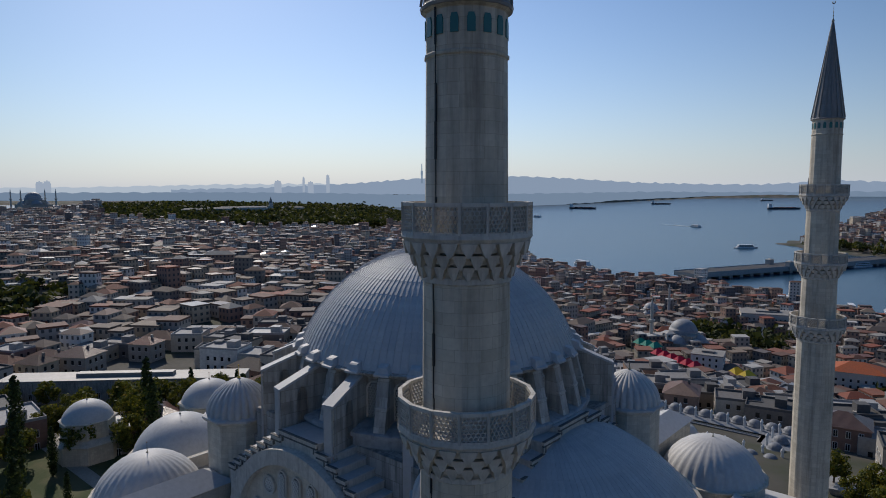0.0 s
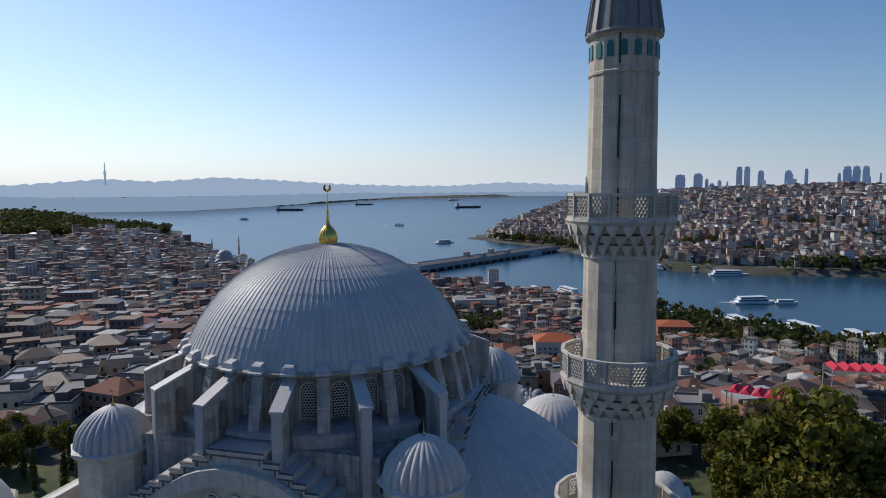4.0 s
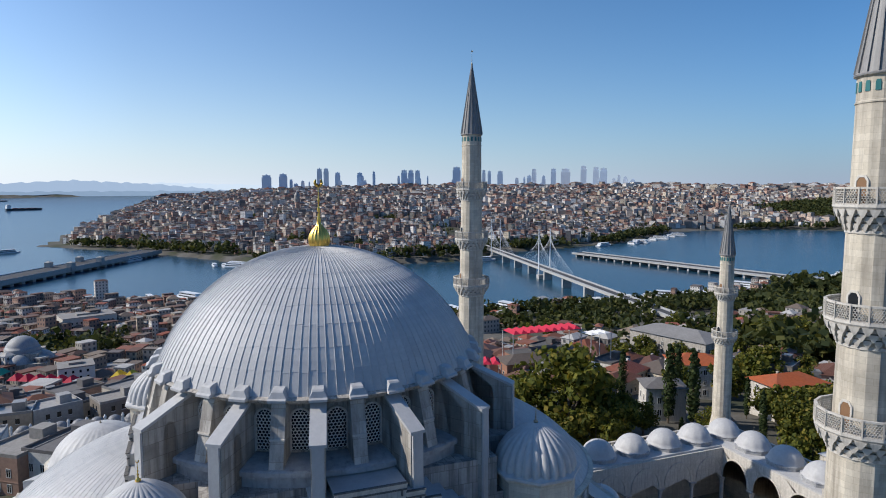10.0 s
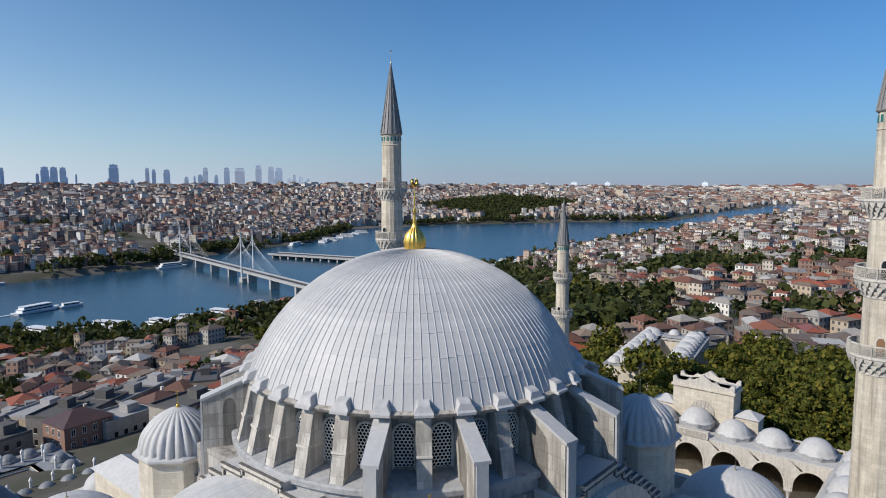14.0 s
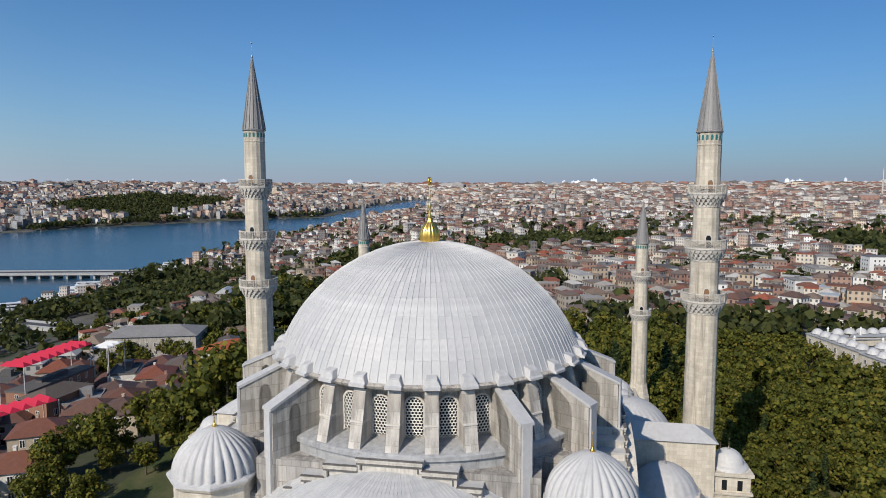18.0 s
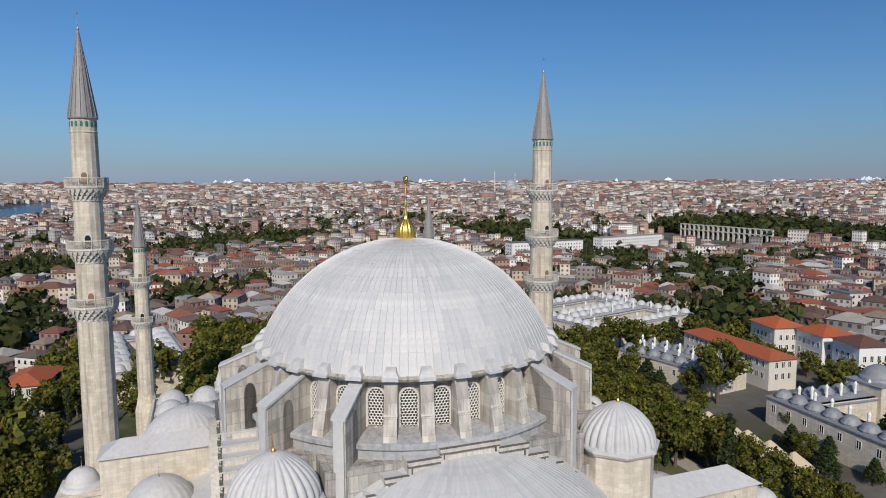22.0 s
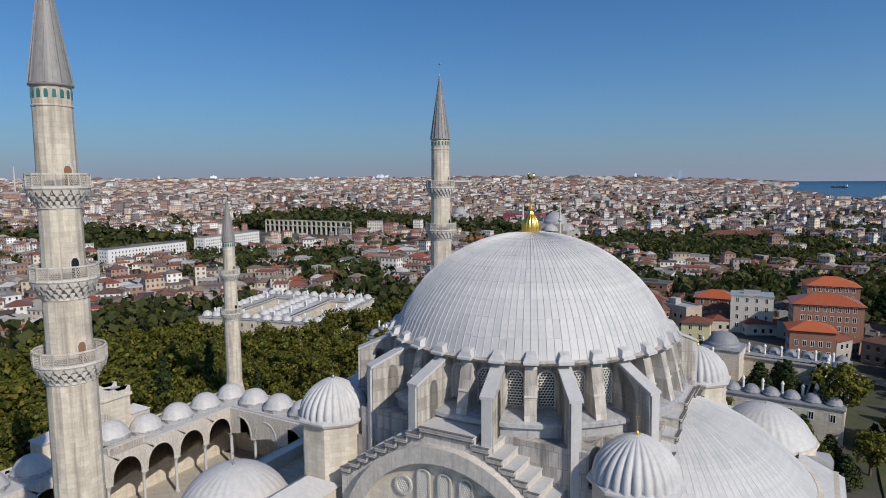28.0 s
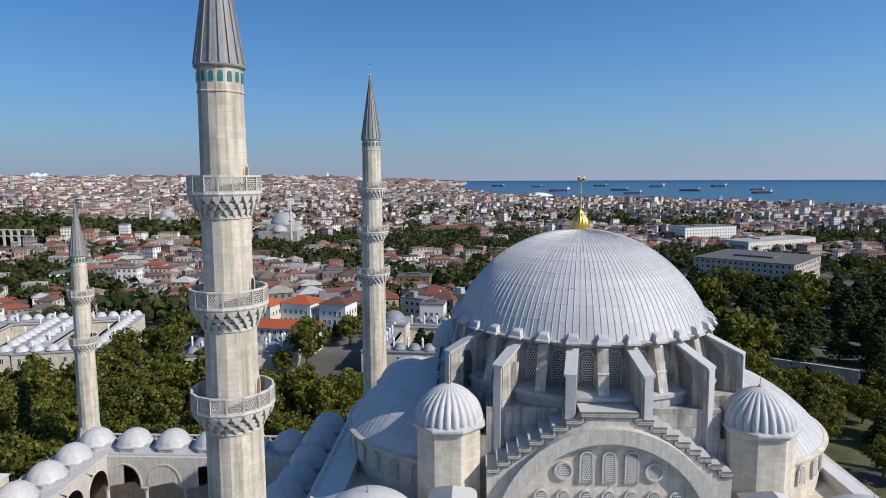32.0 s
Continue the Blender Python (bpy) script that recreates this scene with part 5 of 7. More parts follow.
def fill(name, r0, r1, size, hlo, hhi, hip_share, label, pale=False):
    x, y = lots(r0, r1, size)
    n = x.size
    block = np.sin(np.floor(x / 70 + 0.3 * np.sin(y / 60)) * 12.9898 + np.floor(y / 55) * 78.233) * 437.58
    ang = 0.6 * waves(x, y, 260, 2.0) + 1.3 * (block - np.floor(block)) + rng.normal(0, 0.12, n)
    w, d = rng.uniform(0.45, 1.15, n) * size, rng.uniform(0.4, 0.9, n) * size
    big = rng.random(n) < 0.06
    w, d = np.where(big, w * 1.9, w), np.where(big, d * 1.25, d)
    h = rng.uniform(hlo, hhi, n) * np.where(rng.random(n) < 0.08, 1.4, 1.0)
    hip = rng.random(n) < np.where((x < 20) & (y > 40), 0.5 * hip_share, hip_share)
    return city_mesh(name, x, y, land(x, y), w, d, h, ang, hip, pale, label)


fill("quarter_houses", 345, 640, 10.5, 4.5, 12, 0.55, "crowded low houses with tiled and flat roofs")
fill("town_houses", 640, 1100, 10.8, 6, 17, 0.45, "crowded town houses with tiled and flat roofs", True)
fill("city_blocks", 1100, 1700, 12.5, 8, 21, 0.35, "dense city blocks on the slopes", True)
fill("far_blocks", 1700, 3200, 20, 9, 25, 0.3, "dense far city blocks", True)
fill("farther_blocks", 3200, 6500, 48, 12, 30, 0.25, "hazy far city blocks", True)
fill("horizon_blocks", 6500, 11000, 165, 12, 30, 0.2, "hazy blocks on the horizon", True)


# ================= trees =================
LEAF = mat("leaves", (0.07, 0.1, 0.02), 0.75, 0, 0.2)
n_ = Net(LEAF)
r_ = n_.node("NewGeometry").outputs["Random Per Island"]
o_ = n_.node("ObjectInfo").outputs["Random"]
col_ = n_.ramp(r_, (0.0, (0.038, 0.052, 0.011)), (0.5, (0.105, 0.118, 0.019)), (0.85, (0.19, 0.178, 0.026)), (1.0, (0.25, 0.18, 0.035)))
col_ = n_.mix(n_.math("MULTIPLY", o_, 0.45), col_, (0.07, 0.075, 0.015))
n_.color(col_)
LEAF_D = mat("dark_needles", (0.025, 0.045, 0.02), 0.8, 0, 0.2)
n_ = Net(LEAF_D)
n_.color(n_.ramp(n_.node("NewGeometry").outputs["Random Per Island"], (0.0, (0.018, 0.032, 0.012)), (0.6, (0.04, 0.06, 0.02)), (1.0, (0.075, 0.095, 0.032))))
LEAF_W = mat("wood_leaves", (0.05, 0.07, 0.02), 0.75, 0, 0.2)
n_ = Net(LEAF_W)
n_.color(n_.ramp(n_.node("NewGeometry").outputs["Random Per Island"], (0.0, (0.026, 0.038, 0.014)), (0.6, (0.056, 0.066, 0.02)), (1.0, (0.1, 0.1, 0.028))))
for m_ in (LEAF, LEAF_D, LEAF_W):
    n_ = Net(m_)
    tl = n_.t.nodes.new("ShaderNodeBsdfTranslucent")
    n_.put(tl.inputs[0], n_.mix(1.0, n_.b.inputs["Base Color"].links[0].from_socket, (1.5, 1.4, 0.8), "MULTIPLY"))
    ms = n_.t.nodes.new("ShaderNodeMixShader")
    ms.inputs[0].default_value = 0.28
    n_.put(ms.inputs[1], n_.b.outputs[0])
    n_.put(ms.inputs[2], tl.outputs[0])
    n_.put(n_.t.nodes["Material Output"].inputs[0], ms.outputs[0])
BARK = stone_mat("bark", (0.09, 0.07, 0.05), (0.16, 0.13, 0.1), (0.05, 0.04, 0.03), 0.6)


def leaf_mesh(name, centres, radii3, per, size, material, seed):
    """Leafy sprays: small bent quads scattered over the outside of many clumps."""
    g = np.random.default_rng(seed)
    n = len(centres) * per
    C = np.repeat(np.asarray(centres, float), per, 0)
    R = np.repeat(np.asarray(radii3, float), per, 0)
    v = g.normal(size=(n, 3))
    v /= np.linalg.norm(v, axis=1)[:, None]
    P = C + v * R * g.uniform(0.62, 1.05, n)[:, None]
    t1 = np.cross(v, g.normal(size=(n, 3)))
    t1 /= np.linalg.norm(t1, axis=1)[:, None]
    t2 = np.cross(v, t1) * 0.8 + v * g.uniform(-0.5, 0.5, n)[:, None]
    s = size * g.uniform(0.6, 1.35, n)[:, None]
    V = np.stack([P - t1 * s - t2 * s * 0.4, P + t1 * s * 0.4 - t2 * s, P + t1 * s + t2 * s * 0.5, P - t1 * s * 0.3 + t2 * s], 1).reshape(-1, 3)
    F = np.arange(n * 4).reshape(-1, 4)
    me = bpy.data.meshes.new(name)
    me.from_pydata(V.tolist(), [], F.tolist())
    me.materials.append(material)
    return me


def trunk_mesh(h, r, limbs, spread, seed):
    g = random.Random(seed)
    bm = bmesh.new()

    def limb(p, q, r0, r1, k=6):
        d = (q - p).normalized()
        a = d.orthogonal().normalized()
        b = d.cross(a)
        rows = [[bm.verts.new(o + (a * math.cos(2 * math.pi * i / k) + b * math.sin(2 * math.pi * i / k)) * rr) for i in range(k)] for o, rr in ((p, r0), (q, r1))]
        for i in range(k):
            bm.faces.new((rows[0][i], rows[0][(i + 1) % k], rows[1][(i + 1) % k], rows[1][i]))
    fork = Vector((g.uniform(-0.3, 0.3), g.uniform(-0.3, 0.3), h * 0.38))
    limb(Vector((0, 0, -1)), fork, r * 1.25, r * 0.8, 8)
    for i in range(limbs):
        a = 2 * math.pi * i / limbs + g.uniform(-0.3, 0.3)
        s = spread * g.uniform(0.35, 0.8)
        q = Vector((s * math.cos(a), s * math.sin(a), h * g.uniform(0.6, 0.85)))
        limb(fork, q, r * 0.5, r * 0.12)
    limb(fork, Vector((0, 0, h * 0.9)), r * 0.6, r * 0.15)
    return mesh_of(bm, "trunk", BARK)


TREES = []
for k in range(5):
    g = np.random.default_rng(20 + k)
    cs, rs = [], []
    while len(cs) < 60:
        p = g.uniform(-1, 1, 3)
        q = np.linalg.norm(p * (1, 1, 1.0))
        if 0.35 < q < 1.0:
            lump = 1 + 0.18 * math.sin(3 * math.atan2(p[1], p[0]) + k)
            cs.append((p[0] * 5.4 * lump, p[1] * 5.4 * lump, 9.6 + p[2] * (4.6 + 0.5 * (k % 3))))
            rs.append(g.uniform(1.3, 2.1) * np.array((1, 1, 0.8)))
    TREES.append((leaf_mesh("crown", cs, rs, 42, 0.4, LEAF, 40 + k), trunk_mesh(13, 0.42, 6, 5.0, k)))
g = np.random.default_rng(90)
cs = [(0.25 * math.sin(i * 2.4), 0.25 * math.cos(i * 2.4), 1.5 + i * 0.42) for i in range(30)]
CYPRESS = (leaf_mesh("crown", cs, [np.array((1, 1, 1.0)) * (1.25 * math.sin(min(1, (i + 3) / 16) * math.pi / 2) * (1 - (i / 31) ** 2.6) + 0.15) for i in range(30)], 40, 0.25, LEAF_D, 91), trunk_mesh(10, 0.2, 3, 0.4, 17))
cs, rs = [], []
for lv in range(9):
    n_l = 9 - lv // 2
    rad = 6.0 * (1 - lv / 10.5)
    for i in range(n_l):
        a = 2 * math.pi * i / n_l + lv * 0.7
        cs.append((rad * 0.62 * math.cos(a), rad * 0.62 * math.sin(a), 3.0 + lv * 1.15 + 0.35 * math.sin(3.7 * i + lv)))
        rs.append((rad * 0.45, rad * 0.45, 0.42))
CEDAR = (leaf_mesh("crown", cs, rs, 32, 0.42, LEAF_D, 93), trunk_mesh(13, 0.35, 7, 3.0, 18))


FAR_TREES = []


def tree(x, y, kind_="plane", s=1.0, turn=0.0, z=None):
    if kind_ == "plane" and math.hypot(x, y) > 128:
        FAR_TREES.append((x, y, s, turn))
        return
    pair = {"plane": None, "cypress": CYPRESS, "cedar": CEDAR}[kind_] or TREES[int(abs(x * 7 + y * 3)) % 5]
    words = {"plane": ("tree", "broad leafy green tree beside the mosque walls"), "cypress": ("cypress", "slim dark green cypress"), "cedar": ("cedar", "dark layered cedar in the park")}[kind_]
    zz = float(land(np.array([x]), np.array([y]))[0]) if z is None else z
    t = thing(words[0], words[1], "tree", (x, y, zz), turn, words[0] + "s round the mosque")
    t.scale = (s, s, s)
    put("trunk", pair[1], t)
    put("crown", pair[0], t)


# trees that stand out, then the groves behind and between them
BIG = [(97, -77), (60, -100), (118, -68), (161, -70), (150, -40), (116, -84), (93, -81), (78, -72), (116, -52), (48, -66),
       (161, -55), (74, 68), (147, 16), (142, 1), (132, 33), (170, 100), (108, 36), (163, 60), (129, -50), (147, -9), (142, -28), (-73, 65), (-60, 75)]
for i, (x, y) in enumerate(BIG):
    tree(x, y, "plane", (0.85 + 0.3 * ((i * 37) % 10) / 10), i * 47)
for x, y, s_ in ((-33, -99, 0.95), (1, -94, 0.6), (3, -103, 0.65), (-44, -92, 0.7), (64, 57, 1.65), (57, 50, 0.85), (65, 48, 0.9), (51, 56, 0.8), (72, 53, 0.95), (78, 58, 0.85), (73, 64, 1.2), (57, 64, 1.1), (63, 74, 1.0), (53, 80, 0.9), (44, 84, 0.75), (35, 78, 0.6), (128, 76, 0.9), (118, 84, 0.8), (146, 84, 0.9), (156, 96, 0.9)):
    tree(x, y, "plane", s_, x * 20)
for i, (x, y) in enumerate([(102, 89), (99, 66), (103, 62), (-120, -8), (-91, -16), (-96, 12), (-70, -22), (-64, 30), (-88, 30), (28, -72), (86, -42), (100, -40), (101, -28), (-112, 18), (-78, -30), (112, 78)]):
    tree(x, y, "cypress", 1.1 + 0.4 * ((i * 29) % 10) / 10, i * 31)
gr = random.Random(5)
gz_ = lambda x, y: float(land(np.array([x]), np.array([y]))[0])


def grove(n, x0, x1, y0, y1, kinds, lo, hi, gap, keep=lambda x, y: True):
    got = []
    tries = 0
    while len(got) < n and tries < n * 20:
        tries += 1
        x, y = gr.uniform(x0, x1), gr.uniform(y0, y1)
        if keep(x, y) and all((x - a) ** 2 + (y - b) ** 2 > gap * gap for a, b in got + BIG):
            got.append((x, y))
            tree(x, y, gr.choice(kinds), gr.uniform(lo, hi), gr.uniform(0, 360))


grove(92, 86, 195, -55, 22, ("plane",), 0.75, 1.05, 6.0)
grove(60, 86, 190, -98, -56, ("plane",), 0.55, 0.75, 5.4)
grove(64, 38, 112, -80, -40, ("plane", "plane", "plane", "plane", "cypress"), 0.6, 0.85, 5.4)
grove(12, -64, -46, -178, -104, ("plane", "cedar"), 0.5, 0.8, 6)
grove(9, -5, 48, -90, -58, ("plane", "plane", "cypress"), 0.45, 0.65, 7)
grove(12, 84, 130, 40, 66, ("plane", "cypress", "cypress"), 0.5, 0.8, 6.5)
grove(60, -130, -60, -60, 55, ("cypress", "plane", "plane"), 0.5, 0.85, 5.5, lambda x, y: (x + 53) ** 2 + (y + 3) ** 2 > 330 and (x + 81) ** 2 + (y - 18) ** 2 > 220)
grove(128, -185, -52, -272, -118, ("cedar",) * 9 + ("plane",), 0.8, 1.35, 6.5, lambda x, y: x + y < -165)
grove(28, -104, -54, -108, -60, ("plane", "plane", "cedar"), 0.55, 0.85, 5.5)
grove(14, -42, 48, -101, -92, ("plane", "plane", "cedar"), 0.3, 0.45, 4.5)
grove(30, -40, 72, -86, -72, ("plane", "plane", "plane", "cedar"), 0.45, 0.66, 5)
grove(14, 58, 104, -97, -85, ("plane", "plane", "plane", "cedar"), 0.42, 0.6, 5)
grove(8, 120, 150, 48, 58, ("plane",), 0.6, 0.8, 5)
grove(4, 16, 32, -124, -110, ("plane", "cedar"), 0.5, 0.7, 5)
grove(4, -26, -12, -124, -106, ("plane", "cedar"), 0.5, 0.7, 5)
grove(5, 104, 122, -124, -108, ("plane",), 0.7, 0.85, 6)
grove(7, 58, 100, -147, -139, ("plane", "plane", "cedar"), 0.4, 0.55, 5)
grove(7, 96, 124, -160, -136, ("plane", "cedar"), 0.6, 0.8, 7)
grove(7, 36, 56, -160, -132, ("plane",), 0.5, 0.7, 7)
grove(6, 0, 24, -150, -130, ("plane", "plane", "cedar"), 0.45, 0.6, 7)
grove(14, 215, 330, 100, 185, ("plane", "cedar"), 0.8, 1.1, 9)
grove(22, 190, 330, 185, 330, ("plane",), 0.6, 0.95, 10, lambda x, y: not (180 < x < 300 and 235 < y < 300))

grove(16, 128, 190, 66, 150, ("plane",), 0.55, 0.8, 8, lambda x, y: not (124 < x < 168 and 56 < y < 126))
grove(12, 20, 60, 66, 95, ("plane",), 0.4, 0.6, 6)

for k in range(8):
    tree(-172 + 8 * k, -6 + 7.6 * k, "plane", 0.45 + 0.05 * (k % 3), k * 50)

# the farther trees of the groves, joined: every third leaf, larger
LITE = []
for crown, trunk in TREES:
    co = np.empty(len(crown.vertices) * 3)
    crown.vertices.foreach_get("co", co)
    co = co.reshape(-1, 4, 3)[::3]
    mid = co.mean(1, keepdims=True)
    LITE.append((mid + (co - mid) * 1.6).reshape(-1, 3))
fv = []
for x, y, s_, a in FAR_TREES:
    co = LITE[int(abs(x * 7 + y * 3)) % 5] * s_
    c, q = math.cos(radians(a)), math.sin(radians(a))
    fv.append(np.stack([co[:, 0] * c - co[:, 1] * q + x, co[:, 0] * q + co[:, 1] * c + y, co[:, 2] + gz_(x, y)], -1))
fv = np.concatenate(fv)
me = bpy.data.meshes.new("grove_crowns")
me.vertices.add(len(fv))
me.vertices.foreach_set("co", fv.ravel())
me.loops.add(len(fv))
me.loops.foreach_set("vertex_index", np.arange(len(fv)))
me.polygons.add(len(fv) // 4)
me.polygons.foreach_set("loop_start", np.arange(0, len(fv), 4))
me.materials.append(LEAF)
me.update(calc_edges=True)
tagged(new("grove_crowns", me), "dense olive-green crowns of the groves behind the mosque", "trees", "", "stuff")
bm = bmesh.new()
for x, y, s_, a in FAR_TREES:
    bmesh.ops.create_cone(bm, segments=6, radius1=0.5 * s_, radius2=0.3 * s_, depth=9 * s_, matrix=Matrix.Translation((x, y, gz_(x, y) + 3.5 * s_)))
tagged(part("grove_trunks", bm, BARK), "brown trunks of the groves", "trees", "", "stuff")

# far woods and street trees as many small leafy clumps
def wood_mesh(name, x, y, z, r, label):
    g = np.random.default_rng(len(name))
    X, Y, Z = draw_in(x, y, z)
    k = far_scale(np.hypot(x, y))
    c = np.stack([X, Y, Z + r * k * 0.9], -1)
    off = g.normal(size=(len(c), 4, 3)) * (np.array((0.5, 0.5, 0.35)) * (r * k)[:, None, None])
    cc = (c[:, None] + off).reshape(-1, 3)
    rr = np.repeat(r * k * 0.6, 4)
    me = leaf_mesh(name, cc, np.stack([rr, rr, rr * 0.8], -1), 6, 1.0, LEAF_W, 3)
    co = np.empty(len(me.vertices) * 3)
    me.vertices.foreach_get("co", co)
    co = co.reshape(-1, 4, 3)
    mid = co.mean(1, keepdims=True)
    s = np.repeat(np.repeat(rr * 0.54, 6)[:, None, None], 1, 1)
    co = mid + (co - mid) * s
    me.vertices.foreach_set("co", co.ravel())
    return tagged(new(name, me), label, "trees", "", "stuff")


wx, wy = [], []
for x0, x1, y0, y1 in WOODS:
    n = int((x1 - x0) * (y1 - y0) / (90 if abs(x0) < 700 else 210))
    wx.append(rng.uniform(x0, x1, n)), wy.append(rng.uniform(y0, y1, n))
wx, wy = np.concatenate(wx), np.concatenate(wy)
pa, pd_ = np.radians(rng.uniform(128.5, 160, 5200)), rng.uniform(1200, 2150, 5200)
px_, py_ = pd_ * np.cos(pa), pd_ * np.sin(pa)
ok = palace_wood(px_, py_)
wx, wy = np.concatenate([wx, px_[ok]]), np.concatenate([wy, py_[ok]])
fa, fd = np.radians(rng.uniform(-112, 60, 9000)), 520 + 2300 * rng.random(9000) ** 1.5
fx, fy = fd * np.cos(fa), fd * np.sin(fa)
ok = (waves(fx, fy, 150, 0.9) + 0.6 * waves(fx, fy, 52, 1.9) + rng.normal(0, 0.35, fx.size) > 0.3) & free(fx, fy, CLEAR)
wx, wy = np.concatenate([wx, fx[ok]]), np.concatenate([wy, fy[ok]])
qx, qy = rng.uniform(-330, 2200, 9000), rng.uniform(820, 1400, 9000)
ok = (to_shore(qx, qy, SHORE) > 12) & (to_shore(qx, qy, SHORE) < 42) & (waves(qx, qy, 120, 0.4) > -0.25)
wx, wy = np.concatenate([wx, qx[ok]]), np.concatenate([wy, qy[ok]])
ok = ~in_poly(wx, wy, SHORE)
wx, wy = wx[ok], wy[ok]
wood_mesh("woods", wx, wy, land(wx, wy) + 2.5, rng.uniform(3.5, 7, wx.size) * np.where(np.hypot(wx, wy) > 700, 1.6, 1.0), "dark green wooded parks between the houses")
sx_, sy_ = rng.normal(0, 800, 60000), rng.normal(0, 800, 60000)
ok = ~in_poly(sx_, sy_, SHORE) & free(sx_, sy_, CLEAR[:5]) & free(sx_, sy_, [(430, 670, -585, -400)]) & (np.hypot(sx_, sy_) > 210) & (np.hypot(sx_, sy_) < 2400) & (green(sx_, sy_) + rng.normal(0, 0.2, sx_.size) > np.where(np.hypot(sx_, sy_) < 900, 0.38, 0.66))
sx_, sy_ = sx_[ok], sy_[ok]
wood_mesh("street_trees", sx_, sy_, land(sx_, sy_) + 2, rng.uniform(3.5, 6.5, sx_.size), "scattered green street trees between houses")

# ================= houses near the mosque =================
WALLS_N = ramp_mat("house_plaster", PLASTER, island=False)
TILES_N = ramp_mat("clay_tiles", [(0.22, 0.066, 0.034), (0.14, 0.06, 0.04), (0.19, 0.07, 0.04), (0.11, 0.062, 0.048), (0.16, 0.08, 0.056), (0.13, 0.1, 0.08)], island=False)
n_ = Net(TILES_N)
c_ = n_.coord()
wv = n_.node("TexWave")
n_.put(wv.inputs["Vector"], c_)
wv.inputs["Scale"].default_value, wv.inputs["Distortion"].default_value = 1.6, 0.6
n_.bump(n_.math("ADD", wv.outputs["Fac"], n_.noise(c_, 2.0)), 0.5, 0.06)
FLAT_N = ramp_mat("roof_felt", [(0.26, 0.25, 0.24), (0.17, 0.16, 0.155), (0.32, 0.3, 0.275), (0.12, 0.115, 0.11), (0.4, 0.39, 0.38)], island=False)
WHITE = mat("white_paint", (0.75, 0.74, 0.71), 0.6)
RED = mat("red_canvas", (0.5, 0.018, 0.05), 0.75)
YELLOW = mat("yellow_canvas", (0.72, 0.5, 0.03), 0.7)
TAN = mat("tan_canvas", (0.5, 0.42, 0.3), 0.8)
GREEN = mat("green_canvas", (0.02, 0.3, 0.2), 0.7)
ORANGE_T = ramp_mat("new_clay_tiles", [(0.46, 0.11, 0.035), (0.42, 0.1, 0.03)], island=False)

bm = bmesh.new()
box(bm, -0.55, 0.55, -0.05, 0.03, 0, 0.1)
box(bm, -0.55, 0.55, -0.05, 0.03, 1.7, 1.8)
for x in (-0.5, 0.0, 0.5):
    box(bm, x - 0.05, x + 0.05, -0.045, 0.03, 0.1, 1.7)
WIN_FRAME = mesh_of(bm, "window", WHITE)
WIN_FRAME.materials.append(DARK)
bm = bmesh.new()
bm.from_mesh(WIN_FRAME)
v = [bm.verts.new(p) for p in ((-0.5, -0.015, 0.08), (0.5, -0.015, 0.08), (0.5, -0.015, 1.72), (-0.5, -0.015, 1.72))]
f = bm.faces.new(v)
f.material_index = 1
bm.to_mesh(WIN_FRAME)
bm.free()


bm = bmesh.new()
box(bm, -0.58, 0.58, -0.07, 0.03, -0.02, 0.1)
v = [bm.verts.new(p) for p in ((-0.5, -0.015, 0.1), (0.5, -0.015, 0.1), (0.5, -0.015, 1.5), (-0.5, -0.015, 1.5))]
bm.faces.new(v).material_index = 1
FAR_FRAME = mesh_of(bm, "glazing", WHITE)


def house_meshes(w, d, h, hip):
    """Walls with a plinth and a storey band, and a roof with eaves or a parapet, foot at z = 0."""
    bm = bmesh.new()
    box(bm, -w / 2, w / 2, -d / 2, d / 2, -7, h)
    box(bm, -w / 2 - 0.08, w / 2 + 0.08, -d / 2 - 0.08, d / 2 + 0.08, 3.0, 3.18)
    wall = mesh_of(bm, "wall", WALLS_N)
    bm = bmesh.new()
    if hip:
        hipped(bm, -w / 2, w / 2, -d / 2, d / 2, h + 0.01, h + min(w, d) * 0.26, 0.5, 0.49)
        rm = TILES_N
    else:
        for x0, x1, y0, y1 in ((-w / 2, w / 2, -d / 2, -d / 2 + 0.25), (-w / 2, w / 2, d / 2 - 0.25, d / 2), (-w / 2, -w / 2 + 0.25, -d / 2 + 0.25, d / 2 - 0.25), (w / 2 - 0.25, w / 2, -d / 2 + 0.25, d / 2 - 0.25)):
            box(bm, x0, x1, y0, y1, h, h + 0.7)
        box(bm, -w / 2 + 0.25, w / 2 - 0.25, -d / 2 + 0.25, d / 2 - 0.25, h, h + 0.12)
        box(bm, w * 0.1, w * 0.35, -d * 0.2, d * 0.15, h + 0.12, h + 2.4)
        rm = FLAT_N
    return wall, mesh_of(bm, "roof", rm)


bm = bmesh.new()
box(bm, -0.35, 0.35, -0.3, 0.3, -1.5, 1.6)
box(bm, -0.42, 0.42, -0.37, 0.37, 1.6, 1.75)
CHIM = mesh_of(bm, "chimney", WALLS_N)


def window_spots(w, d, h, step=2.7):
    out = []
    for side, L, off in ((0, w, d), (1, d, w), (2, w, d), (3, d, w)):
        k = max(1, int((L - 1.2) / step))
        for fl in range(max(1, int(h / 3.1))):
            for i in range(k):
                u = (i - (k - 1) / 2) * step
                out.append((side, Matrix.Rotation(side * math.pi / 2, 4, "Z") @ Matrix.Translation((u, -off / 2 - 0.02, 0.9 + fl * 3.1))))
    return out


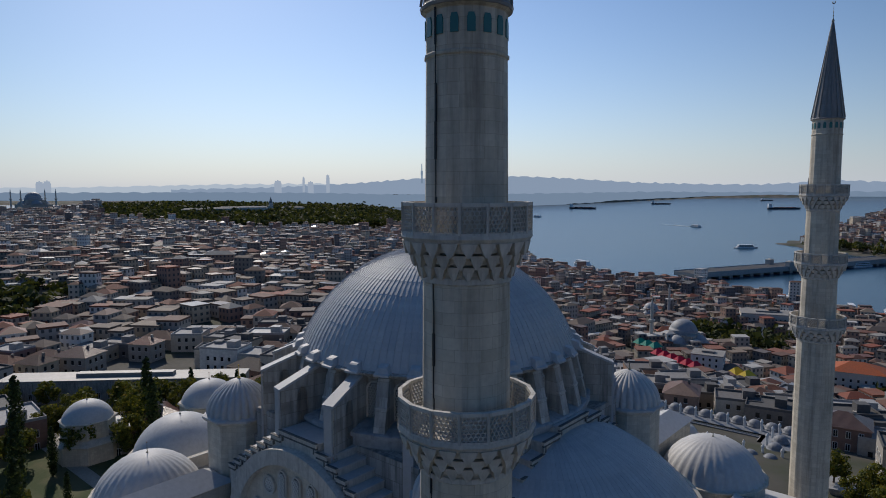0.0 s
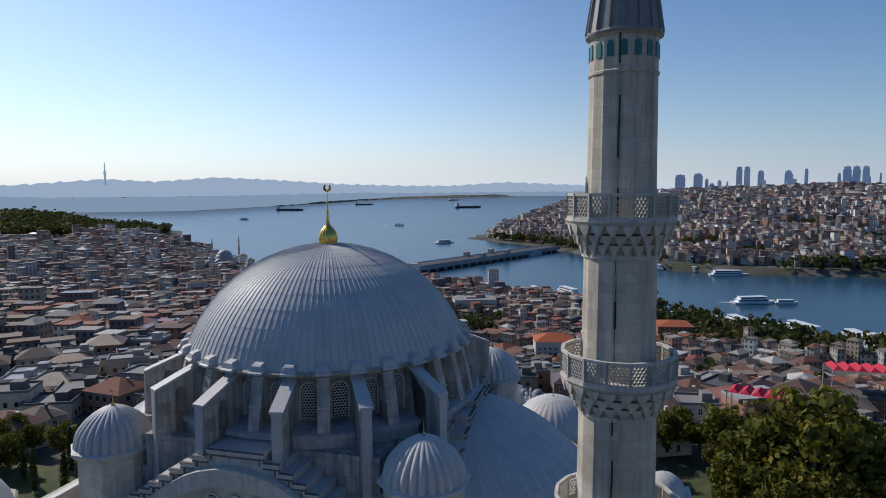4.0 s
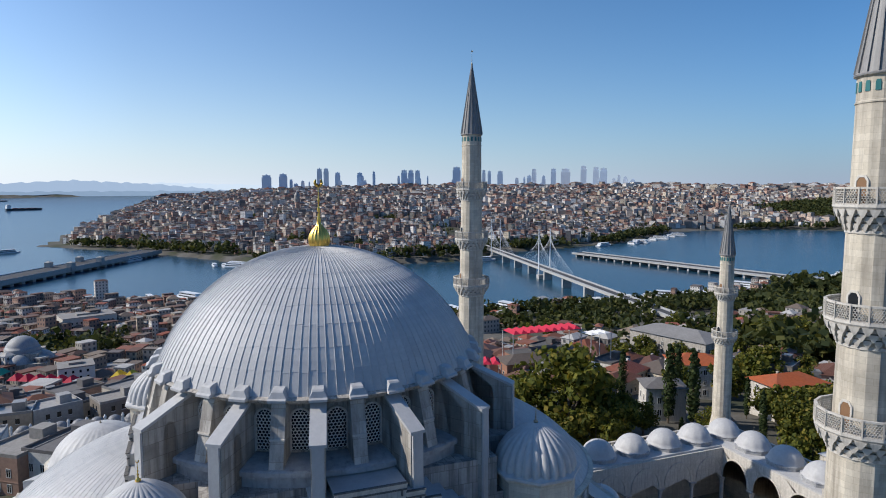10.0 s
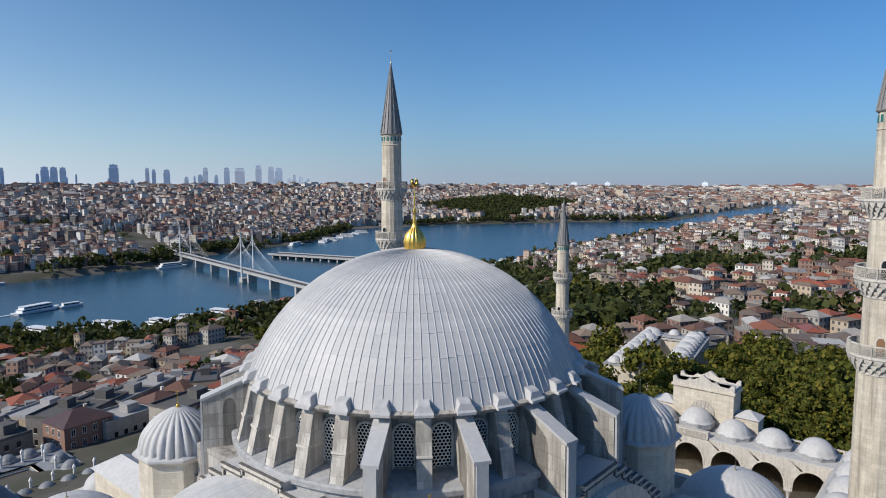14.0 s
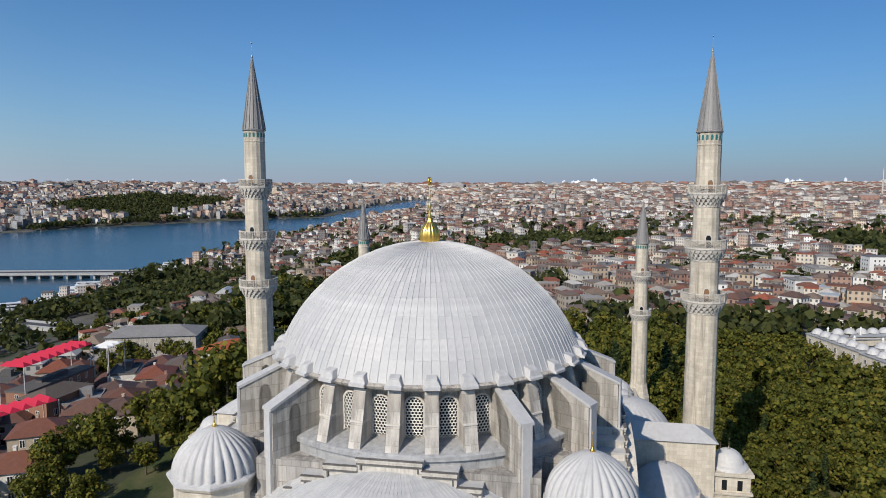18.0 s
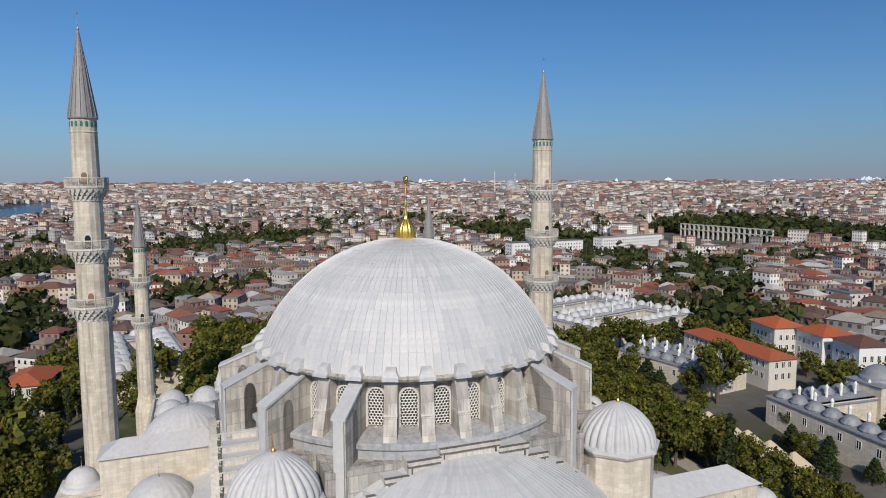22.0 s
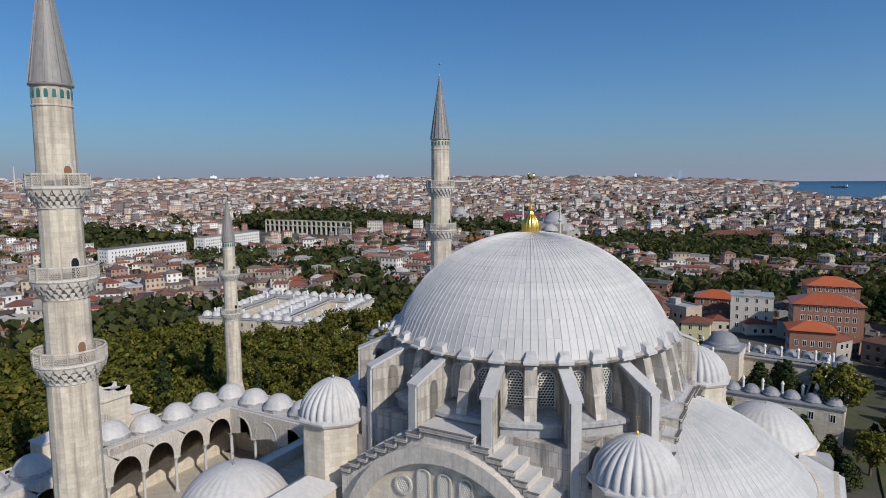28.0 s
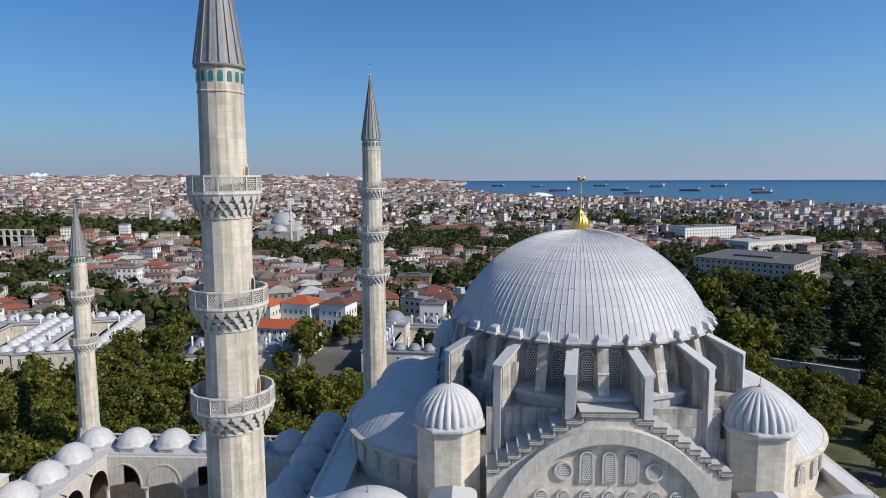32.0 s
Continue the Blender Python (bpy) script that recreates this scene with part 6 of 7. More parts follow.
def joined_windows(spots):
    src = FAR_FRAME
    nv = len(src.vertices)
    co = np.array([v.co[:] + (1.0,) for v in src.vertices])
    V = np.concatenate([(co @ np.array(m).T)[:, :3] for s, m in spots])
    F = [[i + k * nv for i in p.vertices] for k in range(len(spots)) for p in src.polygons]
    me = bpy.data.meshes.new("glazing")
    me.from_pydata(V.tolist(), [], F)
    me.materials.append(WHITE)
    me.materials.append(DARK)
    me.polygons.foreach_set("material_index", [p.material_index for k in range(len(spots)) for p in src.polygons])
    return me


VARIANTS = []
vr = random.Random(3)
for k in range(14):
    w, d, h = vr.uniform(9, 15), vr.uniform(8, 12), vr.choice((4.2, 5.0, 6.4, 6.6, 8.0))
    hip = k % 2 == 0
    wall, roof = house_meshes(w, d, h, hip)
    spots = window_spots(w, d, h)
    VARIANTS.append((w, d, h, hip, wall, roof, spots, joined_windows(spots)))


def build_house(x, y, z, turn, var, detail, label, cat="house"):
    w, d, h, hip, wall, roof, spots, joined = var
    t = thing("house", label, cat, (x, y, z), turn, "houses round the mosque")
    b = put("wall", wall, t)
    put("roof", roof, t, None, "clay-tiled hipped roof" if hip else "flat roof with a stair hut")
    if detail:
        for side, m in spots:
            put("window", WIN_FRAME, b, m)
    else:
        tagged(put("glazing", joined, b), kind="stuff")
    if hip:
        put("chimney", CHIM, t, Matrix.Translation((w * 0.2, d * 0.1, h + 1.0)))
    return t


hx, hy = lots(90, 345, 12.2)
order = np.argsort(np.hypot(hx, hy))
hx, hy = hx[order], hy[order]
hz = land(hx, hy)
rest = slice(320, None)
hw_, hd_ = rng.uniform(6.5, 12.5, hx.size), rng.uniform(6, 10.5, hx.size)
block_ = np.sin(np.floor(hx / 55) * 12.9898 + np.floor(hy / 48) * 78.233) * 437.58
block_ = 1.1 * (block_ - np.floor(block_))
city_mesh("slope_houses", hx[rest], hy[rest], hz[rest], hw_[rest], hd_[rest], rng.uniform(4, 9.5, hx.size)[rest], (0.6 * waves(hx, hy, 260, 2.0) + block_)[rest], (rng.random(hx.size) < np.where((hx < 40) & (hy > 30), 0.3, 0.6))[rest], False, "crowded houses on the slopes with tiled and flat roofs")
for i in range(min(320, len(hx))):
    turn = math.degrees(0.6 * float(waves(hx[i], hy[i], 260, 2.0)) + block_[i]) + rng.normal(0, 4)
    var = VARIANTS[2 * int(rng.integers(7)) + (rng.random() < (0.68 if hx[i] < 40 and hy[i] > 30 else 0.3))]
    build_house(float(hx[i]), float(hy[i]), float(hz[i]), turn, var, i < 36, "plastered town house with a tiled hipped roof" if var[3] else "plastered town house with a flat roof")


# ================= named buildings =================
def big_house(x, y, z, w, d, h, turn, roof, walls, label, cat="building", flat=False, rise=0.22, step=3.2):
    t = thing("building", label, cat, (x, y, z), turn)
    bm = bmesh.new()
    box(bm, -w / 2, w / 2, -d / 2, d / 2, -8, h)
    box(bm, -w / 2 - 0.1, w / 2 + 0.1, -d / 2 - 0.1, d / 2 + 0.1, h - 0.35, h - 0.05)
    b = part("wall", bm, walls, t)
    if walls in (WALLST, ASHLAR):
        box_uv(b.data)
    bm = bmesh.new()
    if flat:
        box(bm, -w / 2 - 0.2, w / 2 + 0.2, -d / 2 - 0.2, d / 2 + 0.2, h, h + 0.5)
        box(bm, -w * 0.2, w * 0.2, -d * 0.15, d * 0.15, h + 0.5, h + 1.6)
    else:
        hipped(bm, -w / 2, w / 2, -d / 2, d / 2, h + 0.01, h + min(w, d) * rise, 0.7, 0.49)
    part("roof", bm, roof, t)
    spots = window_spots(w, d, h, step)
    if math.hypot(x, y) < 255:
        for side, m in spots:
            put("window", WIN_FRAME, b, m)
    else:
        tagged(put("glazing", joined_windows(spots), b), kind="stuff")
    return t


PALE = stone_mat("pale_plaster", (0.55, 0.52, 0.46), (0.66, 0.63, 0.57), (0.38, 0.35, 0.3), 0.35)
WHITEP = stone_mat("white_plaster", (0.68, 0.67, 0.64), (0.76, 0.75, 0.73), (0.5, 0.48, 0.45), 0.3)
YELLOWP = stone_mat("yellow_plaster", (0.62, 0.56, 0.3), (0.7, 0.64, 0.38), (0.45, 0.4, 0.25), 0.3)
BRICK = stone_mat("brown_brick", (0.26, 0.13, 0.085), (0.33, 0.17, 0.11), (0.15, 0.09, 0.06), 0.4)
PLUM = stone_mat("plum_cladding", (0.3, 0.05, 0.085), (0.37, 0.07, 0.11), (0.2, 0.04, 0.06), 0.4)
big_house(81, -126.5, 4.0, 36, 9, 6.4, -5, ORANGE_T, PALE, "long two-storey pale building with a bright orange tiled roof", step=2.1)
big_house(90.6, -153.5, 4.3, 13, 10.5, 8.0, -15, ORANGE_T, PALE, "pale house with a bright orange tiled roof", step=2.1)
big_house(76.5, -157, 4.3, 12, 10.5, 8.0, -15, ORANGE_T, WHITEP, "white house with a bright orange tiled roof", step=2.1)
big_house(62.4, -153.5, 4.3, 10.5, 9.6, 8.4, -15, TILES_N, WHITEP, "white house with a brown tiled roof", step=2.1)
big_house(58, -203, 3, 10, 9, 12, -10, TILES_N, WHITEP, "tall white house with a tiled roof", step=2.1)
big_house(28, -163, 2, 9, 8, 8.6, -6, FLAT_N, WHITEP, "white house with a dark porch and flat roof", flat=True, step=2.1)
big_house(-27, -155, 3.8, 12, 10, 8.6, 8, ORANGE_T, BRICK, "brown brick apartment house with an orange roof", step=2.1)
big_house(-31, -181, 3.8, 20, 13, 12.4, 8, ORANGE_T, BRICK, "large brown brick apartment house with an orange roof", step=2.1)
big_house(-33, -215, 2, 17, 13, 15.5, 8, ORANGE_T, BRICK, "brown brick apartment house with an orange roof", step=2.1)
big_house(-8, -195, 2, 14, 10, 12.4, 5, FLAT_N, PALE, "pale house with grey balconies", flat=True)
big_house(6, -210, 1, 15, 12, 9.4, 5, ORANGE_T, BRICK, "brown house with an orange roof")
big_house(7, -168, 2, 9, 8, 6.4, 4, TILES_N, YELLOWP, "small yellow house with a tiled roof")
big_house(132, 93, -6, 16, 11, 10.2, -28, ORANGE_T, STONE, "grey stone library with an orange roof")
big_house(137, 64, -1.0, 17, 10, 6.6, -5, ORANGE_T, STONE, "long stone building with an orange tiled roof")
big_house(101, 71, -1.5, 10, 8, 8.2, -25, FLAT_N, STONE, "grey stone house with a grey hipped roof")
big_house(172, 146, -10, 34, 18, 8.2, -73, FLAT_N, STONE_D, "long shed with a dull grey hipped roof", rise=0.16)
big_house(101.5, 133.5, -9, 26, 7, 9.4, 0, FLAT_N, BRICK, "brick restaurant building below red awnings", flat=True)
big_house(86, 119, -6, 15, 9, 8.5, -4, TILES_N, BRICK, "brick house with an orange terrace front")
big_house(400, 264, -42, 20, 14, 12, 20, ORANGE_T, BRICK, "brick building with an orange roof")
big_house(345, 268, -46, 60, 26, 9, -25, TILES_N, BRICK, "broad hall with a dull brown tiled roof", rise=0.15)
big_house(35, -706, -14, 90, 30, 9, 5, TILES_N, PALE, "long hall with a red-brown tiled roof", rise=0.15)
big_house(-79, -1083, -26, 60, 30, 15, 5, FLAT_N, YELLOWP, "pale yellow public building", flat=True)
big_house(-5, 330, -46, 24, 18, 12, 12, ORANGE_T, PALE, "pale building with an ochre tiled roof")
big_house(-70, 302, -44, 16, 14, 13, 12, FLAT_N, WHITEP, "white commercial building with large windows", flat=True)
big_house(-95, 515, -58, 38, 24, 15, 20, FLAT_N, PALE, "long pale office block by the quay", flat=True)
big_house(73, 444, -57, 26, 24, 13, 10, ORANGE_T, BRICK, "terraced brown building by the quay", rise=0.12)
big_house(98, 172, -24, 30, 16, 12, 38, TILES_N, PALE, "pale workshop building with rows of skylights")
big_house(44, 98, -5, 44, 8, 4, 12, FLAT_N, STONE_D, "long low stone range with a dull roof", flat=True)
big_house(472, -285, -14, 78, 13, 17, -87, FLAT_N, WHITEP, "long white apartment block with rows of windows", flat=True)
big_house(492, -395, -14, 86, 13, 17, -80, FLAT_N, WHITEP, "long white apartment block with rows of windows", flat=True)
big_house(-150, 29, -4, 70, 9, 6.0, 45, FLAT_N, STONE_D, "long low range with a pale roof", flat=True)
big_house(-216, 92, -10, 26, 16, 6, 40, FLAT_N, WHITEP, "market hall with a bright metal roof", flat=True)
big_house(-161, -323, -4, 56, 56, 12.5, 139.5, FLAT_N, STONE_D, "large pale faculty building with rows of windows", flat=True)
big_house(-250, -505, -10, 90, 26, 12, 30, FLAT_N, PALE, "long pale faculty building", flat=True)
big_house(-240, -715, -18, 70, 24, 13, 15, FLAT_N, WHITEP, "long white hall with a pale roof", flat=True)
big_house(-540, -1420, -42, 210, 60, 18, 31, TILES_N, BRICK, "very long hall with a dull brown roof", flat=True)
big_house(-80, -368, -6, 16, 14, 13, 20, FLAT_N, WHITEP, "white house at the park's edge", flat=True)
big_house(-215, -575, -6, 60, 26, 14, 20, FLAT_N, WHITEP, "white flat-roofed faculty building in the park", flat=True)
for k, (x, y, w, d, h, a) in enumerate(BLOCKS):
    big_house(x, y, float(land(np.array([x]), np.array([y]))[0]), w, d, h, a, FLAT_N, (WHITEP, PALE, PALE, YELLOWP if k % 8 == 3 else PALE, BRICK if k % 2 else STONE)[k % 5],
              ("white", "pale", "pale", "cream", "plain")[k % 5] + " flat-roofed office block among houses", flat=True)
big_house(368, -878, -14, 62, 26, 17, 6, FLAT_N, PLUM, "purple-red public hall with large dark windows", flat=True, step=5)
big_house(262, -520, -12, 44, 20, 8, -12, ORANGE_T, PALE, "long pale hall with a red tiled roof", rise=0.16)
big_house(181, -428, -14, 30, 16, 11, -10, TILES_N, WHITEP, "white house with a red roof and banners")


PALE_DOME = low_dome(2.9, 2.1, "cell_dome", 16, LEAD)
DOME_P = low_dome(1.85, 1.5, "cell_dome", 10, LEAD)
SMALL_DOME = low_dome(1.7, 1.35, "cell_dome", 10, LEAD_M)
bm = bmesh.new()
lathe(bm, closed([(1.9, -0.8), (1.9, -0.1), (1.95, 0.0), (1.7, 0.1)]), 8)
SMALL_DRUM = mesh_of(bm, "cell_drum", LEAD_M)
bm = bmesh.new()
lathe(bm, closed([(0.3, -0.5), (0.28, 1.9), (0.38, 1.95), (0.38, 2.25), (0.1, 2.8)]), 8)
WCHIM = mesh_of(bm, "chimney", WHITE)


def medrese(x, y, z, w, d, turn, hall=None, label="old stone school with rows of small lead domes and chimneys", chimneys=1, dome=None):
    """Four ranges round a yard: cells under small domes, a lead roof that falls to the yard, chimneys on the inner side."""
    t = thing("medrese", label, "school", (x, y, z), turn)
    dp, top = 7.6, 4.2
    for a, L, off in ((0, w, d / 2), (90, d - 2 * dp, w / 2), (180, w, d / 2), (270, d - 2 * dp, w / 2)):
        M = pose(0, 0, 0, 0, 0, a)
        bm = bmesh.new()
        box(bm, -L / 2, L / 2, -off, -off + dp, -9, top)
        r = part("range", bm, WALLST, t, "stone range", m=M)
        box_uv(r.data)
        bm = bmesh.new()
        slab(bm, [(off + 0.25, top), (off + 0.25, top + 0.28), (off - 4.6, top + 0.5), (off - dp - 0.4, top - 0.35), (off - dp - 0.4, top - 0.6), (off - dp + 0.02, top - 0.55), (off - dp + 0.02, top)], -L / 2 - 0.24, L / 2 + 0.24, Matrix.Rotation(-math.pi / 2, 4, "Z"))
        part("roof", bm, LEAD_D if dome else LEAD_M, r, "lead-covered roof")
        k = max(1, int(L / 4.1))
        for i in range(k):
            px = -L / 2 + (i + 0.5) * L / k
            put("cell_drum", SMALL_DRUM, r, Matrix.Translation((px, -off + 2.7, top + 0.75)))
            put("cell_dome", dome or SMALL_DOME, r, Matrix.Translation((px, -off + 2.7, top + 0.75)))
            put("window", WIN_FRAME, r, Matrix.Translation((px, -off - 0.02, 1.3)))
            if chimneys and i % chimneys == 0:
                put("chimney", WCHIM, r, Matrix.Translation((px + 2.0, -off + 4.9, top + 0.5)), "white chimney")
            elif not chimneys and i % 2:
                put("cell_dome", PALE_DOME, r, Matrix.Translation((px - L / k / 2, -off + 4.3, top + 0.4)))
    if hall:
        hx_, hy_, hr, hz_ = hall
        bm = bmesh.new()
        box(bm, hx_ - hr - 0.8, hx_ + hr + 0.8, hy_ - hr - 0.8, hy_ + hr + 0.8, -4, hz_)
        h = part("hall", bm, WALLST, t, "square domed classroom")
        box_uv(h.data)
        bm = bmesh.new()
        hipped(bm, hx_ - hr - 0.8, hx_ + hr + 0.8, hy_ - hr - 0.8, hy_ + hr + 0.8, hz_, hz_ + 1.2, 0.4)
        part("hall_roof", bm, LEAD_M, t, "lead eaves")
        bm = bmesh.new()
        lathe(bm, [(hr + 0.3, hz_ + 0.1), (hr + 0.25, hz_ + 1.0), (hr, hz_ + 1.1)] + cap_profile(hr - 0.1, hz_ + 1.1, hz_ + 1.1 + hr * 0.72, 8), 32, centre=(hx_, hy_))
        part("hall_dome", bm, LEAD_M, t, "lead dome", True)
    return t


medrese(24, -117.5, 5.0, 38, 40, -4, (15, -8, 3.7, 6.6))
medrese(-17, -116, 3.6, 37, 44, -4, (12, -12, 4.3, 6.8))
for k in (-1, 1):
    medrese(160 + 13 * k * math.cos(radians(14.6)), -133 + 13 * k * math.sin(radians(14.6)), 0.8 + 0.15 * k, 25.5, 54, 14.6, None, "old stone hospital with rows of small pale domes", 3, DOME_P)
medrese(80, -105, 4.4, 31, 15.6, 12, None, "narrow stone school range with domes and tall white chimneys")
medrese(-22, 113, -8.3, 66, 27, 2, (12, -13, 3.6, 6.6), "stone school on the slope with rows of lead domes")
medrese(156, 38, 1.6, 50, 22, 10, None, "stone soup kitchen with pale lead domes", 0, DOME_P)


def tomb(x, y, z, r, h, label):
    t = thing("tomb", label, "tomb", (x, y, z), 22.5)
    bm = bmesh.new()
    lathe(bm, closed([(r * 1.28, -3), (r * 1.28, h * 0.45), (r * 1.36, h * 0.47), (r * 1.3, h * 0.5), (r * 1.02, h * 0.58), (r * 1.02, h * 0.96), (r * 1.1, h * 0.98), (r * 1.06, h)]), 8, 0, 2 * math.pi, True)
    part("tomb_wall", bm, WALLST, t)
    bm = bmesh.new()
    lathe(bm, cap_profile(r * 0.98, h, h + r * 0.72, 9), 40, flute=(40, 0.012))
    part("tomb_dome", bm, LEAD, t, "lead dome", True)
    finial(t, (0, 0, h + r * 0.71), 1.6, BRONZE, 0.8, "small finial")


tomb(-53, -3, -1.5, 7.4, 18.0, "eight-sided stone tomb with a grey lead dome in a garden")
tomb(-81, 17.6, -1.5, 6.0, 14.6, "eight-sided stone tomb with a grey lead dome")
tomb(-106, 2, -1.5, 5.4, 9.0, "small domed stone tomb behind cypresses")
tomb(-54, -89, -2, 2.3, 5.2, "small domed kiosk by the garden wall")

# garden wall of the park
gw = thing("garden_wall", "long weathered stone wall along the park", "wall", (-80, -112, -3))
for x, y, L, a in ((14, -14.5, 74, 147.5),):
    bm = bmesh.new()
    box(bm, -L / 2, L / 2, -0.4, 0.4, -3, 5.5)
    box(bm, -L / 2, L / 2, -0.55, 0.55, 5.5, 5.8)
    part("wall_stretch", bm, STONE_D, gw, m=pose(x, y, 0, 0, 0, a))


def canopy(x, y, z, w, d, turn, material, label, bays=6, rise=2.8, gap=0.3):
    t = thing("canopy", label, "canopy", (x, y, z), turn)
    for i in range(bays):
        bm = bmesh.new()
        hipped(bm, -w / 2 + i * w / bays + gap, -w / 2 + (i + 1) * w / bays - gap, -d / 2, d / 2, 3.2, 3.2 + rise)
        part("canvas", bm, material, t)
    for sx in (-w / 2, w / 2):
        for sy in (-d / 2, d / 2):
            bm = bmesh.new()
            box(bm, sx - 0.1, sx + 0.1, sy - 0.1, sy + 0.1, -8, 3.3)
            part("post", bm, MARBLE, t)


gz = lambda x, y: float(land(np.array([x]), np.array([y]))[0])
canopy(101.7, 134.4, 4.6, 27, 8, 0, RED, "long bright red awnings over a roof terrace", 9, 1.1, 0.1)
canopy(66, 111, 2.6, 14, 7, -20, RED, "bright red awnings over a terrace", 5, 1.0, 0.1)
canopy(-80, 282, gz(-80, 282) + 5, 34, 7, -28, RED, "long bright red awning over the market", 6)
canopy(-45, 274, gz(-45, 274) + 5, 12, 8, -20, YELLOW, "bright yellow awning over the market", 2)
canopy(-112, 320, gz(-112, 320) + 5, 18, 8, -20, GREEN, "sea-green awning over the market", 3)
canopy(120.5, 129.5, 3.0, 9, 6, 6, WHITE, "white awning over a roof terrace", 3, 0.6, 0.1)
canopy(40, -89, -1.5, 30, 6, -2, TAN, "tan awnings over cafe tables along the lane", 5)
canopy(-4, -88, -1.5, 24, 5, -2, TAN, "tan awnings over cafe tables along the lane", 4)


# ================= bridges =================
STEEL = mat("grey_steel", (0.34, 0.35, 0.36), 0.6)
CONC = stone_mat("concrete", (0.36, 0.35, 0.33), (0.46, 0.45, 0.43), (0.22, 0.21, 0.2), 0.4, (0.3, 0.3, 0.3))
ROAD = mat("asphalt", (0.07, 0.07, 0.072), 0.9)
WPAINT = mat("white_steel", (0.72, 0.73, 0.74), 0.45)


def span(a, b):
    a, b = Vector(a), Vector(b)
    return a, (b - a).length, math.degrees(math.atan2(b.y - a.y, b.x - a.x))


def bridge(a, b, z, width, piers, label, thick=2.0, pier_w=3.0):
    p, L, ang = span(a, b)
    t = thing("bridge", label, "bridge", (p.x, p.y, z), ang)
    bm = bmesh.new()
    box(bm, 0, L, -width / 2, width / 2, -thick, 0)
    part("deck", bm, CONC, t, "long bridge deck")
    bm = bmesh.new()
    box(bm, 0, L, -width / 2 + 2.5, width / 2 - 2.5, 0.02, 0.08)
    part("roadway", bm, ROAD, t, "asphalt roadway")
    for s in (-1, 1):
        bm = bmesh.new()
        box(bm, 0, L, s * width / 2 - 0.15, s * width / 2 + 0.15, 0, 1.2)
        part("parapet", bm, STEEL, t, "grey parapet")
    for i in range(piers):
        bm = bmesh.new()
        x = L * (i + 0.5) / piers
        box(bm, x - pier_w / 2, x + pier_w / 2, -width * 0.42, width * 0.42, SEA - z - 3, -thick)
        part("pier", bm, CONC, t)
    return t, L


t, L = bridge((-262, 785), (-85, 1175), -51, 36, 22, "long low road bridge with shops below the deck", 5.5, 6)
for x in (L * 0.42, L * 0.58):
    for s in (-1, 1):
        bm = bmesh.new()
        box(bm, x - 4, x + 4, s * 16 - 4, s * 16 + 4, -4, 7)
        hipped(bm, x - 4, x + 4, s * 16 - 4, s * 16 + 4, 7, 9, 0.4)
        part("bridge_tower", bm, CONC, t, "squat bridge tower")
bridge((600, 885), (690, 452), -53, 25, 26, "low road bridge on many piers", 2.2, 2.6)
t, L = bridge((340, 300), (512, 1200), -46, 13, 14, "slender rail bridge with two white pylons and cables", 2.4, 4)
p0 = Vector((340, 300, 0))
ax = (Vector((512, 1200, 0)) - p0).normalized()
for q in ((423, 665), (474, 905)):
    x = (Vector((*q, 0)) - p0).dot(ax)
    bm = bmesh.new()
    slab(bm, [(x - 1.2, -16), (x + 1.2, -16), (x + 0.4, 51), (x - 0.4, 51)], -8.2, -7.3)
    part("pylon", bm, WPAINT, t, "white tapering pylon")
    bm = bmesh.new()
    slab(bm, [(x - 1.2, -16), (x + 1.2, -16), (x + 0.4, 51), (x - 0.4, 51)], 7.3, 8.2)
    part("pylon", bm, WPAINT, t, "white tapering pylon")
    for i in range(9):
        for s in (-1, 1):
            e = x + s * (18 + i * 8.5)
            for yy in (-7.6, 7.6):
                bm = bmesh.new()
                slab(bm, [(x, 46 - i * 1.6), (x, 46.14 - i * 1.6), (e, 0.14), (e, 0)], yy - 0.05, yy + 0.05)
                part("cable", bm, WPAINT, t)
    bm = bmesh.new()
    box(bm, x - 5, x + 5, -9, 9, -16, -9)
    part("pylon_foot", bm, CONC, t)

# ================= boats and ships =================
HULL_W = mat("white_hull", (0.74, 0.75, 0.76), 0.4)
HULL_D = mat("dark_hull", (0.06, 0.065, 0.08), 0.5)
HULL_R = mat("red_brown_hull", (0.2, 0.05, 0.04), 0.5)


def hull(bm, L, B, h):
    out = [(-L / 2, -B / 2), (L * 0.28, -B / 2), (L * 0.42, -B * 0.28), (L / 2, 0), (L * 0.42, B * 0.28), (L * 0.28, B / 2), (-L / 2, B / 2)]
    lo = [bm.verts.new((x * 0.94, y * 0.8, -1)) for x, y in out]
    hi = [bm.verts.new((x, y, h + (0.8 if x > L * 0.3 else 0))) for x, y in out]
    bm.faces.new(lo[::-1]), bm.faces.new(hi)
    for i in range(len(out)):
        bm.faces.new((lo[i], lo[(i + 1) % len(out)], hi[(i + 1) % len(out)], hi[i]))


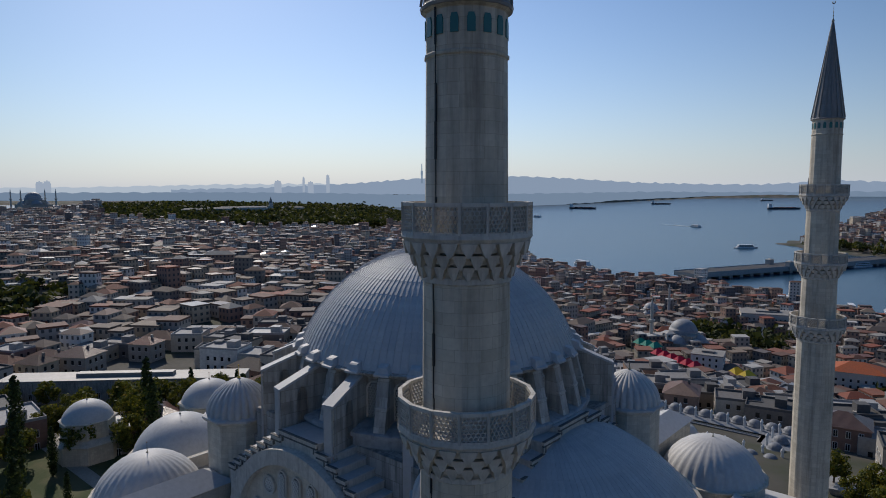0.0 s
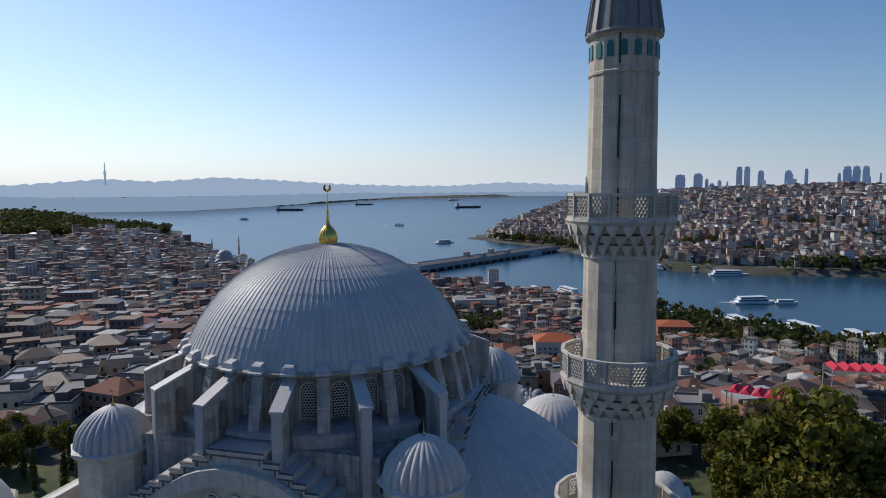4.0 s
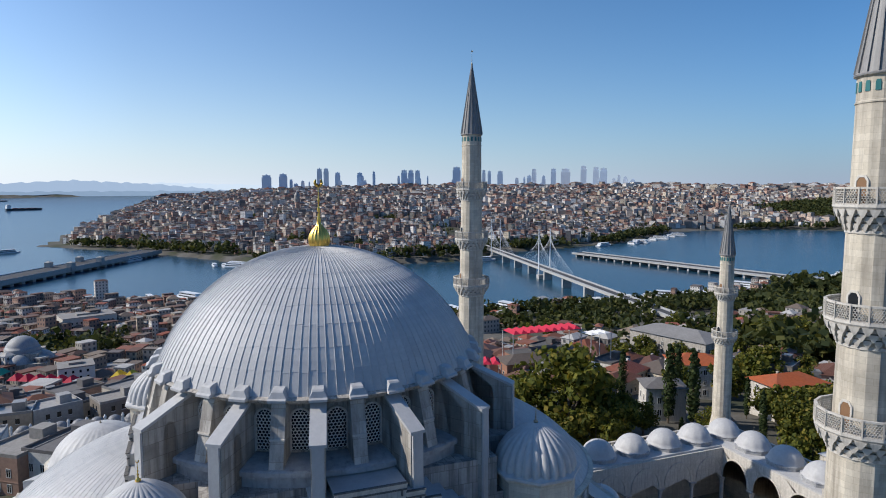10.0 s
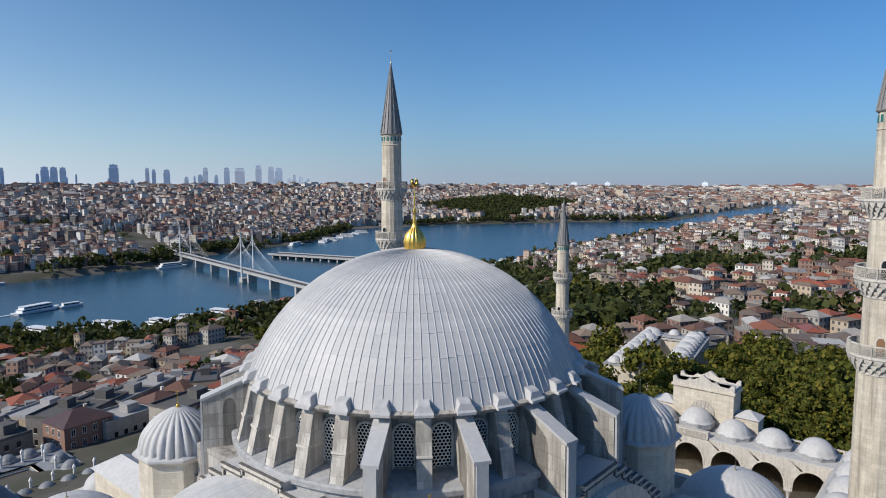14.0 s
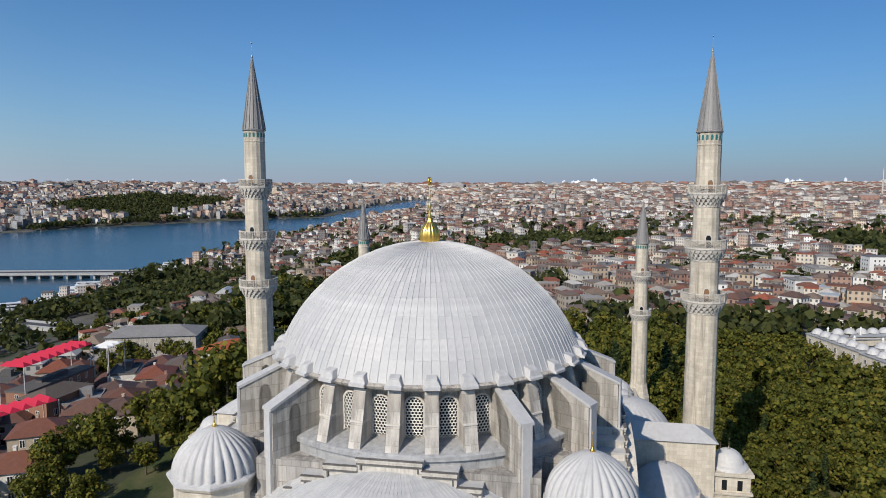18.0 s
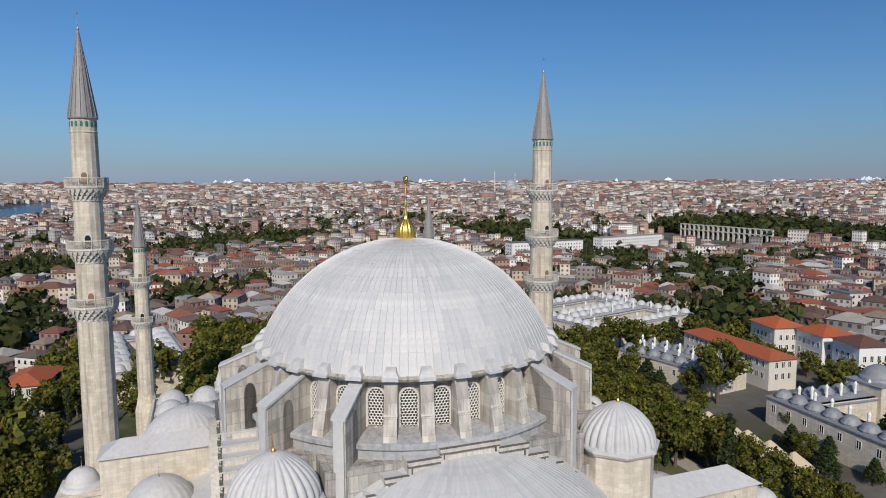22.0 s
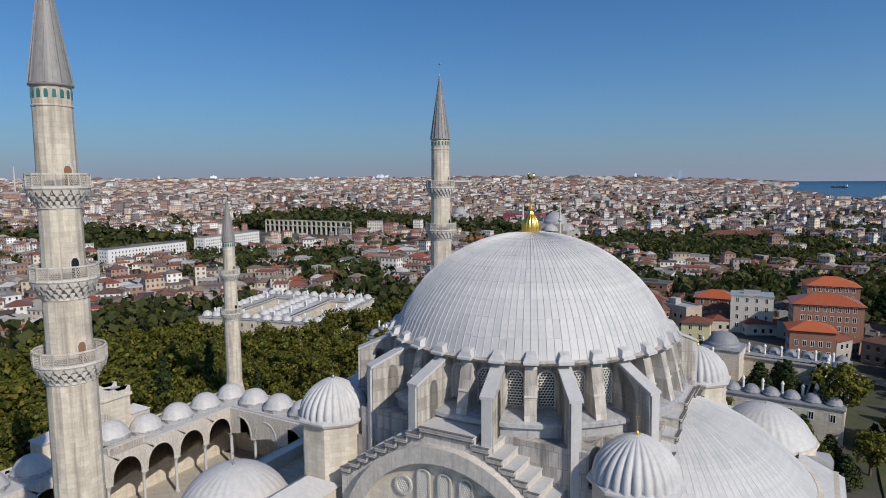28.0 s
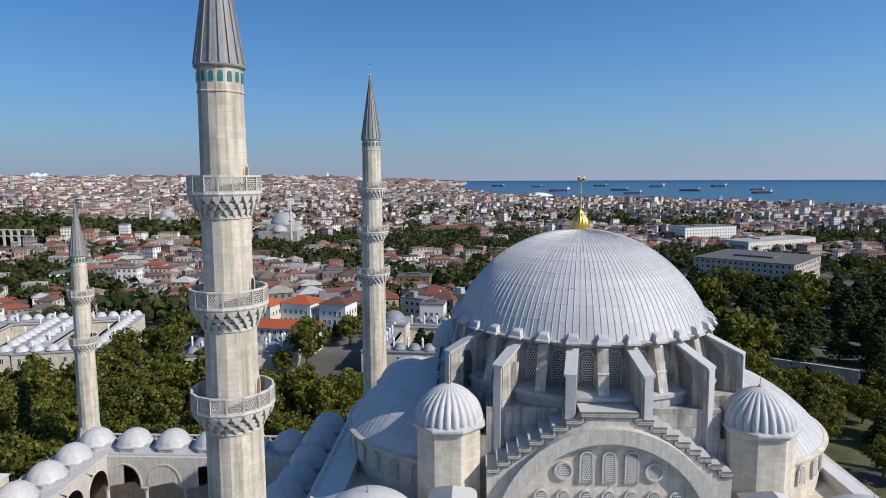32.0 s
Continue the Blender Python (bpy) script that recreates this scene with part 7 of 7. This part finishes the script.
def boat_meshes(L, B, decks):
    bm = bmesh.new()
    hull(bm, L, B, 2.0)
    h = mesh_of(bm, "hull", HULL_W)
    out = [("hull", h)]
    for k in range(decks):
        s = 0.86 - 0.1 * k
        bm = bmesh.new()
        box(bm, -L * 0.46 * s, L * 0.34 * s, -B * 0.46 * s, B * 0.46 * s, 2.0 + k * 2.6, 4.5 + k * 2.6)
        box(bm, -L * 0.48 * s, L * 0.36 * s, -B * 0.49 * s, B * 0.49 * s, 4.5 + k * 2.6, 4.6 + k * 2.6)
        out.append(("deck_house", mesh_of(bm, "deck_house", HULL_W)))
        bm = bmesh.new()
        for sgn in (-1, 1):
            box(bm, -L * 0.44 * s, L * 0.32 * s, sgn * B * 0.462 * s - 0.02, sgn * B * 0.462 * s + 0.02, 2.9 + k * 2.6, 3.9 + k * 2.6)
        out.append(("window_band", mesh_of(bm, "window_band", DARK)))
    return out


FERRY, LAUNCH = boat_meshes(46, 11, 2), boat_meshes(22, 6, 1)


def boat(x, y, turn, meshes, label):
    X, Y, Z = draw_in(np.array([x * 1.0]), np.array([y * 1.0]), np.array([SEA]))
    t = thing("ferry", label, "boat", (float(X[0]), float(Y[0]), float(Z[0])), turn, "boats on the water")
    s = float(far_scale(math.hypot(x, y)))
    t.scale = (s, s, s)
    for nm, me in meshes:
        put(nm, me, t)


docked = [(-180, 697), (-151, 705), (-120, 700), (-60, 685), (-20, 668), (132, 545), (150, 527), (165, 492), (176, 480), (196, 476), (212, 488), (228, 495), (243, 505), (270, 490), (516, 492), (540, 500), (590, 512), (971, 540), (1010, 540), (1060, 545)]
docked += [(13 + 15.5 * k, 965 - 6 * k - 4 * (k % 2)) for k in range(10)] + [(840 + 36 * k, 1052 + 22 * k) for k in range(8)] + [(60 + 15 * k, 572 - 7 * k - 6 * (k % 2)) for k in range(9)] + [(350 + 22 * k, 496 - 3 * (k % 3)) for k in range(8)] + [(700 + 26 * k, 520 + 6 * (k % 2)) for k in range(7)]
for i, (x, y) in enumerate(docked):
    boat(x, y, 100 + 40 * ((i * 7) % 5) / 5, FERRY if i % 3 == 1 else LAUNCH, "white passenger ferry moored at the quay")
for x, y, a in ((169, 648, 20), (-107, 1085, 60), (-442, 842, 150), (-332, 1306, 40), (183, 872, 5), (177, 868, 10), (40, 935, 140), (420, 880, 0), (760, 1035, 20), (860, 1060, 40)):
    boat(x, y, a, FERRY, "white passenger ferry on the inlet")
# ferries under way with foam behind
FOAM = mat("foam", (0.7, 0.74, 0.76), 0.8)
for x, y, a, L in ((-660, 1960, 150, 150), (-1420, 2250, 170, 260), (200, 650, 185, 50)):
    boat(x, y, a + 180, LAUNCH if L < 100 else FERRY, "white ferry under way")
    bm = bmesh.new()
    k = float(far_scale(math.hypot(x, y)))
    n = 14
    rows = []
    for i in range(n + 1):
        u = 15 + L * i / n
        w = 1.5 + 4.5 * math.sin(math.pi * min(1, i / n * 1.1 + 0.1)) * (0.7 + 0.3 * math.sin(i * 2.3))
        px, py = x + u * math.cos(radians(a)), y + u * math.sin(radians(a))
        nx, ny = -math.sin(radians(a)) * w, math.cos(radians(a)) * w
        q = [draw_in(np.array([px + s * nx]), np.array([py + s * ny]), np.array([SEA + 0.5])) for s in (-1, 1)]
        rows.append([bm.verts.new([float(c[0]) for c in p]) for p in q])
    for p, q in zip(rows, rows[1:]):
        bm.faces.new((p[0], p[1], q[1], q[0]))
    tagged(part("wake", bm, FOAM), "white foam wake behind a ferry", "wake", "", "stuff")

# cargo ships at anchor
parts_ = []
bm = bmesh.new()
hull(bm, 170, 26, 9)
parts_.append(("hull", mesh_of(bm, "hull", HULL_D)))
bm = bmesh.new()
box(bm, -80, -62, -11, 11, 9, 26)
box(bm, -78, -66, -13, 13, 26, 29)
parts_.append(("bridge_house", mesh_of(bm, "bridge_house", HULL_W)))
bm = bmesh.new()
for x in (-40, -10, 20, 48):
    box(bm, x - 11, x + 11, -9, 9, 9.5, 12)
parts_.append(("hatch", mesh_of(bm, "hatch", HULL_R)))
ships = [(-689, -7276), (-664, -5097), (-1462, -7549), (-1178, -5262), (-1048, -4289), (-1986, -7068), (-1673, -5042), (-1034, -2882), (-1132, -2776), (-2612, -6968),
         (-1818, 3369), (-1896, 4734), (-1657, 6765), (-882, 4008), (-266, -7722), (-1900, -4300), (-2300, -5300)]
for i, (x, y) in enumerate(ships):
    X, Y, Z = draw_in(np.array([x * 1.0]), np.array([y * 1.0]), np.array([SEA]))
    t = thing("cargo_ship", "dark cargo ship at anchor on the sea", "ship", (float(X[0]), float(Y[0]), float(Z[0])), 15 * math.sin(i * 1.7) + (0 if y < 0 else 30), "ships at anchor")
    s = float(far_scale(math.hypot(x, y))) * (0.75 + 0.4 * ((i * 3) % 4) / 4)
    t.scale = (s, s, s)
    for nm, me in parts_:
        put(nm, me, t)

# ================= skyline =================
HAZED_GLASS = mat("hazed_tower_glass", (0.26, 0.33, 0.41), 0.5)
n_ = Net(HAZED_GLASS)
sep_ = n_.node("SeparateXYZ")
n_.put(sep_.inputs[0], n_.coord())
band = n_.math("GREATER_THAN", n_.math("FRACT", n_.math("DIVIDE", sep_.outputs[2], 7.0)), 0.5)
# pale blue tones: distance haze is mixed into the glass colour
col_ = n_.ramp(n_.node("ObjectInfo").outputs["Random"], (0.0, (0.62, 0.72, 0.84)), (0.4, (0.78, 0.83, 0.88)), (0.7, (0.7, 0.77, 0.85)), step=True)
n_.color(n_.mix(n_.math("MULTIPLY", band, 0.25), col_, (0.46, 0.54, 0.64)))


def tower(az, slope, px, dist=4250.0, material=None):
    """az in degrees; slope: rise of the top over the level of the eye; px: width in thousandths."""
    x, y = dist * math.cos(radians(az)), dist * math.sin(radians(az))
    w = px * dist / 1140
    material = material or HAZED_GLASS
    top = EYE_Z + dist * slope
    t = thing("office_tower", "hazy glass office tower on the skyline", "tower", (x, y, 0), az, "office towers on the skyline")
    bm = bmesh.new()
    box(bm, -w / 2, w / 2, -w / 2, w / 2, -20, top * 0.9)
    box(bm, -w * 0.4, w * 0.4, -w * 0.42, w * 0.42, top * 0.9, top)
    part("shaft", bm, material, t)
    bm = bmesh.new()
    box(bm, -w * 0.1, w * 0.1, -w * 0.1, w * 0.1, top, top + 6)
    part("mast", bm, material, t)


for az, sl, w in ((84.3, 0.0194, 16), (82.9, 0.0211, 14), (79.78, 0.0298, 9), (79.2, 0.0299, 9), (78.2, 0.0238, 9), (76.25, 0.0235, 10), (75.0, 0.0255, 5), (72.3, 0.0275, 11), (71.7, 0.0274, 10), (71.1, 0.0272, 9),
                  (67.6, 0.0321, 14), (65.16, 0.0275, 6), (64.67, 0.0258, 6), (63.7, 0.0257, 10), (60.7, 0.0287, 8), (59.0, 0.0293, 9), (57.95, 0.0291, 16), (56.4, 0.0329, 10), (55.35, 0.031, 10), (54.7, 0.0293, 12), (53.4, 0.0194, 5)):
    tower(az, sl, w)
tr_ = random.Random(9)
for i in range(52):
    tower(tr_.uniform(52, 86), tr_.uniform(0.006, 0.019), tr_.uniform(2.5, 8), tr_.uniform(4100, 4400))
for i in range(40):
    tower(tr_.uniform(-78, 48), tr_.uniform(0.002, 0.008), tr_.uniform(4, 12), tr_.uniform(4400, 4600))
# these towers glow in painted haze colours instead of catching light
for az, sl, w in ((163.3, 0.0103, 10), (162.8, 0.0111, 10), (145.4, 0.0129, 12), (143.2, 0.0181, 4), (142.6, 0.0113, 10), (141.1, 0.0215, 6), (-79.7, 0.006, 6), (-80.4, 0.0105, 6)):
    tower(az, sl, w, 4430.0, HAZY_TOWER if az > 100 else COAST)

# broadcasting mast on the hill
ma = thing("broadcast_mast", "thin hazy broadcasting mast on a far hill", "mast", (4600 * math.cos(radians(132.75)), 4600 * math.sin(radians(132.75)), 100))
bm = bmesh.new()
lathe(bm, closed([(8, 0), (6, 45), (8, 70), (8, 85), (4, 90), (3, 130), (0.5, 145)]), 10)
# the mast takes the coast's glowing haze colour
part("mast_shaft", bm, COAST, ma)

# round watch tower with a cone on the hill across the inlet
gt = thing("watch_tower", "round stone tower with a cone roof", "tower", (245, 1700, 0))
bm = bmesh.new()
lathe(bm, closed([(8.5, -30), (8.2, 26), (8.8, 27), (8.8, 30), (7.4, 30.5), (7.2, 38)]), 24)
part("tower_wall", bm, STONE_D, gt)
bm = bmesh.new()
lathe(bm, closed([(7.8, 38), (0.3, 51)]), 24)
part("cone_roof", bm, LEAD_C, gt)


def far_mosque(x, y, z, r, minarets, label, turn=0.0):
    X, Y, Z = draw_in(np.array([x * 1.0]), np.array([y * 1.0]), np.array([z * 1.0]))
    t = thing("distant_mosque", label, "mosque", (float(X[0]), float(Y[0]), float(Z[0])), turn)
    s = float(far_scale(math.hypot(x, y)))
    t.scale = (s, s, s)
    bm = bmesh.new()
    box(bm, -r * 1.7, r * 1.7, -r * 1.7, r * 1.7, -8, r * 1.2)
    box(bm, -r * 1.15, r * 1.15, -r * 1.15, r * 1.15, r * 1.2, r * 1.75)
    part("wall", bm, STONE_D, t)
    bm = bmesh.new()
    lathe(bm, [(r * 1.05, r * 1.75), (r * 1.05, r * 2.0), (r, r * 2.05)] + cap_profile(r, r * 2.05, r * 2.8, 8), 32)
    part("dome", bm, LEAD_D, t, "grey lead dome", True)
    for a in range(4):
        c, q = math.cos(a * math.pi / 2) * r * 1.15, math.sin(a * math.pi / 2) * r * 1.15
        bm = bmesh.new()
        lathe(bm, cap_profile(r * 0.7, r * 1.2, r * 1.75, 6), 20, centre=(c, q))
        part("half_dome", bm, LEAD_D, t, "", True)
    for mx, my, h in minarets:
        bm = bmesh.new()
        k = max(1.2, r * 0.1)
        lathe(bm, closed([(k * 1.2, -8), (k, h * 0.55), (k * 1.7, h * 0.57), (k * 1.7, h * 0.6), (k * 0.85, h * 0.61), (k * 0.8, h * 0.8), (k, h * 0.81), (0.05, h)]), 12, centre=(mx * r, my * r))
        part("minaret", bm, STONE, t, "slim stone minaret")


far_mosque(-505, 735, -56, 11, ((4.0, -8.3, 56), (-1.8, 6.2, 46)), "grey domed mosque with two minarets by the water")
far_mosque(-106, 362, -50, 8.5, ((-2.0, -1.2, 38),), "small domed mosque among shops")
far_mosque(-181, 488, -58, 6, ((2.2, 1.2, 34),), "small domed mosque near the quay")
far_mosque(216, -600, -12, 12, ((1.8, 3.2, 46), (-1.6, 3.2, 46)), "pale domed mosque with two minarets among trees")
far_mosque(2150, -1090, 12, 22, ((2.2, 2.0, 100), (2.2, -2.0, 90)), "far domed mosque with two tall minarets")
far_mosque(-2430, 690, -22, 26, ((2.0, 2.0, 84), (-2.0, 2.0, 84), (2.0, -2.0, 84), (-2.0, -2.0, 84)), "great far domed mosque with four minarets")
far_mosque(20, 560, -58, 6, ((2.0, 0, 30),), "small domed mosque by the quay")
far_mosque(420, -760, -8, 9, ((1.8, 1.6, 40),), "small far mosque with one minaret")

# the old palace on the wooded point
for a, d, w, h in ((151, 1500, 60, 10), (149.3, 1560, 90, 9), (148, 1540, 70, 12), (144.5, 1620, 60, 9), (140.5, 1600, 40, 8), (153, 1480, 50, 9)):
    x, y = d * math.cos(radians(a)), d * math.sin(radians(a))
    big_house(x, y, gz(x, y) + 8, w, 16, h, a - 90, FLAT_N, PALE, "low pale palace hall among the trees", rise=0.2)
pt = thing("palace_tower", "slim pale palace tower with a pointed roof", "tower", (1600 * math.cos(radians(146.43)), 1600 * math.sin(radians(146.43)), 0))
bm = bmesh.new()
lathe(bm, closed([(6, -10), (6, 16), (7, 17), (5, 18), (5, 24)]), 8)
part("tower_wall", bm, PALE, pt)
bm = bmesh.new()
lathe(bm, closed([(5.4, 24), (0.2, 39)]), 8)
part("cone_roof", bm, LEAD_C, pt)

# ================= aqueduct =================
p, L, ang = span((612, -566, 0), (474, -574, 0))
aq = thing("aqueduct", "ruined two-tier stone aqueduct among trees", "aqueduct", (p.x, p.y, -7.5), ang)
bm = bmesh.new()
b = L / 18
for z0, hh in ((-8, 14.5), (6.5, 6.5)):
    hw = b * 0.37
    for x0, x1 in ((-b / 2, -hw), (hw, b / 2)):
        box(bm, x0, x1, -0.9, 0.9, z0, z0 + hh)
    arc = arch_pts(hw, z0 + hh - 3.2, 2.4, 4)
    for (xa, za), (xb, zb) in zip(arc, arc[1:]):
        slab(bm, [(xb, zb), (xa, za), (xa, z0 + hh), (xb, z0 + hh)], -0.9, 0.9)
bay = mesh_of(bm, "arch_bay", STONE)
for i in range(18):
    put("arch_bay", bay, aq, Matrix.Translation(((i + 0.5) * b, 0, 0)))

# ================= stadium roof far off by the sea =================
st = thing("arena", "low white arena roof near the sea", "arena")
X, Y, Z = draw_in(np.array([-300.0]), np.array([-3050.0]), np.array([-45.0]))
st.location = (float(X[0]), float(Y[0]), float(Z[0]))
bm = bmesh.new()
lathe(bm, cap_profile(80, 0, 22, 6), 32)
for v in bm.verts:
    v.co.y *= 0.6
part("arena_roof", bm, WHITE, st, "", True)
